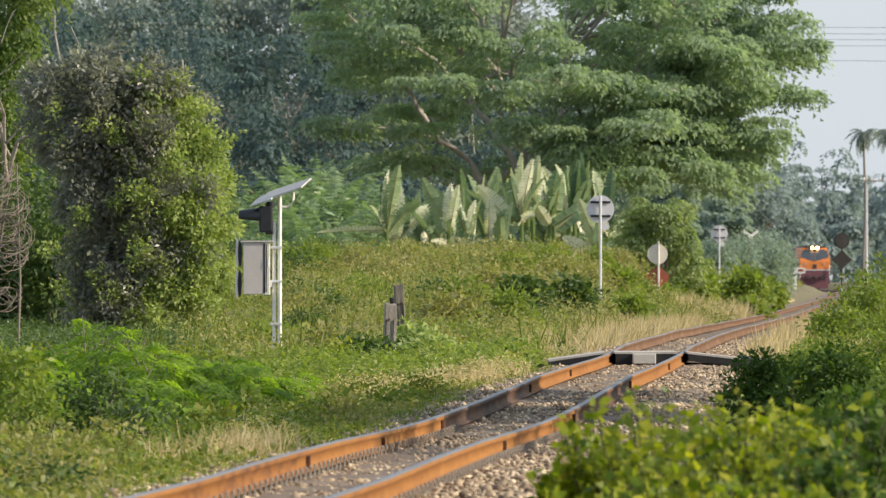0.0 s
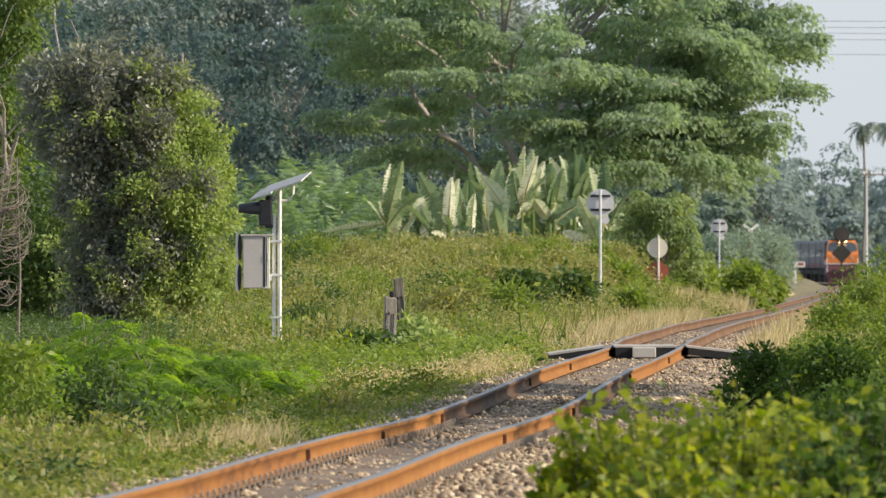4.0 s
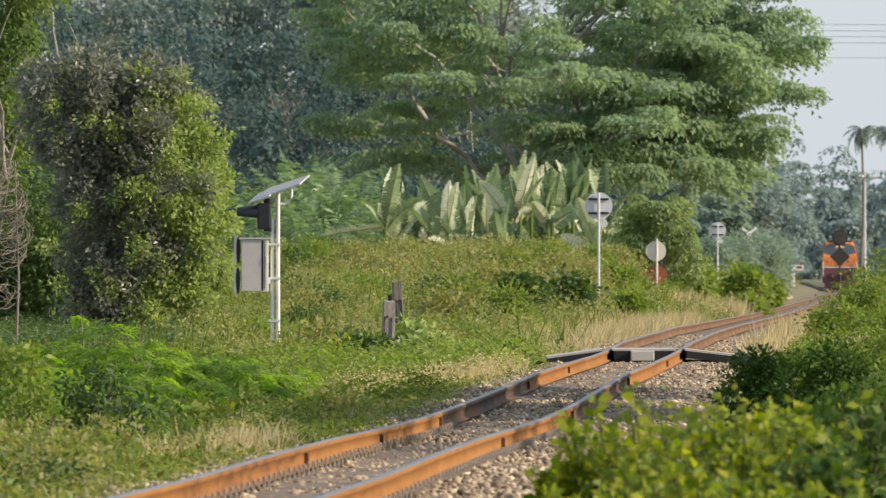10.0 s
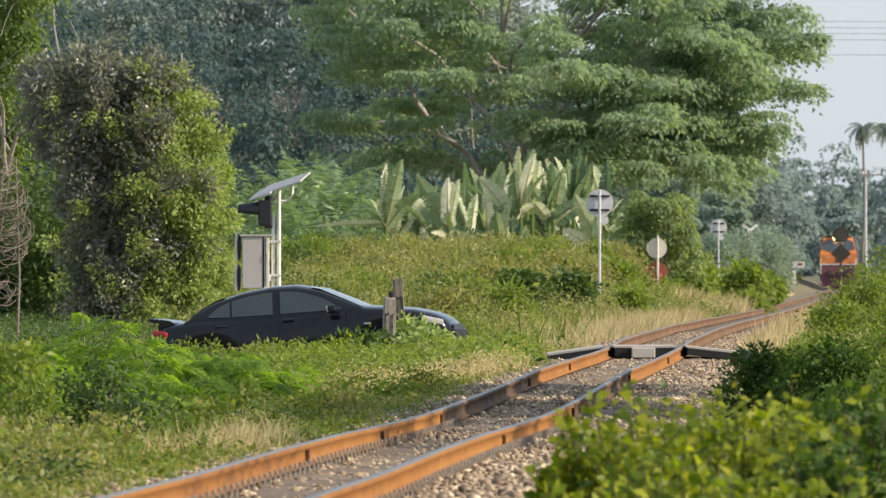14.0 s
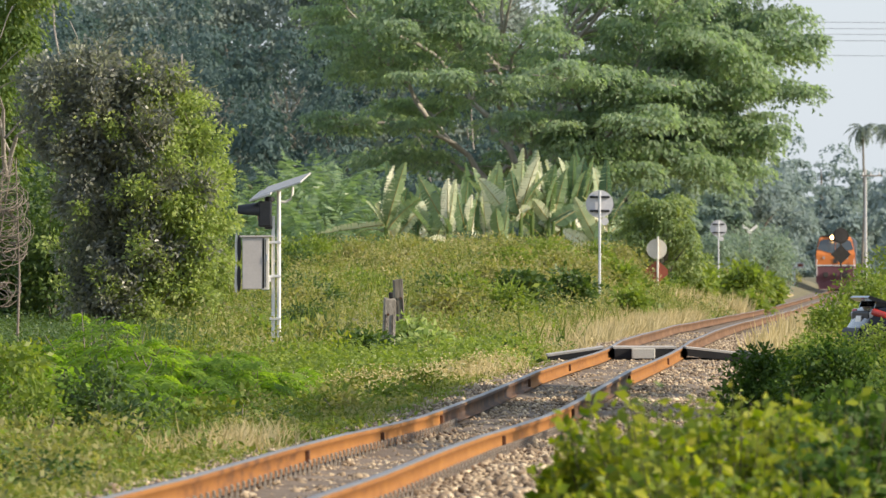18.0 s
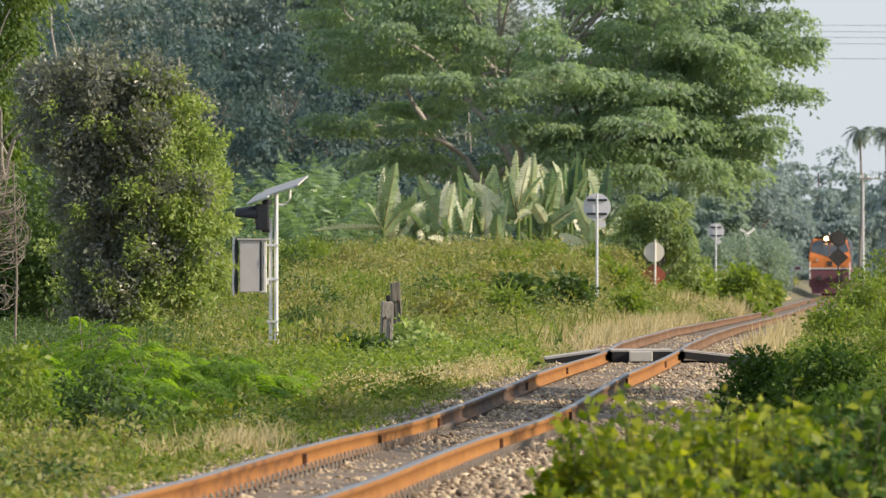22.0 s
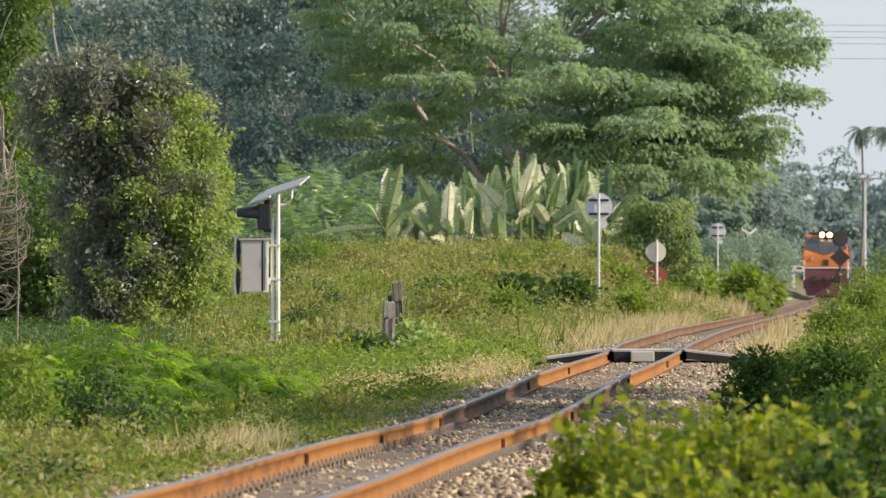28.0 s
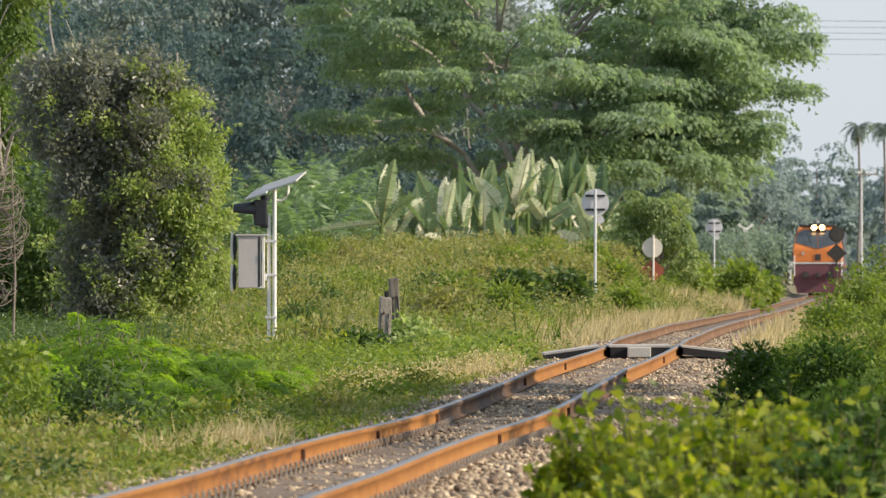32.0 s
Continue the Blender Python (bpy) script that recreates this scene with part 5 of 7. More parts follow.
    # storeys, the lowest reaching widest; limbs towards the viewer climb and leave the forks in sight
    for z1, reach, n, ph in ((6.0, 10.5, 9, 0.2), (8.2, 12.3, 10, 0.9), (10.4, 12.9, 10, 0.4), (12.4, 12.4, 9, 1.3), (14.2, 11.0, 8, 0.7), (16.2, 8.4, 7, 0.1)):
        for k in range(n):
            a = ph + k * math.tau / n + rnd.uniform(-0.22, 0.22)
            e = reach * rnd.uniform(0.72, 1.02)
            if math.sin(a) < -0.25 and -0.7 < math.cos(a) < 0.0 and z1 < 9:
                continue
            if math.cos(a) < -0.45 and z1 < 12 and k % 2:
                continue
            bough((math.cos(a) * e, math.sin(a) * e * 0.85, z1 + rnd.uniform(-0.7, 0.7)), 0.12, 13, 2.5, 0.25)
    # long boughs that make the outline over the track
    for end in ((13.2, -1.5, 12.0), (12.9, -2.0, 9.2), (12.2, 0.5, 14.9), (11.4, -2.5, 7.2), (12.6, 1.5, 11.0), (10.6, -3.0, 5.6), (10.2, -3.2, 9.4), (9.4, -4.0, 11.6), (12.0, -1.0, 13.2), (8.6, -5.0, 4.9), (6.8, -5.5, 6.2), (11.2, -2.0, 6.4), (4.5, -6.0, 8.0), (5.5, -6.5, 5.2), (2.6, -7.0, 6.4), (7.6, -5.0, 7.6), (3.4, -7.0, 9.6)):
        bough(end, 0.12, 15, 1.7, 0.4)
    # gap where the sky shows between the upper limbs
    c = np.array(rows)
    gap = (np.abs(c[:, 0] + 0.7) < 1.9) & (np.abs(c[:, 2] - 14.2) < 1.1) & (rng.uniform(size=len(c)) < 0.85)
    c = c[~gap & (c[:, 2] > 3.2)]
    part("crown", pads(c, 230, 0.27, 0.5, 1.1, 0.42), L["rain"], ob)


rain_tree()


def grove():
    """The dark wood behind and to the side of the rain tree."""
    rnd = random.Random(14)
    rows = []
    for x, y, h, r in [(-14, 1330, 17, 5.5), (-9, 1300, 15, 5), (-4.5, 1350, 17, 5), (0, 1330, 15, 5), (-18.5, 1400, 19, 6), (-24, 1380, 19, 6), (4.0, 1400, 13.5, 4.8), (9.5, 1380, 13, 4.4), (13.5, 1360, 11, 3.8), (-12, 1230, 8, 3.5), (-7.0, 1240, 7.5, 3.2), (-2.0, 1260, 7, 3.2), (17.0, 1420, 8, 3.0), (11.5, 1270, 6.0, 2.8), (16.2, 1300, 5.0, 2.2), (-16.5, 1260, 10, 4), (3.2, 1265, 6.5, 3.0), (7.3, 1270, 6.0, 3.0)]:
        rows.append((x, y, h, r))
    for k in range(15):
        x = -30 + k * 2.5
        rows.append((x, 1470 + 40 * (k % 3), 23 + 2 * math.sin(k * 1.7), 4.6))
    for k in range(8):
        rows.append((5.5 + k * 1.75, 1480 + 30 * (k % 2), 14.0 - 0.25 * k + 0.4 * math.sin(k * 2.1), 3.4))
    for i, (x, y, h, r) in enumerate(rows):
        ob = thing("grove_tree", (x, y, float(ground_z(x, y)) - 0.1), "leafy tree of the wood, shade and haze in its leaf colour", "tree", "trees of the wood")
        wood, tips = branching((0, 0, -0.2), (rnd.uniform(-0.1, 0.1), 0, 1), h * 0.36, 0.1 + h * 0.013, 2, 0.5, 0.3, seed=200 + i)
        part("trunk", wood, M["pale_bark"] if i % 3 == 0 else M["bark"], ob)
        b = []
        for k in range(15):
            a, q = rnd.uniform(0, math.tau), rnd.uniform(0.2, 0.9)
            b.append((math.cos(a) * r * q * 0.75, math.sin(a) * r * q * 0.75, h * (0.10 + 0.84 * (k + rnd.random()) / 15), r * rnd.uniform(0.34, 0.55), r * rnd.uniform(0.3, 0.5), h * rnd.uniform(0.06, 0.11)))
        wide = 1.45 if y > 1440 else 1.0
        rows2 = [(q[0] + rnd.uniform(-1, 1) * q[3], q[1] + rnd.uniform(-1, 0.6) * q[4], q[2] + rnd.uniform(-1, 1) * q[5], r * wide * rnd.uniform(0.16, 0.32), r * wide * 0.22, r * wide * rnd.uniform(0.08, 0.15)) for q in b for k in range(6 if y > 1440 else 4)]
        # shade-dark leaves near, haze-greyed ones behind and to the right
        part("crown", pads(rows2, 150, 0.20 + 0.13 * wide, 0.6, 0.7, 0.2), L["hazed_wood" if y > 1440 else "misty" if x > 8 else "grove"], ob)
    for i, (x, y, h) in enumerate([(-20.2, 1288, 21), (-14.4, 1290, 14.6), (-13.9, 1292, 14.0)]):
        ob = thing("bare_tree", on_ground(x, y, 0.1), "pale bare trunk standing before the wood", "tree", "bare trunks before the wood")
        wood, tips = branching((0, 0, 0), (rnd.uniform(-0.06, 0.06), 0, 1), h, 0.085, 0, 0.35, 0.7, seed=260 + i)
        part("trunk", wood, M["pale_bark"], ob)
    # bushes round the crossed boards and the marker post, haze put into their grey-green
    for x, y, r, h in ((15.6, 1228, 1.4, 3.3), (17.6, 1250, 1.5, 3.9), (19.4, 1322, 1.0, 2.7), (18.6, 1300, 1.3, 3.2), (14.4, 1215, 1.2, 2.6)):
        b = [(0, 0, h * 0.4, r, r, h * 0.42), (r * 0.35, 0, h * 0.7, r * 0.65, r * 0.7, h * 0.3), (-r * 0.5, 0, h * 0.55, r * 0.6, r * 0.6, h * 0.3)]
        shrub("lineside_bush", on_ground(x, y, 0.1), "grey-green bush round the posts beside the line", "bush", "misty", b, 150, 16, 0.22, 0.22, "bushes beside the far line", stems=5, light=True)
    # undergrowth before the wood
    for i in range(26):
        x, y = rnd.uniform(-22, 15), rnd.uniform(1180, 1240)
        r, h = rnd.uniform(1.2, 2.2), rnd.uniform(1.8, 4.0)
        b = [(0, 0, h * 0.4, r, r, h * 0.45), (r * 0.4, 0, h * 0.65, r * 0.7, r * 0.7, h * 0.33)]
        shrub("undergrowth_bush", on_ground(x, y, 0.1), "dark bush at the edge of the wood", "bush", "grove", b, 90, 12, 0.25, 0.3, "undergrowth of the wood", stems=4, light=True)


grove()


def far_wood():
    rnd = random.Random(31)
    # every crown here takes the far leaf, paled and blued as haze
    for i in range(48):
        y = rnd.uniform(2350, 2900)
        x = rnd.uniform(30, 62) if i < 44 else rnd.uniform(-70, 22)
        if abs(x - float(track_x(y))) < 6:
            x -= 14
        h, r = rnd.uniform(9, 17.5), rnd.uniform(3, 5.5)
        ob = thing("distant_tree", (x, y, 0.0), "distant grey-green tree in the hazy wood", "tree", "distant trees")
        tr = Geo()
        tr.tube([(0, 0, -0.5), (0.2, 0, h * 0.5), (0, 0, h * 0.85)], [0.3, 0.22, 0.08], 6)
        part("trunk", tr, M["bark"], ob)
        b = [(rnd.uniform(-r, r) * 0.6, rnd.uniform(-r, r) * 0.6, h * rnd.uniform(0.25, 0.9), r * rnd.uniform(0.35, 0.6), r * 0.5, h * rnd.uniform(0.08, 0.16)) for k in range(9)]
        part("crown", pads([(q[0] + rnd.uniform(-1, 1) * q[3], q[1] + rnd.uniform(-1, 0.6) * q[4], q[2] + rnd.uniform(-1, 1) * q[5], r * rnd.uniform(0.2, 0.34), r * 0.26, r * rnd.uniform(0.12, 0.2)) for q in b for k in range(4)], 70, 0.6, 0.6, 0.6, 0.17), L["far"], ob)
    # trees closer to the line on both sides
    for i, (x, y, h, r) in enumerate([(20.5, 1500, 7.5, 2.6), (23.0, 1620, 8.5, 3.0), (18.2, 1430, 4.5, 1.8), (26.5, 1850, 10, 3.2), (36.5, 1700, 9, 3), (40.0, 1750, 10, 3.4), (33.5, 1500, 6, 2.5), (37, 1560, 6.0, 2.6), (30.0, 2150, 11, 3.5)]):
        ob = thing("lineside_tree", on_ground(x, y), "grey-green tree close beside the line", "tree", "trees beside the line")
        wood, tips = branching((0, 0, -0.2), (0.05, 0, 1), h * 0.35, 0.15, 2, 0.5, 0.3, seed=300 + i)
        part("trunk", wood, M["bark"], ob)
        b = [(rnd.uniform(-r, r) * 0.6, rnd.uniform(-r, r) * 0.5, h * rnd.uniform(0.3, 0.9), r * rnd.uniform(0.35, 0.55), r * 0.45, h * rnd.uniform(0.08, 0.14)) for k in range(9)]
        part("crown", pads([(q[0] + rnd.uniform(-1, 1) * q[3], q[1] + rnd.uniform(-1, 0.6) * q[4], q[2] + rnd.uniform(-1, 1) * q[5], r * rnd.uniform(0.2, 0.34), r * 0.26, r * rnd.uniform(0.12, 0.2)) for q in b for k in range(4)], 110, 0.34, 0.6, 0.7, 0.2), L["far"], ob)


far_wood()


def shade_trees():
    """Trees out of view to the right of the line, added so their crowns shade the track."""
    rnd = random.Random(91)
    for y0, y1, n, clumps in ((208, 240, 24, 1300), (245, 263, 13, 800), (177, 203, 7, 150)):
        base = on_ground(12.6, (y0 + y1) / 2 - 2)
        ob = thing("roadside_tree", base, "tall leafy roadside tree shading the track", "tree", "shade trees beside the track")
        wood, tips = branching((0, 0, -0.2), (0.0, 0, 1), 3.4, 0.2, 3, 0.5, 0.25, seed=400 + n)
        part("trunk", wood, M["bark"], ob)
        b = []
        for k in range(n):
            spot = Vector((rnd.uniform(-1.6, 1.7), rnd.uniform(y0, y1), -0.3)) 
            spot = spot + to_sun * ((12.6 - spot.x) / to_sun.x) - Vector(base)
            b.append((spot.x + rnd.uniform(-1, 1), spot.y, spot.z, 1.3, 2.6, 0.75))
        part("crown", crown(b, clumps, 15, 0.3, 0.3, 0.3, 0.7, 0.5, 0.3), L["bright"], ob)


shade_trees()


# ---- signals, signs and posts ----
def signal_post():
    x, y = -2.95, 400.0
    z = float(ground_z(x, y))
    h = 2.60 - z
    ob = thing("crossing_signal", (x, y, z), "white crossing signal post with cabinet and solar panel", "signal")
    part("pole", rod(0.036, h + 0.2, pose(0.045, 0, h / 2 - 0.1), 16), M["white_paint"], ob)
    part("pole", rod(0.032, h - 0.25, pose(-0.055, 0.02, (h - 0.45) / 2 - 0.1), 16), M["white_paint"], ob, "thinner white pole beside the main one")
    for k in (0.6, 1.35, 1.95):
        part("clamp", box(0.2, 0.12, 0.05, pose(-0.02, 0, k + 0.1 - z * 0.3), 0.008), M["galv"], ob)
    # cabinet
    zc = 1.31 - z
    cab = part("cabinet", box(0.40, 0.34, 0.92, pose(-0.40, -0.02, zc), 0.012), M["cabinet"], ob, "grey equipment cabinet")
    # the sunlit side face is painted cream against the grey front
    part("cabinet_door", box(0.13, 0.30, 0.94, pose(-0.19, -0.04, zc), 0.012), M["cabinet_edge"], cab, "side door with the sunlight painted cream")
    part("door_gap", box(0.012, 0.02, 0.84, pose(-0.185, -0.196, zc)), M["black"], cab)
    part("handle", box(0.03, 0.03, 0.12, pose(-0.16, -0.205, zc + 0.1), 0.006), M["galv"], cab)
    part("hinge_plate", box(0.06, 0.06, 0.10, pose(-0.12, -0.06, zc - 0.28), 0.006), M["galv"], cab)
    part("cabinet_roof", box(0.58, 0.40, 0.03, pose(-0.36, -0.02, zc + 0.475), 0.008), M["cabinet"], cab)
    # backs of the two boards hung on the far side
    for dz, dx in ((0.27, -0.655), (-0.27, -0.66)):
        bd = part("warning_board", slab([(math.cos(a) * 0.035, math.sin(a) * 0.24) for a in np.linspace(0, math.tau, 20)[:-1]], 0.025, pose(dx, -0.08, zc + dz, 0, 0, 12)), M["black"], ob, "dark round board with a white rim")
        part("rim", slab([(math.cos(a) * 0.026 - 0.05, math.sin(a) * 0.26) for a in np.linspace(0, math.tau, 20)[:-1]], 0.02, pose(dx, -0.05, zc + dz, 0, 0, 12)), M["white_paint"], bd)
    # lamp with visor
    zl = 2.18 - z
    lamp = part("lamp_housing", box(0.24, 0.32, 0.46, pose(-0.20, 0, zl), 0.03), M["black"], ob, "black signal lamp housing")
    vis = Geo()
    rings = []
    for k in range(9):
        t = k / 8
        r = 0.19 * (1 - 0.38 * t)
        rings.append([(-0.30 - 0.38 * t, math.cos(a) * r, zl + 0.02 + math.sin(a) * r * (1.0 if math.sin(a) > 0 else 0.75) + 0.02 * t) for a in np.linspace(-0.4, math.pi + 0.4, 14)])
    n = 14
    vis.add([p for r in rings for p in r], [(i * n + j, i * n + j + 1, (i + 1) * n + j + 1, (i + 1) * n + j) for i in range(8) for j in range(n - 1)])
    part("visor", vis, M["black"], lamp, "long black lamp visor")
    part("lens", rod(0.14, 0.03, pose(-0.315, 0, zl + 0.02, 0, 90, 0), 20), M["red_lamp"], lamp)
    part("lamp_bracket", box(0.14, 0.08, 0.06, pose(-0.14, 0, zl - 0.24), 0.01), M["black"], lamp)
    part("bell", rod(0.09, 0.10, pose(-0.12, 0, zl + 0.26), 16, bevel=0.02), M["black"], ob)
    # solar panels
    zp = 2.63 - z
    for dx, w, dz, tilt in ((0.14, 0.86, 0.07, -17), (-0.20, 0.42, -0.075, -17)):
        pan = part("solar_panel", box(w, 0.62, 0.03, pose(dx, 0, zp + dz, 16, tilt, -22), 0.006), M["panel"], ob, "tilted solar panel seen from below")
        part("panel_frame", box(w + 0.012, 0.02, 0.034, pose(dx, 0, zp + dz, 16, tilt, -22) @ Matrix.Translation((0, -0.312, 0)), 0.004), M["galv"], pan)
    arm = Geo()
    arm.tube([(0.03, 0, zp - 0.23), (0.16, 0, zp - 0.235), (0.25, 0, zp - 0.19), (0.29, 0, zp - 0.10), (0.29, 0, zp + 0.03)], [0.022] * 5, 10)
    part("panel_arm", arm, M["white_paint"], ob, "bent white pipe arm")


signal_post()


def timber_posts():
    for x, y, w, top, lean, label in ((-0.78, 322, 0.17, 0.76, 2, "weathered grey timber post in the weeds"), (-0.61, 326.1, 0.13, 1.04, -3, "split dark timber post in the weeds")):
        z = float(ground_z(x, y))
        h = top - z
        ob = thing("timber_post", (x, y, z), label, "post", "old timber posts")
        bm = box(w, 0.15, h + 0.3, None, 0.012)
        for v in bm.verts:
            if v.co.z > h * 0.4:
                v.co.z += 0.05 * noise.noise((v.co.x * 20, v.co.y * 20, x)) - 0.06 * abs(v.co.x / w)
            v.co.x += 0.012 * noise.noise((v.co.z * 4, x, v.co.y * 9))
        bmesh.ops.transform(bm, matrix=pose(0, 0, h / 2 - 0.15, 0, lean, 6), verts=bm.verts)
        post = part("post", bm, M["timber"] if y < 324 else M["bark"], ob)
        for k in (-0.3, 0.32):
            part("crack", box(0.012, 0.01, h * 0.5, pose(k * w, -0.08, h * 0.55, 0, lean, 6)), M["deck"], ob, "dark split in the wood")
        if y < 324:
            part("cap", box(0.07, 0.10, 0.09, pose(0.04, 0, h + 0.02), 0.02), M["deck"], ob, "charred stump of the post's top")
        part("bolt", rod(0.018, 0.03, pose(0, -0.085, h * 0.8, 90), 8), M["dark_rust"], ob)


timber_posts()


def disc_outline(r, n=32):
    return [(math.cos(k * math.tau / n) * r, math.sin(k * math.tau / n) * r) for k in range(n)]


def signs():
    # round boards on tall poles, seen from behind
    for x, y, r, top, name in ((3.957, 571, 0.35, 3.32, "a"), (11.9, 976, 0.36, 3.72, "b")):
        z = float(ground_z(x, y))
        ob = thing("round_sign", (x, y, z), "round railway sign on a white pole, seen from behind", "sign", "round signs beside the line")
        zc = top - r - z
        part("pole", rod(0.034, top - z + 0.2, pose(0, 0, (top - z) / 2 - 0.12), 14), M["galv"], ob)
        bd = part("board", slab(disc_outline(r), 0.025, pose(0, 0.06, zc)), M["sign_back"], ob, "grey back of a round board")
        for dz in (0.5, -0.5):
            part("bracket", box(r * 1.45, 0.035, 0.055, pose(0, 0.035, zc + dz * r), 0.005), M["black"], bd, "dark bracket")
        bd2 = part("lower_board", slab(disc_outline(r * 0.28), 0.02, pose(0.13, 0.12, zc - r * 1.25)), M["sign_back"], ob, "small board behind the pole")
    # cream disc over a brown-red lozenge
    x, y = 7.19, 760.0
    z = float(ground_z(x, y))
    ob = thing("warning_sign", (x, y, z), "cream round board over a red-brown lozenge", "sign")
    part("pole", rod(0.036, 2.5 - z + 0.1, pose(0.03, -0.10, (2.5 - z) / 2), 12), M["cabinet_edge"], ob)
    part("disc", slab(disc_outline(0.34), 0.025, pose(0, -0.06, 2.13 - z)), M["sign_cream"], ob, "cream round board")
    part("lozenge", slab([(-0.38, 0.08), (-0.06, 0.36), (0.06, 0.36), (0.38, 0.08), (0.38, -0.08), (0.06, -0.36), (-0.06, -0.36), (-0.38, -0.08)], 0.025, pose(0, -0.06, 1.36 - z)), M["sign_red"], ob, "red-brown lozenge board")
    # dark disc over a dark lozenge on the other side; the silhouette is put into their colour
    x, y = 15.65, 889.0
    z = float(ground_z(x, y))
    ob = thing("dark_sign", (x, y, z), "dark round board over a dark lozenge on a pole", "sign")
    part("pole", rod(0.035, 2.9 - z + 0.1, pose(0, 0.02, (2.9 - z) / 2), 12), M["sign_dark"], ob)
    d = part("disc", slab(disc_outline(0.31), 0.025, pose(0, -0.04, 2.86 - z)), M["sign_dark"], ob, "dark round board, seen in silhouette")
    part("rim", slab(disc_outline(0.25), 0.012, pose(0, -0.052, 2.86 - z)), M["under"], d)
    part("lozenge", slab([(-0.40, 0), (0, 0.38), (0.40, 0), (0, -0.38)], 0.025, pose(0, -0.04, 2.12 - z)), M["sign_dark"], ob, "dark lozenge board")
    # far things along the line
    x, y = 19.5, 1333.0
    z = float(ground_z(x, y))
    ob = thing("marker_post", (x, y, z), "slim white marker post beside the line", "post")
    part("post", rod(0.05, 3.3 - z + 0.2, pose(0, 0, (3.3 - z) / 2 - 0.1), 10), M["sign_back"], ob)
    part("cap", rod(0.11, 0.12, pose(0, 0, 3.3 - z), 10, bevel=0.02), M["galv"], ob)
    x, y = 16.83, 1240.0
    z = float(ground_z(x, y))
    ob = thing("crossbuck_sign", (x, y, z), "white crossed-board warning sign among leaves", "sign")
    part("pole", rod(0.05, 4.0 - z, pose(0, 0.05, (3.9 - z) / 2), 10), M["bark"], ob)
    part("arm", box(0.66, 0.04, 0.15, pose(0.15, 0, 3.97 - z, 0, -38, 0), 0.01), M["white_paint"], ob)
    part("arm", box(0.66, 0.04, 0.15, pose(-0.15, -0.05, 3.97 - z, 0, 38, 0), 0.01), M["white_paint"], ob)
    # red and white board at the far crossing
    x, y = 26.1, 1680.0
    z = float(ground_z(x, y))
    ob = thing("barrier_board", (x, y, z), "low white barrier board with red panels", "barrier")
    part("leg", box(0.25, 0.1, 1.5, pose(0, 0.05, 0.7 - 0.1), 0.01), M["white_paint"], ob)
    bd = part("board", box(1.5, 0.06, 0.42, pose(0, 0, 1.45), 0.01), M["white_paint"], ob)
    for dx in (-0.45, 0.45):
        part("red_panel", box(0.4, 0.02, 0.2, pose(dx, -0.035, 1.48)), M["sign_red"], bd)


signs()


def power_line():
    rows = [(34.0, 1818.0, 10.2, 0.14), (37.4, 1818.0, 9.4, 0.22), (41.0, 1560.0, 22.0, 0.2)]
    for x, y, top, r in rows[:2]:
        z = float(ground_z(x, y))
        ob = thing("utility_pole", (x, y, z), "pale concrete utility pole with a crossarm", "utility pole", "utility poles")
        bm = rod(r, top - z + 0.3, pose(0, 0, (top - z) / 2 - 0.15), 10, r2=r * 0.65)
        part("shaft", bm, M["pole"], ob)
        part("crossarm", box(1.7, 0.1, 0.12, pose(0.5, -0.1, top - z - 0.5), 0.01), M["timber"], ob)
        for dx in (-0.2, 0.4, 1.1):
            part("insulator", rod(0.07, 0.22, pose(dx, -0.1, top - z - 0.33), 8), M["white_paint"], ob)
        if r > 0.2:
            part("transformer", rod(0.3, 0.8, pose(0.55, -0.2, top - z - 2.6), 14, bevel=0.04), M["galv"], ob)
    # a line on wooden poles crossing high over the view, its poles out of sight
    for sx in (-1, 1):
        x = 24.0 + sx * 52.0
        z = float(ground_z(x, 1500))
        ob = thing("line_pole", (x, 1500.0, z), "tall wooden line pole with three crossarms", "utility pole", "line poles")
        part("shaft", rod(0.2, 20.3, pose(0, 0, 10.0), 10, r2=0.13), M["timber"], ob)
        for k in (16.6, 17.8, 18.9):
            part("crossarm", box(0.12, 2.0, 0.12, pose(0, 0, k - z), 0.01), M["timber"], ob)
    for z0, dy in ((18.35, -0.8), (17.95, 0.8), (17.55, -0.6), (17.15, 0.7), (16.15, 0.0)):
        w = Geo()
        pts = []
        for k in range(25):
            t = k / 24 * 2 - 1
            pts.append((24.0 + 52.0 * t, 1500 + dy, z0 + 0.5 * (t * t) - 0.35 * t))
        w.tube(pts, [0.013] * 25, 5)
        ob = part("overhead_wire", w, M["wire"])
        tagged(ob, "thin dark overhead wire against the sky", "wire", "overhead wires")


power_line()


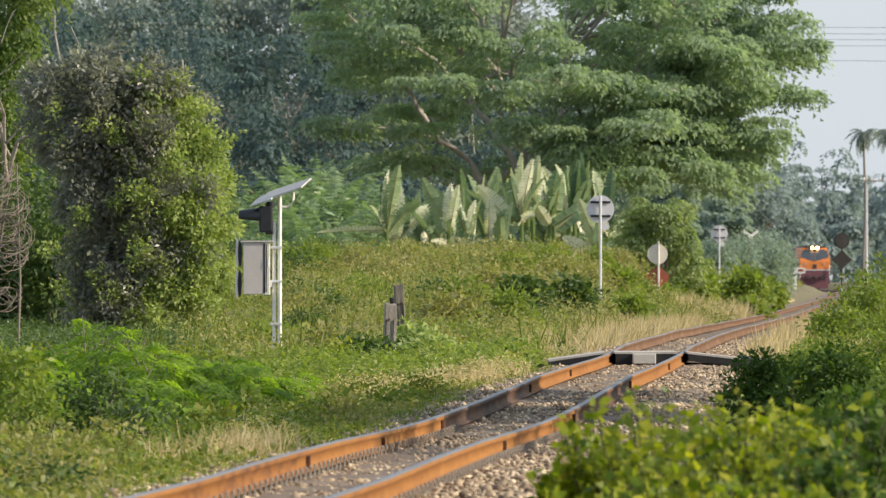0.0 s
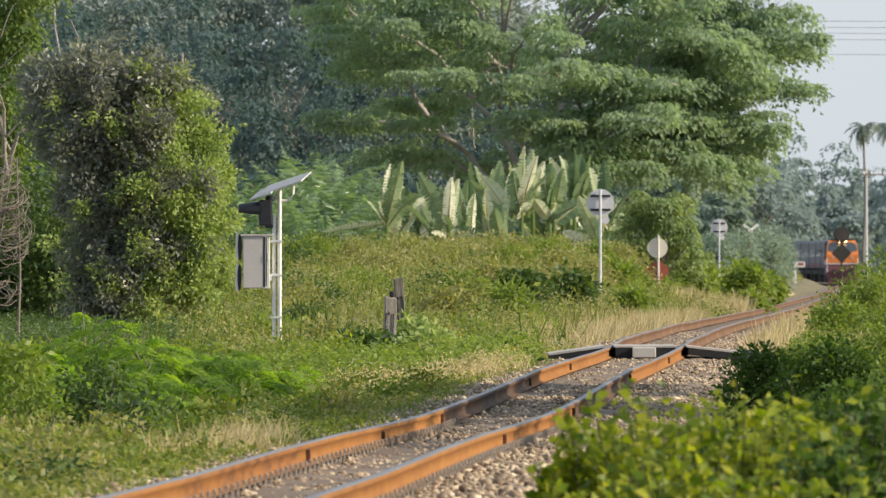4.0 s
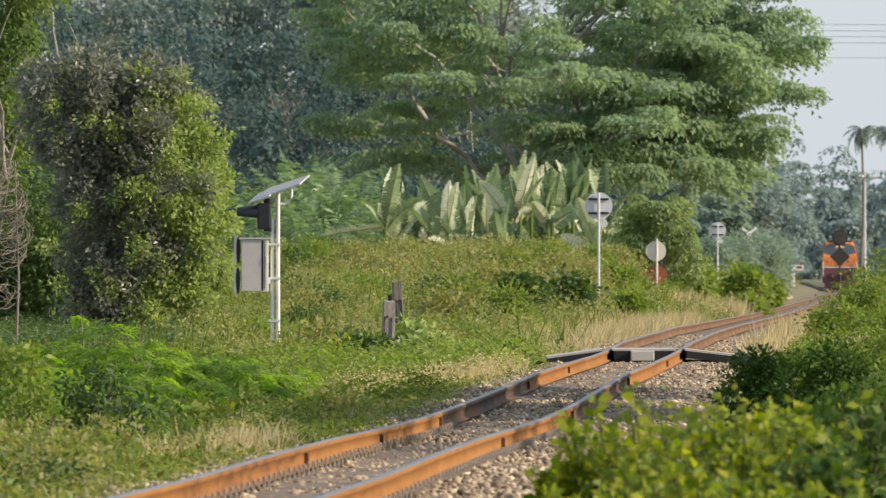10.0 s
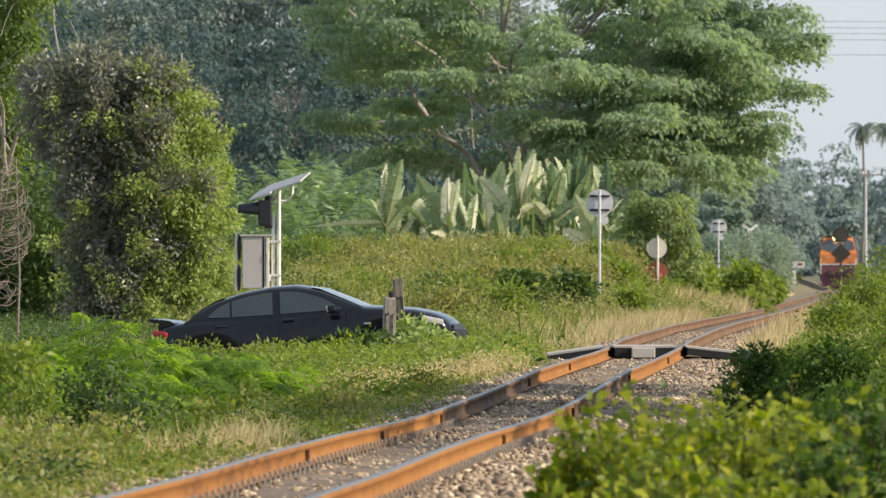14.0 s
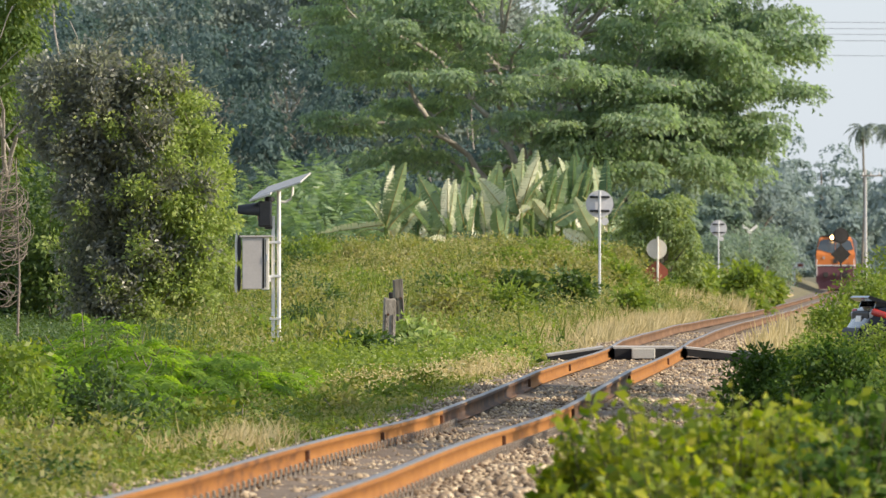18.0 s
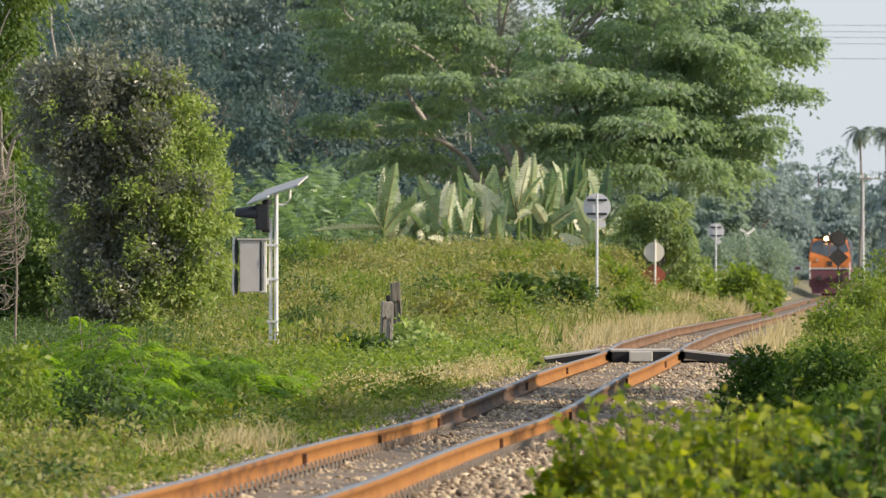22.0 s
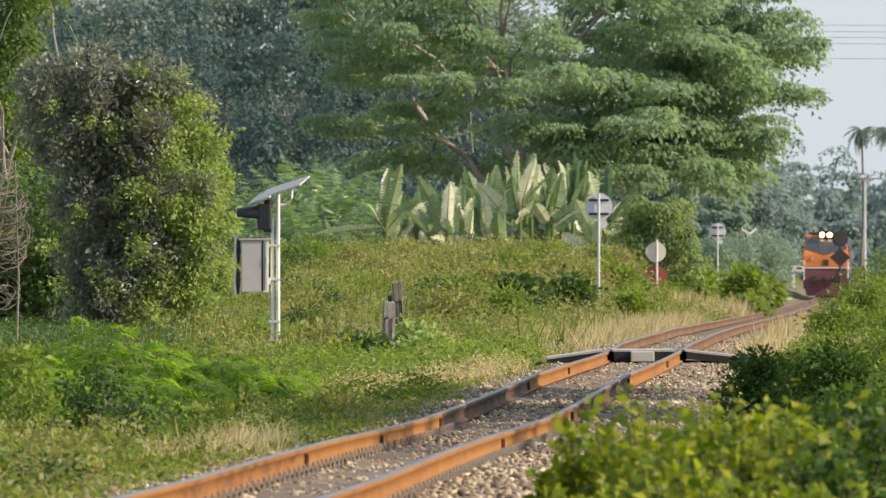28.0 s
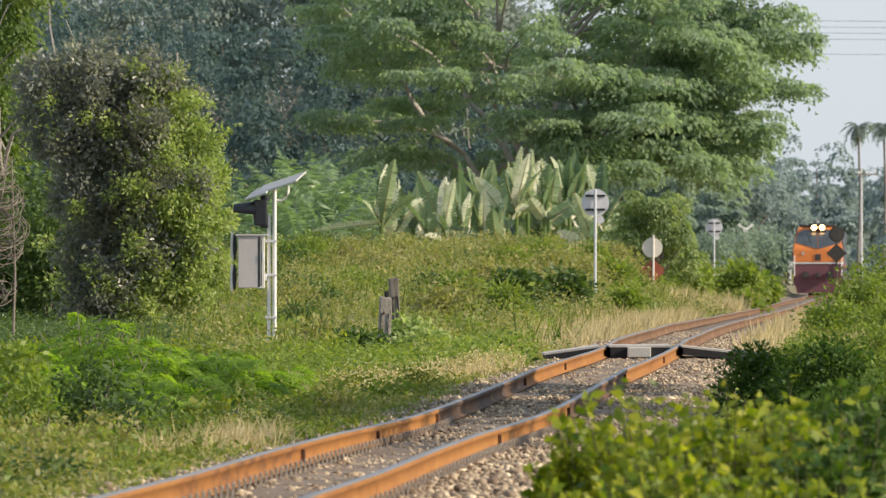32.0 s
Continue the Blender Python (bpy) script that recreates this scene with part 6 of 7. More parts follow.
# ---- the black saloon car ----
def build_car():
    """Nose towards +x; z 0 is the road. 4.57 m long, 1.76 m wide, 1.49 m high."""
    car = thing("saloon_car", (0, 0, 0), "black four-door saloon with silver alloy wheels and a rear spoiler", "car")
    HW, XF, XR, RW = 0.88, 1.31, -1.325, 0.325
    xs = np.unique(np.concatenate([np.linspace(-2.28, 2.285, 56), np.linspace(XF - 0.42, XF + 0.42, 22), np.linspace(XR - 0.42, XR + 0.42, 22)]))

    def low(x):
        z = 0.20 + 0.06 * smooth(abs(x), 1.9, 2.28)
        for c in (XF, XR):
            d = abs(x - c)
            if d < 0.40:
                z = max(z, 0.26 + math.sqrt(max(0.0, 0.385 ** 2 - d * d)) if d < 0.385 else z)
        return z

    def deck(x):  # top of the lower body: boot, belt line, bonnet
        return float(np.interp(x, [-2.28, -2.21, -2.15, -2.05, -1.5, -0.8, 0.6, 0.95, 1.3, 1.7, 2.0, 2.18, 2.26, 2.285], [0.58, 0.65, 0.90, 0.965, 1.0, 0.985, 0.94, 0.965, 0.925, 0.85, 0.76, 0.66, 0.55, 0.45]))

    def half(x):
        return HW * float(np.interp(x, [-2.28, -2.2, -2.0, -1.5, 1.4, 1.8, 2.1, 2.22, 2.285], [0.74, 0.86, 0.93, 0.99, 0.99, 0.95, 0.84, 0.72, 0.58]))

    g = Geo()
    rows = []
    for x in xs:
        lo, hi, w = float(low(x)), deck(x), half(x)
        lo = min(lo, hi - 0.05)
        a = []
        for t, k in ((0, 0.955), (0.08, 0.975), (0.35, 0.995), (0.62, 1.0), (0.80, 0.985), (0.93, 0.955), (1.0, 0.90)):
            a.append((w * k, lo + (hi - lo) * t))
        a += [(w * 0.6, hi + 0.028), (w * 0.25, hi + 0.04), (0, hi + 0.042)]
        prof = [(-y, z) for y, z in a] + [(y, z) for y, z in a[::-1][1:]]
        rows.append([(x, y, z) for y, z in prof])
    k = len(rows[0])
    g.add([p for r in rows for p in r], [(i * k + j, i * k + j + 1, (i + 1) * k + j + 1, (i + 1) * k + j) for i in range(len(rows) - 1) for j in range(k - 1)])
    me = g.mesh("body", True)
    part("body", me, M["car_paint"], car, "black gloss-painted body")
    # ends closed
    for x, nm in ((xs[0], "rear_bumper"), (xs[-1], "front_bumper")):
        s = -1 if x < 0 else 1
        bm = box(0.16, 1.36, 0.34 if s < 0 else 0.26, pose(x - s * 0.05, 0, 0.48 if s < 0 else 0.40), 0.06)
        part(nm, bm, M["bumper"], car, "satin black bumper")
    part("rear_panel", box(0.10, 1.30, 0.30, pose(-2.12, 0, 0.76, 0, -6, 0), 0.04), M["bumper"], car)
    part("underbody", box(4.1, 1.5, 0.22, pose(0, 0, 0.30), 0.05), M["black"], car, "dark underbody")
    # cabin: roof and pillars as one shell, glass set in
    top = lambda x: float(np.interp(x, [-1.68, -1.45, -1.2, -0.8, -0.35, 0.0, 0.35, 0.7, 1.02], [1.0, 1.15, 1.27, 1.365, 1.405, 1.39, 1.30, 1.12, 0.95]))
    cx = np.linspace(-1.68, 1.02, 40)
    rows = []
    for x in cx:
        t, d = top(x), deck(x) - 0.02
        rise = max(t - d, 0.005)
        wb, wt = half(x) * 0.925, half(x) * (0.925 - 0.235 * min(1, rise / 0.5))
        rows.append([(x, -wb, d), (x, -(wb + (wt - wb) * 0.86), d + rise * 0.86), (x, -wt * 0.92, d + rise * 0.965), (x, -wt * 0.5, t + 0.012), (x, 0, t + 0.018),
                     (x, wt * 0.5, t + 0.012), (x, wt * 0.92, d + rise * 0.965), (x, wb + (wt - wb) * 0.86, d + rise * 0.86), (x, wb, d)])
    g = Geo()
    k = 9
    g.add([p for r in rows for p in r], [(i * k + j, i * k + j + 1, (i + 1) * k + j + 1, (i + 1) * k + j) for i in range(len(rows) - 1) for j in range(k - 1)])
    part("cabin", g.mesh("cabin", True), M["car_paint"], car, "black roof and pillars")

    def side_glass(name, x0, x1, low_line, top_line, s):
        """A pane that follows the cabin's side between two lines given as (x, z) pairs."""
        bm = bmesh.new()
        rows = []
        for i in range(15):
            x = x0 + (x1 - x0) * i / 14
            t, d = top(x), deck(x) - 0.02
            rise = max(t - d, 0.02)
            wb, wt = half(x) * 0.925, half(x) * (0.925 - 0.235 * min(1, rise / 0.5))
            za, zb = np.interp(x, *zip(*low_line)), np.interp(x, *zip(*top_line))
            col = []
            for j in range(5):
                z = za + (zb - za) * j / 4
                f = min(max((z - d) / rise, 0), 0.86)
                col.append(bm.verts.new((x, s * (wb + (wt - wb) * f + 0.012), z)))
            rows.append(col)
        for i in range(14):
            for j in range(4):
                q = (rows[i][j], rows[i + 1][j], rows[i + 1][j + 1], rows[i][j + 1])
                bm.faces.new(q if s < 0 else q[::-1])
        return part(name, bm, M["car_glass"], car, "tinted side window")

    for s in (-1, 1):
        side_glass("front_window", -0.23, 0.68, [(-0.22, 0.995), (0.62, 0.975)], [(-0.22, 1.325), (0.0, 1.305), (0.2, 1.25), (0.4, 1.17), (0.68, 0.99)], s)
        side_glass("rear_window", -0.95, -0.34, [(-0.95, 1.02), (-0.34, 0.998)], [(-0.95, 1.255), (-0.75, 1.295), (-0.5, 1.322), (-0.34, 1.328)], s)
        side_glass("quarter_window", -1.30, -0.98, [(-1.30, 1.045), (-0.98, 1.022)], [(-1.30, 1.075), (-1.16, 1.175), (-0.98, 1.25)], s)
        for x in (0.0, -1.0):
            part("door_handle", box(0.17, 0.035, 0.035, pose(x - 0.12, s * 0.868, 0.90), 0.012), M["black"], car)
        for x in (0.72, -0.27):
            part("door_gap", box(0.008, 0.006, 0.62, pose(x, s * 0.876, 0.62, 0, 4, 0)), M["black"], car)
        part("sill", box(2.0, 0.06, 0.10, pose(0.0, s * 0.835, 0.215), 0.02), M["car_paint"], car)
        part("sill_trim", box(1.9, 0.01, 0.014, pose(0.0, s * 0.869, 0.262), 0.003), M["black"], car, "thin dark sill trim")
        mir = part("mirror", box(0.13, 0.20, 0.13, pose(0.56, s * 0.94, 0.99, 0, -8, 0), 0.04), M["car_paint"], car)
        part("mirror_glass", box(0.02, 0.15, 0.09, pose(0.495, s * 0.95, 0.995, 0, -8, 0), 0.005), M["galv"], mir)
        part("headlight", box(0.34, 0.20, 0.10, pose(1.965, s * 0.675, 0.675, 0, 17, -s * 24), 0.03), M["clear_lamp"], car, "clear headlight")
        lamp = part("tail_light", box(0.24, 0.18, 0.10, pose(-2.03, s * 0.735, 0.875, 0, 12, s * 16), 0.035), M["red_lamp"], car, "red tail light")
        part("clear_segment", box(0.10, 0.12, 0.10, pose(-2.12, s * 0.69, 0.85, 0, -10, s * 16), 0.025), M["clear_lamp"], lamp)
        part("side_badge", box(0.11, 0.012, 0.028, pose(1.05, s * 0.872, 0.73, 0, 4, 0), 0.004), M["clear_lamp"], car)
        for x in (XF, XR):
            part("wheel_well", slab([(0.372 * math.cos(k * math.pi / 16), 0.372 * math.sin(k * math.pi / 16)) for k in range(17)], 0.28, pose(x, s * 0.69 - 0.14, 0.335)), M["black"], car, "black wheel arch lining")
    # screens
    for name, x0, x1, inset in (("windscreen", 0.22, 0.96, 0.9), ("rear_screen", -1.60, -1.08, 0.9)):
        bm = bmesh.new()
        rows = []
        for i in range(7):
            x = x0 + (x1 - x0) * i / 6
            t, d = top(x), deck(x) - 0.02
            rise = t - d
            wt = half(x) * (0.925 - 0.235 * min(1, rise / 0.5))
            rows.append([bm.verts.new((x, wt * 0.86 * q, t + 0.026 - 0.012 * abs(q))) for q in (-1, -0.5, 0, 0.5, 1)])
        for i in range(6):
            for j in range(4):
                bm.faces.new((rows[i][j], rows[i + 1][j], rows[i + 1][j + 1], rows[i][j + 1]))
        part(name, bm, M["screen_glass"], car)
    part("grille", box(0.05, 1.0, 0.20, pose(2.255, 0, 0.50), 0.03), M["black"], car)
    part("plate", box(0.02, 0.46, 0.12, pose(2.30, 0, 0.36), 0.004), M["clear_lamp"], car, "pale blank plate")
    part("plate", box(0.02, 0.40, 0.10, pose(-2.19, 0, 0.78), 0.004), M["clear_lamp"], car, "pale blank plate")
    # rear spoiler
    sp = part("spoiler", slab([(-2.22, 1.135), (-2.18, 1.165), (-1.90, 1.105), (-1.84, 1.065), (-2.14, 1.09)], 1.38, pose(0, -0.69, 0)), M["car_paint"], car, "tall black rear spoiler")
    for s in (-1, 1):
        part("spoiler_stay", slab([(-2.10, 0.94), (-2.06, 1.11), (-1.88, 1.09), (-1.78, 0.97)], 0.05, pose(0, s * 0.60 - 0.025, 0)), M["car_paint"], sp)
    part("exhaust", rod(0.045, 0.2, pose(-2.22, -0.45, 0.26, 0, 90, 0), 14), M["under"], car)
    # the body stands a little higher on its wheels; the spoiler sits low on the boot
    for ob in car.children:
        if not ob.name.startswith(("wheel_well", "spoiler")):
            ob.matrix_basis = Matrix.Translation((0, 0, 0.04)) @ ob.matrix_basis
    # wheels
    wheels = []
    tyre = bmesh.new()
    prof = [(0.25, -0.10), (0.30, -0.105), (0.318, -0.085), (0.325, -0.04), (0.325, 0.04), (0.318, 0.085), (0.30, 0.105), (0.25, 0.10)]
    n = 40
    ring = [[tyre.verts.new((r * math.cos(k * math.tau / n), y, r * math.sin(k * math.tau / n))) for r, y in prof] for k in range(n)]
    for k in range(n):
        for j in range(len(prof)):
            tyre.faces.new((ring[k][j], ring[k][(j + 1) % len(prof)], ring[(k + 1) % n][(j + 1) % len(prof)], ring[(k + 1) % n][j]))
    tyre_me = bpy.data.meshes.new("tyre")
    tyre.to_mesh(tyre_me)
    tyre_me.materials.append(M["tyre"])
    rim = bmesh.new()
    ro = [[rim.verts.new((r * math.cos(k * math.tau / n), y, r * math.sin(k * math.tau / n))) for r, y in ((0.254, -0.098), (0.254, -0.078), (0.23, -0.072), (0.23, 0.05), (0.25, 0.06))] for k in range(n)]
    for k in range(n):
        for j in range(4):
            rim.faces.new((ro[k][j], ro[(k + 1) % n][j], ro[(k + 1) % n][j + 1], ro[k][j + 1]))
    for k in range(10):
        a = k * 36
        m = pose(0, 0, 0, 0, a, 0)
        sp_ = slab([(-0.014, 0.045), (-0.022, 0.238), (0.022, 0.238), (0.014, 0.045)], 0.03, m @ Matrix.Translation((0, -0.085, 0)), rim)
    rod(0.055, 0.05, pose(0, -0.075, 0, 90, 0, 0), 20, rim, bevel=0.008)
    rim_me = bpy.data.meshes.new("rim")
    bmesh.ops.recalc_face_normals(rim, faces=rim.faces)
    rim.to_mesh(rim_me)
    rim_me.materials.append(M["alloy"])
    back = rod(0.20, 0.04, pose(0, 0.03, 0, 90, 0, 0), 28)
    back_me = bpy.data.meshes.new("brake_disc")
    back.to_mesh(back_me)
    back_me.materials.append(M["black"])
    for x in (XF, XR):
        for s in (-1, 1):
            w = new("wheel", None)
            w.parent = car
            w.matrix_basis = pose(x, s * 0.775, 0.325, 0, 0, 0 if s < 0 else 180)
            part("tyre", tyre_me, None, w)
            part("rim", rim_me, None, w, "ten-spoke silver alloy rim")
            part("brake_disc", back_me, None, w)
            wheels.append((w, x, s))
    return car, wheels


car, wheels = build_car()


# ---- the train ----
def build_loco():
    """Nose towards -y; z 0 is the rail top."""
    lo = thing("locomotive", (0, 0, 0), "orange and maroon diesel locomotive with lit headlights", "locomotive")
    W = 1.42

    def hull(prof, w, name, mat, label=""):
        bm = bmesh.new()
        slab([(y, z) for y, z in prof], w * 2, None, bm)
        bmesh.ops.transform(bm, matrix=Matrix.Translation((w, 0, 0)) @ Matrix.Rotation(radians(90), 4, "Z"), verts=bm.verts)
        bmesh.ops.bevel(bm, geom=[e for e in bm.edges], offset=0.05, segments=2, affect="EDGES")
        return part(name, bm, mat, lo, label)

    def lean(ob):
        """Narrows a part towards the roof."""
        for v in ob.data.vertices:
            v.co.x *= 1 - 0.25 * float(smooth(v.co.z, 2.8, 3.75))
        return ob

    lean(hull([(0.0, 1.52), (0.0, 2.30), (0.5, 3.40), (0.9, 3.58), (17.0, 3.58), (17.0, 1.52)], W, "upper_body", M["orange"], "orange upper body"))
    part("roof", box(W * 2 - 0.8, 16.2, 0.12, pose(0, 8.85, 3.62), 0.04), M["under"], lo, "dark sooty roof")
    hull([(0.02, 0.20), (0.02, 1.46), (17.0, 1.46), (17.0, 0.50), (3.0, 0.50), (2.4, 0.20)], W - 0.02, "lower_body", M["maroon"], "maroon lower body")
    part("stripe", box(W * 2 + 0.03, 17.0, 0.085, pose(0, 8.48, 1.49), 0.01), M["loco_white"], lo, "white waist stripe")
    # windscreens: two panes dipping to the middle
    for s in (-1, 1):
        bm = bmesh.new()
        pts = [(0.025, 2.30), (1.30, 2.66), (1.28, 3.22), (1.0, 3.38), (0.025, 3.40)]
        vs = [bm.verts.new((s * x, (z - 2.30) / 1.10 * 0.5 - 0.035, z)) for x, z in pts]
        bm.faces.new(vs if s > 0 else vs[::-1])
        ex = bmesh.ops.extrude_face_region(bm, geom=bm.faces[:])
        bmesh.ops.translate(bm, vec=(0, 0.03, 0), verts=[v for v in ex["geom"] if isinstance(v, bmesh.types.BMVert)])
        ws = lean(part("windscreen", bm, M["screen_glass"], lo, "dark cab windscreen"))
        part("wiper", box(0.02, 0.02, 0.55, pose(s * 0.5, 0.10, 2.85, -24, s * 20, 0)), M["black"], ws)
        hl = part("headlamp", rod(0.155, 0.12, pose(s * 0.23, 0.18, 3.52, 90, 0, 0), 18), M["headlamp"], lo, "lit headlamp")
        part("marker_lamp", rod(0.09, 0.06, pose(s * 0.85, -0.03, 2.05, 90, 0, 0), 12), M["clear_lamp"], lo)
        part("buffer", rod(0.2, 0.5, pose(s * 0.7, -0.15, 0.82, 90, 0, 0), 16, bevel=0.03), M["under"], lo)
        part("handrail", rod(0.03, 1.2, pose(s * 1.35, -0.10, 1.35), 8), M["loco_white"], lo, "white handrail")
        part("side_window", box(0.03, 0.8, 0.5, pose(s * 1.415, 1.4, 2.62), 0.01), M["screen_glass"], lo)
        for k in range(5):
            part("side_grille", box(0.03, 1.5, 0.7, pose(s * 1.425, 4.5 + k * 2.2, 2.2), 0.01), M["under"], lo)
    part("lamp_hood", box(0.86, 0.5, 0.40, pose(0, 0.46, 3.56), 0.06), M["black"], lo, "black headlamp hood")
    part("horn", rod(0.07, 0.4, pose(0.0, 0.5, 3.86, 90, 0, 0), 10), M["galv"], lo)
    part("nose_hatch", box(0.34, 0.04, 0.36, pose(0.0, -0.02, 1.82), 0.02), M["under"], lo, "dark nose hatch")
    part("plough", slab([(-1.2, 0.12), (1.2, 0.12), (1.28, 0.6), (-1.28, 0.6)], 0.2, pose(0, -0.05, 0)), M["maroon"], lo)
    part("coupler", box(0.22, 0.5, 0.25, pose(0, -0.22, 0.80), 0.03), M["under"], lo)
    for y in (3.4, 13.6):
        bog = part("bogie", box(2.1, 3.6, 0.55, pose(0, y, 0.55), 0.05), M["under"], lo)
        for dy in (-1.3, 0, 1.3):
            part("axle_wheels", rod(0.45, 1.15, pose(0, y + dy, 0.45, 0, 90, 0), 20), M["dark_rust"], bog)
    for s in (-1, 1):
        for k in range(4):
            part("roof_fan", rod(0.6, 0.12, pose(s * 0.0, 8.0 + 2.0 * k, 3.68), 16), M["under"], lo) if s > 0 else None
    # the body rides high over the bogies
    for ob in lo.children:
        if not ob.name.startswith(("bogie", "plough")):
            ob.matrix_basis = Matrix.Translation((0, 0, 0.35)) @ ob.matrix_basis
    return lo


def build_coach():
    co = thing("coach", (0, 0, 0), "dark blue-grey passenger coach behind the locomotive", "coach", "coaches of the train")
    bm = box(2.7, 19.4, 2.6, pose(0, 9.7, 2.25), 0.22)
    body = part("body", bm, M["coach"], co, "dark blue-grey coach body")
    part("stripe", box(2.73, 19.0, 0.35, pose(0, 9.7, 1.35), 0.01), M["maroon"], co, "dull red waist stripe")
    for s in (-1, 1):
        for k in range(9):
            part("window", box(0.03, 1.2, 0.7, pose(s * 1.355, 2.0 + k * 1.95, 2.45), 0.01), M["screen_glass"], body)
    part("end_door", box(0.8, 0.04, 1.9, pose(0, -0.01, 2.0), 0.01), M["under"], co)
    part("underframe", box(2.2, 18.0, 0.4, pose(0, 9.7, 0.75), 0.04), M["under"], co)
    for ob in co.children:
        ob.matrix_basis = Matrix.Translation((0, 0, 0.35))
    for y in (3.0, 16.4):
        part("bogie", box(2.0, 2.6, 0.85, pose(0, y, 0.6), 0.05), M["under"], co)
    return co


loco = build_loco()
coach = build_coach()
coaches = [coach] + [copy_thing(coach, Matrix()) for k in range(7)]


# ---- ballast, sleepers and clips ----
def build_ballast():
    bm = bmesh.new()
    bmesh.ops.create_icosphere(bm, subdivisions=1, radius=1.0)
    full = np.array([v.co[:] for v in bm.verts]), np.array([[v.index for v in f.verts] for f in bm.faces])
    bm.free()
    small = np.array([(1, 0, 0), (-1, 0, 0), (0, 1, 0), (0, -1, 0), (0, 0, 1), (0, 0, -1)], float), np.array([(0, 2, 4), (2, 1, 4), (1, 3, 4), (3, 0, 4), (2, 0, 5), (1, 2, 5), (3, 1, 5), (0, 3, 5)])
    g = Geo()
    for n, y0, y1, power, (base, tri) in ((9000, 112, 160, 1.05, full), (30000, 160, 450, 1.3, small)):
        y = y0 + (y1 - y0) * rng.uniform(0, 1, n) ** power
        u = rng.uniform(-1.42, 1.75, n)
        dirt = (y < 152) & (np.abs(u) < 0.4) & (rng.uniform(size=n) < 0.5)
        keep = ~dirt & (np.abs(np.abs(u) - 0.535) > 0.075) & ~((y > 329.6) & (y < 335.6) & (np.abs(u) < 1.45))
        u, y = u[keep], y[keep]
        n = len(u)
        x = u + track_x(y)
        size = (0.009 + 0.024 * rng.uniform(0, 1, n) ** 1.7) * np.where(rng.uniform(size=n) < 0.04, 1.6, 1)
        low = np.where(np.abs(u) < 0.45, 0.015, 0.0) * np.clip(np.sin(y * 0.05) + 0.5, 0, 1)
        z = ground_z(x, y) + size * 0.35 - low
        a = rng.uniform(0, math.tau, n)
        jit = 1 + rng.normal(0, 0.27, (n, len(base), 1))
        sq = np.stack([rng.uniform(0.75, 1.25, n), rng.uniform(0.75, 1.25, n), rng.uniform(0.5, 0.9, n)], 1)[:, None, :]
        v = base[None] * jit * sq * size[:, None, None]
        c, s = np.cos(a)[:, None], np.sin(a)[:, None]
        v = np.stack([v[..., 0] * c - v[..., 1] * s, v[..., 0] * s + v[..., 1] * c, v[..., 2]], -1)
        v = v + np.stack([x, y, z], 1)[:, None, :]
        f = tri[None] + (np.arange(n) * len(base))[:, None, None]
        g.add(v.reshape(-1, 3), f.reshape(-1, 3))
    m, nd, l, b = shader("ballast_stones")
    geo = nd.new("ShaderNodeNewGeometry")
    tex = nd.new("ShaderNodeTexNoise")
    tex.inputs["Scale"].default_value = 60
    r = ramp(nd, [(0.05, (0.0867, 0.0574, 0.0361)), (0.35, (0.255, 0.184, 0.116)), (0.7, (0.398, 0.302, 0.194)), (1.0, (0.734, 0.599, 0.408))])
    add = nd.new("ShaderNodeMath")
    add.operation, add.inputs[1].default_value = "MULTIPLY_ADD", 0.8
    half = nd.new("ShaderNodeMath")
    half.operation, half.inputs[1].default_value = "MULTIPLY", 0.25
    co = nd.new("ShaderNodeTexCoord")
    l.new(co.outputs["Object"], tex.inputs["Vector"])
    l.new(geo.outputs["Random Per Island"], add.inputs[0])
    l.new(tex.outputs[0], half.inputs[0])
    l.new(half.outputs[0], add.inputs[2])
    l.new(add.outputs[0], r.inputs[0])
    l.new(r.outputs[0], b.inputs["Base Color"])
    b.inputs["Roughness"].default_value = 0.9
    stuff("ballast", g, m, "pale broken stone ballast round the rails", "ballast")


build_ballast()


def build_sleepers():
    bm = box(2.0, 0.22, 0.16, None, 0.012)
    sl = bpy.data.meshes.new("sleeper")
    bm.to_mesh(sl)
    bm.free()
    sl.materials.append(M["soil"])
    bm = bmesh.new()
    for s in (-1, 1):
        box(0.016, 0.10, 0.11, pose(s * 0.080, 0, 0.015), 0.003, bm)
        rod(0.010, 0.11, pose(s * 0.086, 0, 0.045, 75, 0, 0), 8, bm)
    cl = bpy.data.meshes.new("rail_clip")
    bm.to_mesh(cl)
    bm.free()
    cl.materials.append(M["timber"])
    for i in range(148):
        y = 118.0 + i * 0.62
        x, z = float(track_x(y)), float(rail_z(y))
        s = part("sleeper", sl, None, track, m=pose(x, y, z - 0.288))
        for k in (-1, 1) if i % 2 else ():
            part("rail_clip", cl, None, s, m=pose(k * 0.535, 0, 0.125))
    g = Geo()
    v = [(sx * 1.0, sy * 0.11, sz * 0.08) for sx in (-1, 1) for sy in (-1, 1) for sz in (-1, 1)]
    f = [(0, 1, 3, 2), (4, 6, 7, 5), (0, 4, 5, 1), (2, 3, 7, 6), (0, 2, 6, 4), (1, 5, 7, 3)]
    for i in range(148, 1300):
        y = 118.0 + i * 0.62
        x, z = float(track_x(y)), float(rail_z(y)) - 0.268
        g.add([(a + x, b + y, c + z) for a, b, c in v], f)
    stuff("far_sleepers", g, M["soil"], "dirt-covered sleepers sunk in the ballast", "sleepers")


build_sleepers()


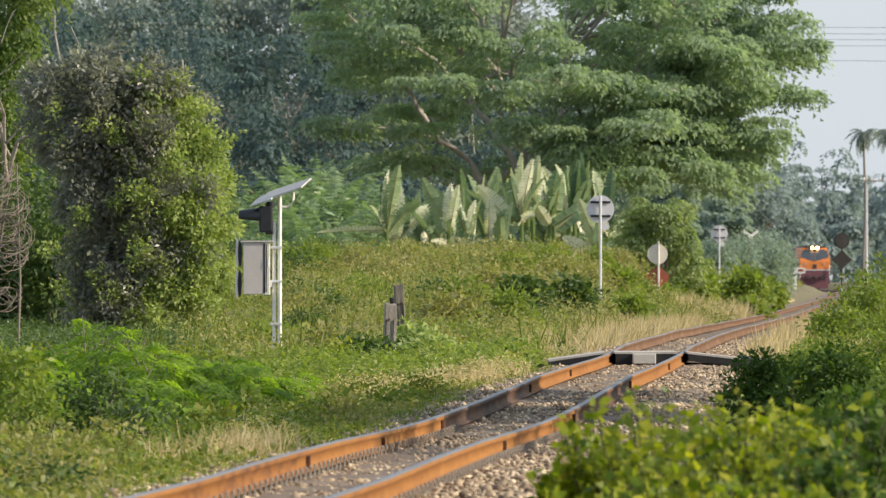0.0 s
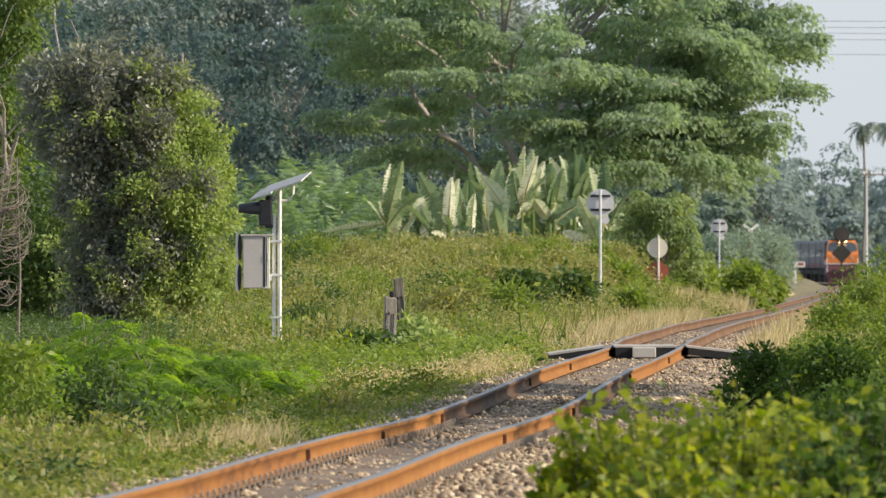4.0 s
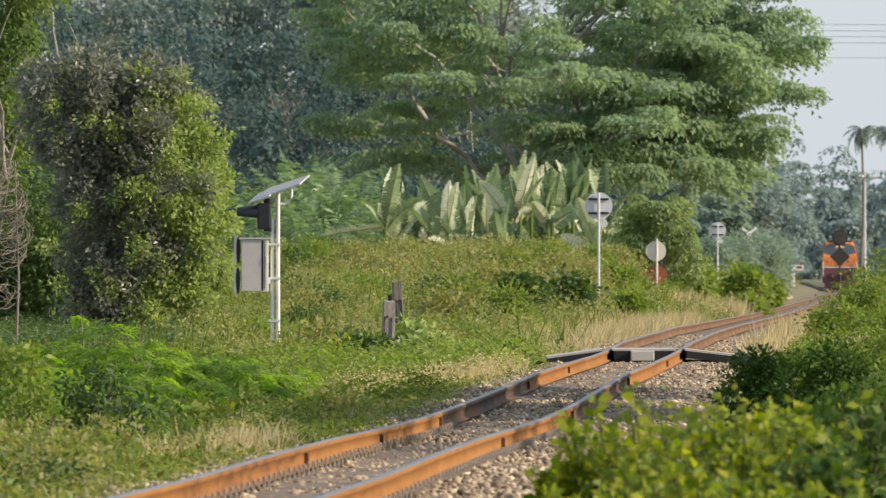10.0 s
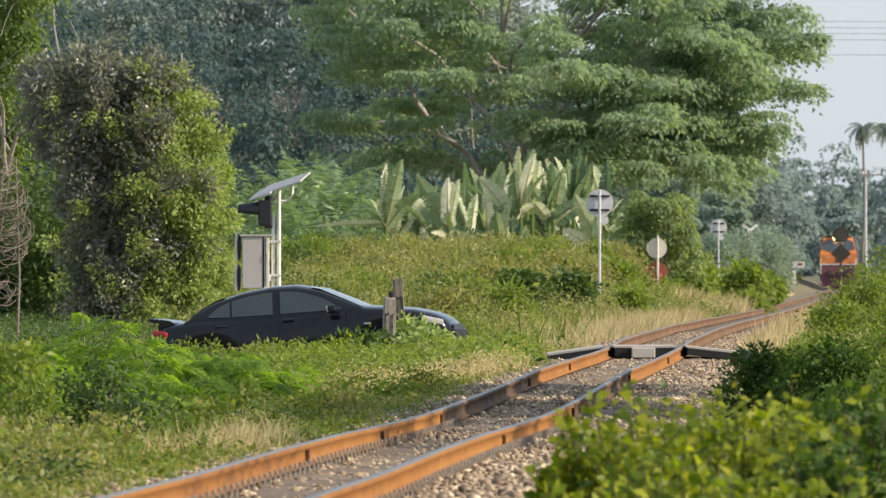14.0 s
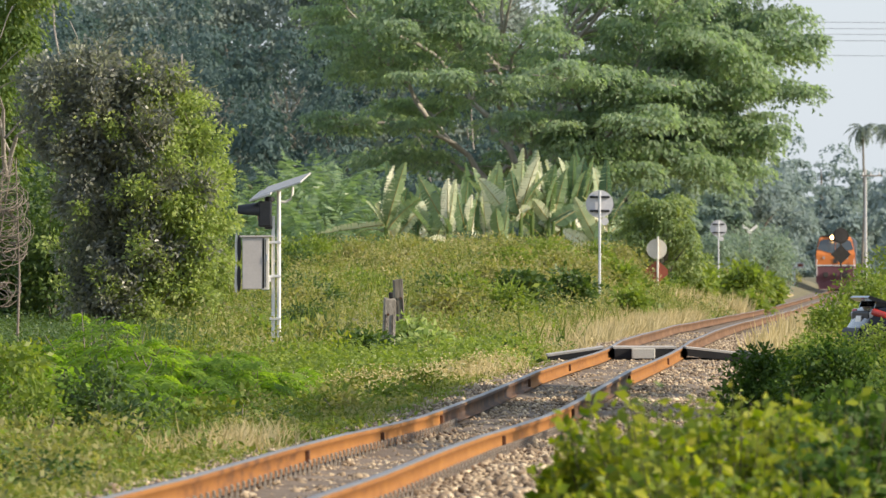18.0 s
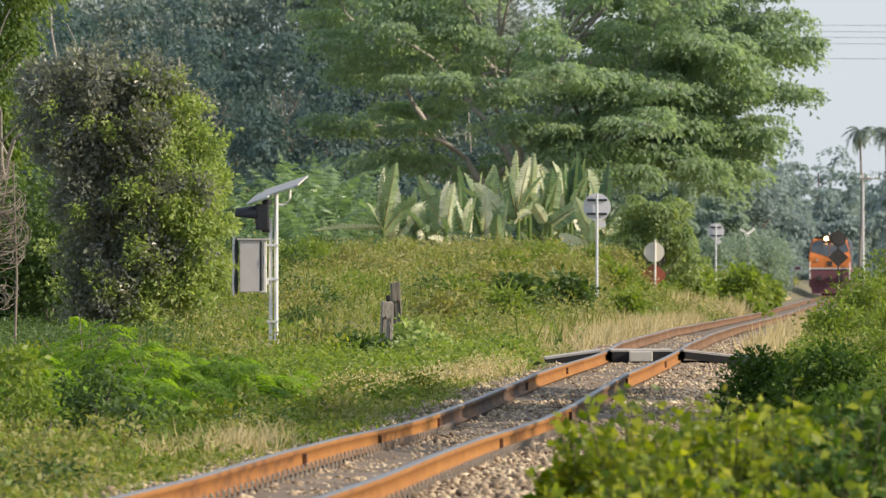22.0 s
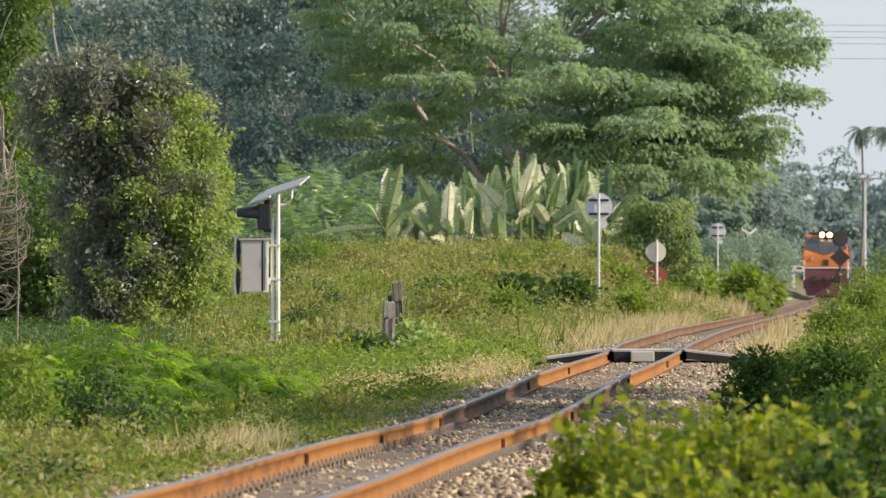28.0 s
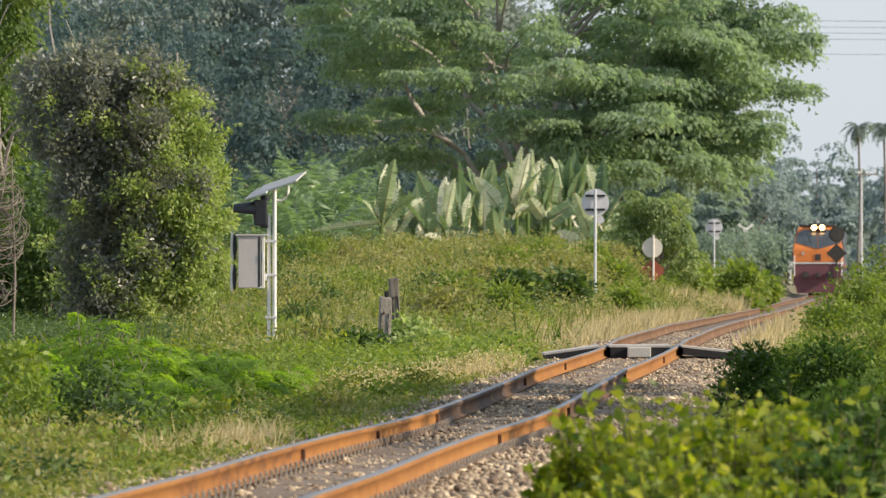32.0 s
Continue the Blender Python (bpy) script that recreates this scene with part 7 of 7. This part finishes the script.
# ---- movement ----
def train_pose(y):
    """Where a vehicle stands when its front is at that distance along the line."""
    x0, x1 = float(track_x(y)), float(track_x(y + 14))
    z0, z1 = float(rail_z(y)), float(rail_z(y + 14))
    return pose(x0, y, z0, math.degrees(math.atan2(z1 - z0, 14)), 0, -math.degrees(math.atan2(x1 - x0, 14)))


def lane_y(x):
    """The driver's line, crossing the road a little from one edge to the other."""
    return float(road_y(x)) + 0.06 * min(max(x - 2.5, -6.0), 6.0)


def car_pose(x):
    xf, xr = x + 1.31, x - 1.325
    zf, zr = float(road_z(xf)) - 0.005, float(road_z(xr)) - 0.005
    yf, yr = lane_y(xf), lane_y(xr)
    m = (zf + zr) / 2
    return pose(x, (yf + yr) / 2, m, 0, -math.degrees(math.atan2(zf - zr, 2.635)), math.degrees(math.atan2(yf - yr, 2.635)))


def motions():
    steps = [i * 2.0 for i in range(17)]
    walk(loco, [(t, train_pose(2090 - 25.0 * t)) for t in steps])
    for k, c in enumerate(coaches):
        walk(c, [(t, train_pose(2090 - 25.0 * t + 18.0 + 20.2 * k)) for t in steps])
    spots = [(0, -38.0), (4, -26.5), (8, -16.2), (11, -9.8), (12, -7.4), (12.5, -6.02), (13, -4.63), (13.5, -3.3), (14, -1.95), (14.5, -0.78), (15.5, 1.2), (16.5, 3.43), (17, 4.80), (17.5, 6.35), (17.8, 7.42), (18, 8.2), (18.5, 10.2), (20, 16.4), (24, 34.0), (28, 52.0), (32, 70.0)]
    walk(car, [(t, car_pose(x)) for t, x in spots])
    # wheels turn with the way gone
    rows = []
    for (t0, x0), (t1, x1) in zip(spots, spots[1:]):
        n = max(1, math.ceil(abs(x1 - x0) / 0.42))
        rows += [(t0 + (t1 - t0) * i / n, x0 + (x1 - x0) * i / n) for i in range(n)]
    rows.append(spots[-1])
    for w, x, s in wheels:
        base = pose(x, s * 0.775, 0.325, 0, 0, 0 if s < 0 else 180)
        walk(w, [(t, base @ Matrix.Rotation(s * -(d + 38) / 0.325, 4, "Y")) for t, d in rows])
    # banana leaves stir in the wind
    for lf, m, ph in BANANA_LEAVES:
        walk(lf, [(t, m @ pose(0, 0, 0, 2.5 * math.sin(t * 1.15 + ph), 3.5 * math.sin(t * 0.83 + 2 * ph), 0)) for t in range(0, 33, 2)])

    # the hedge leans to and fro a little
    for k, ob in enumerate(SWAYING):
        m = ob.matrix_basis.copy()
        walk(ob, [(t, m @ pose(0, 0, 0, 0.5 * math.sin(t * 0.9 + k), 1.1 * math.sin(t * 1.3 + 0.7 * k), 0)) for t in range(0, 33, 1)])


motions()
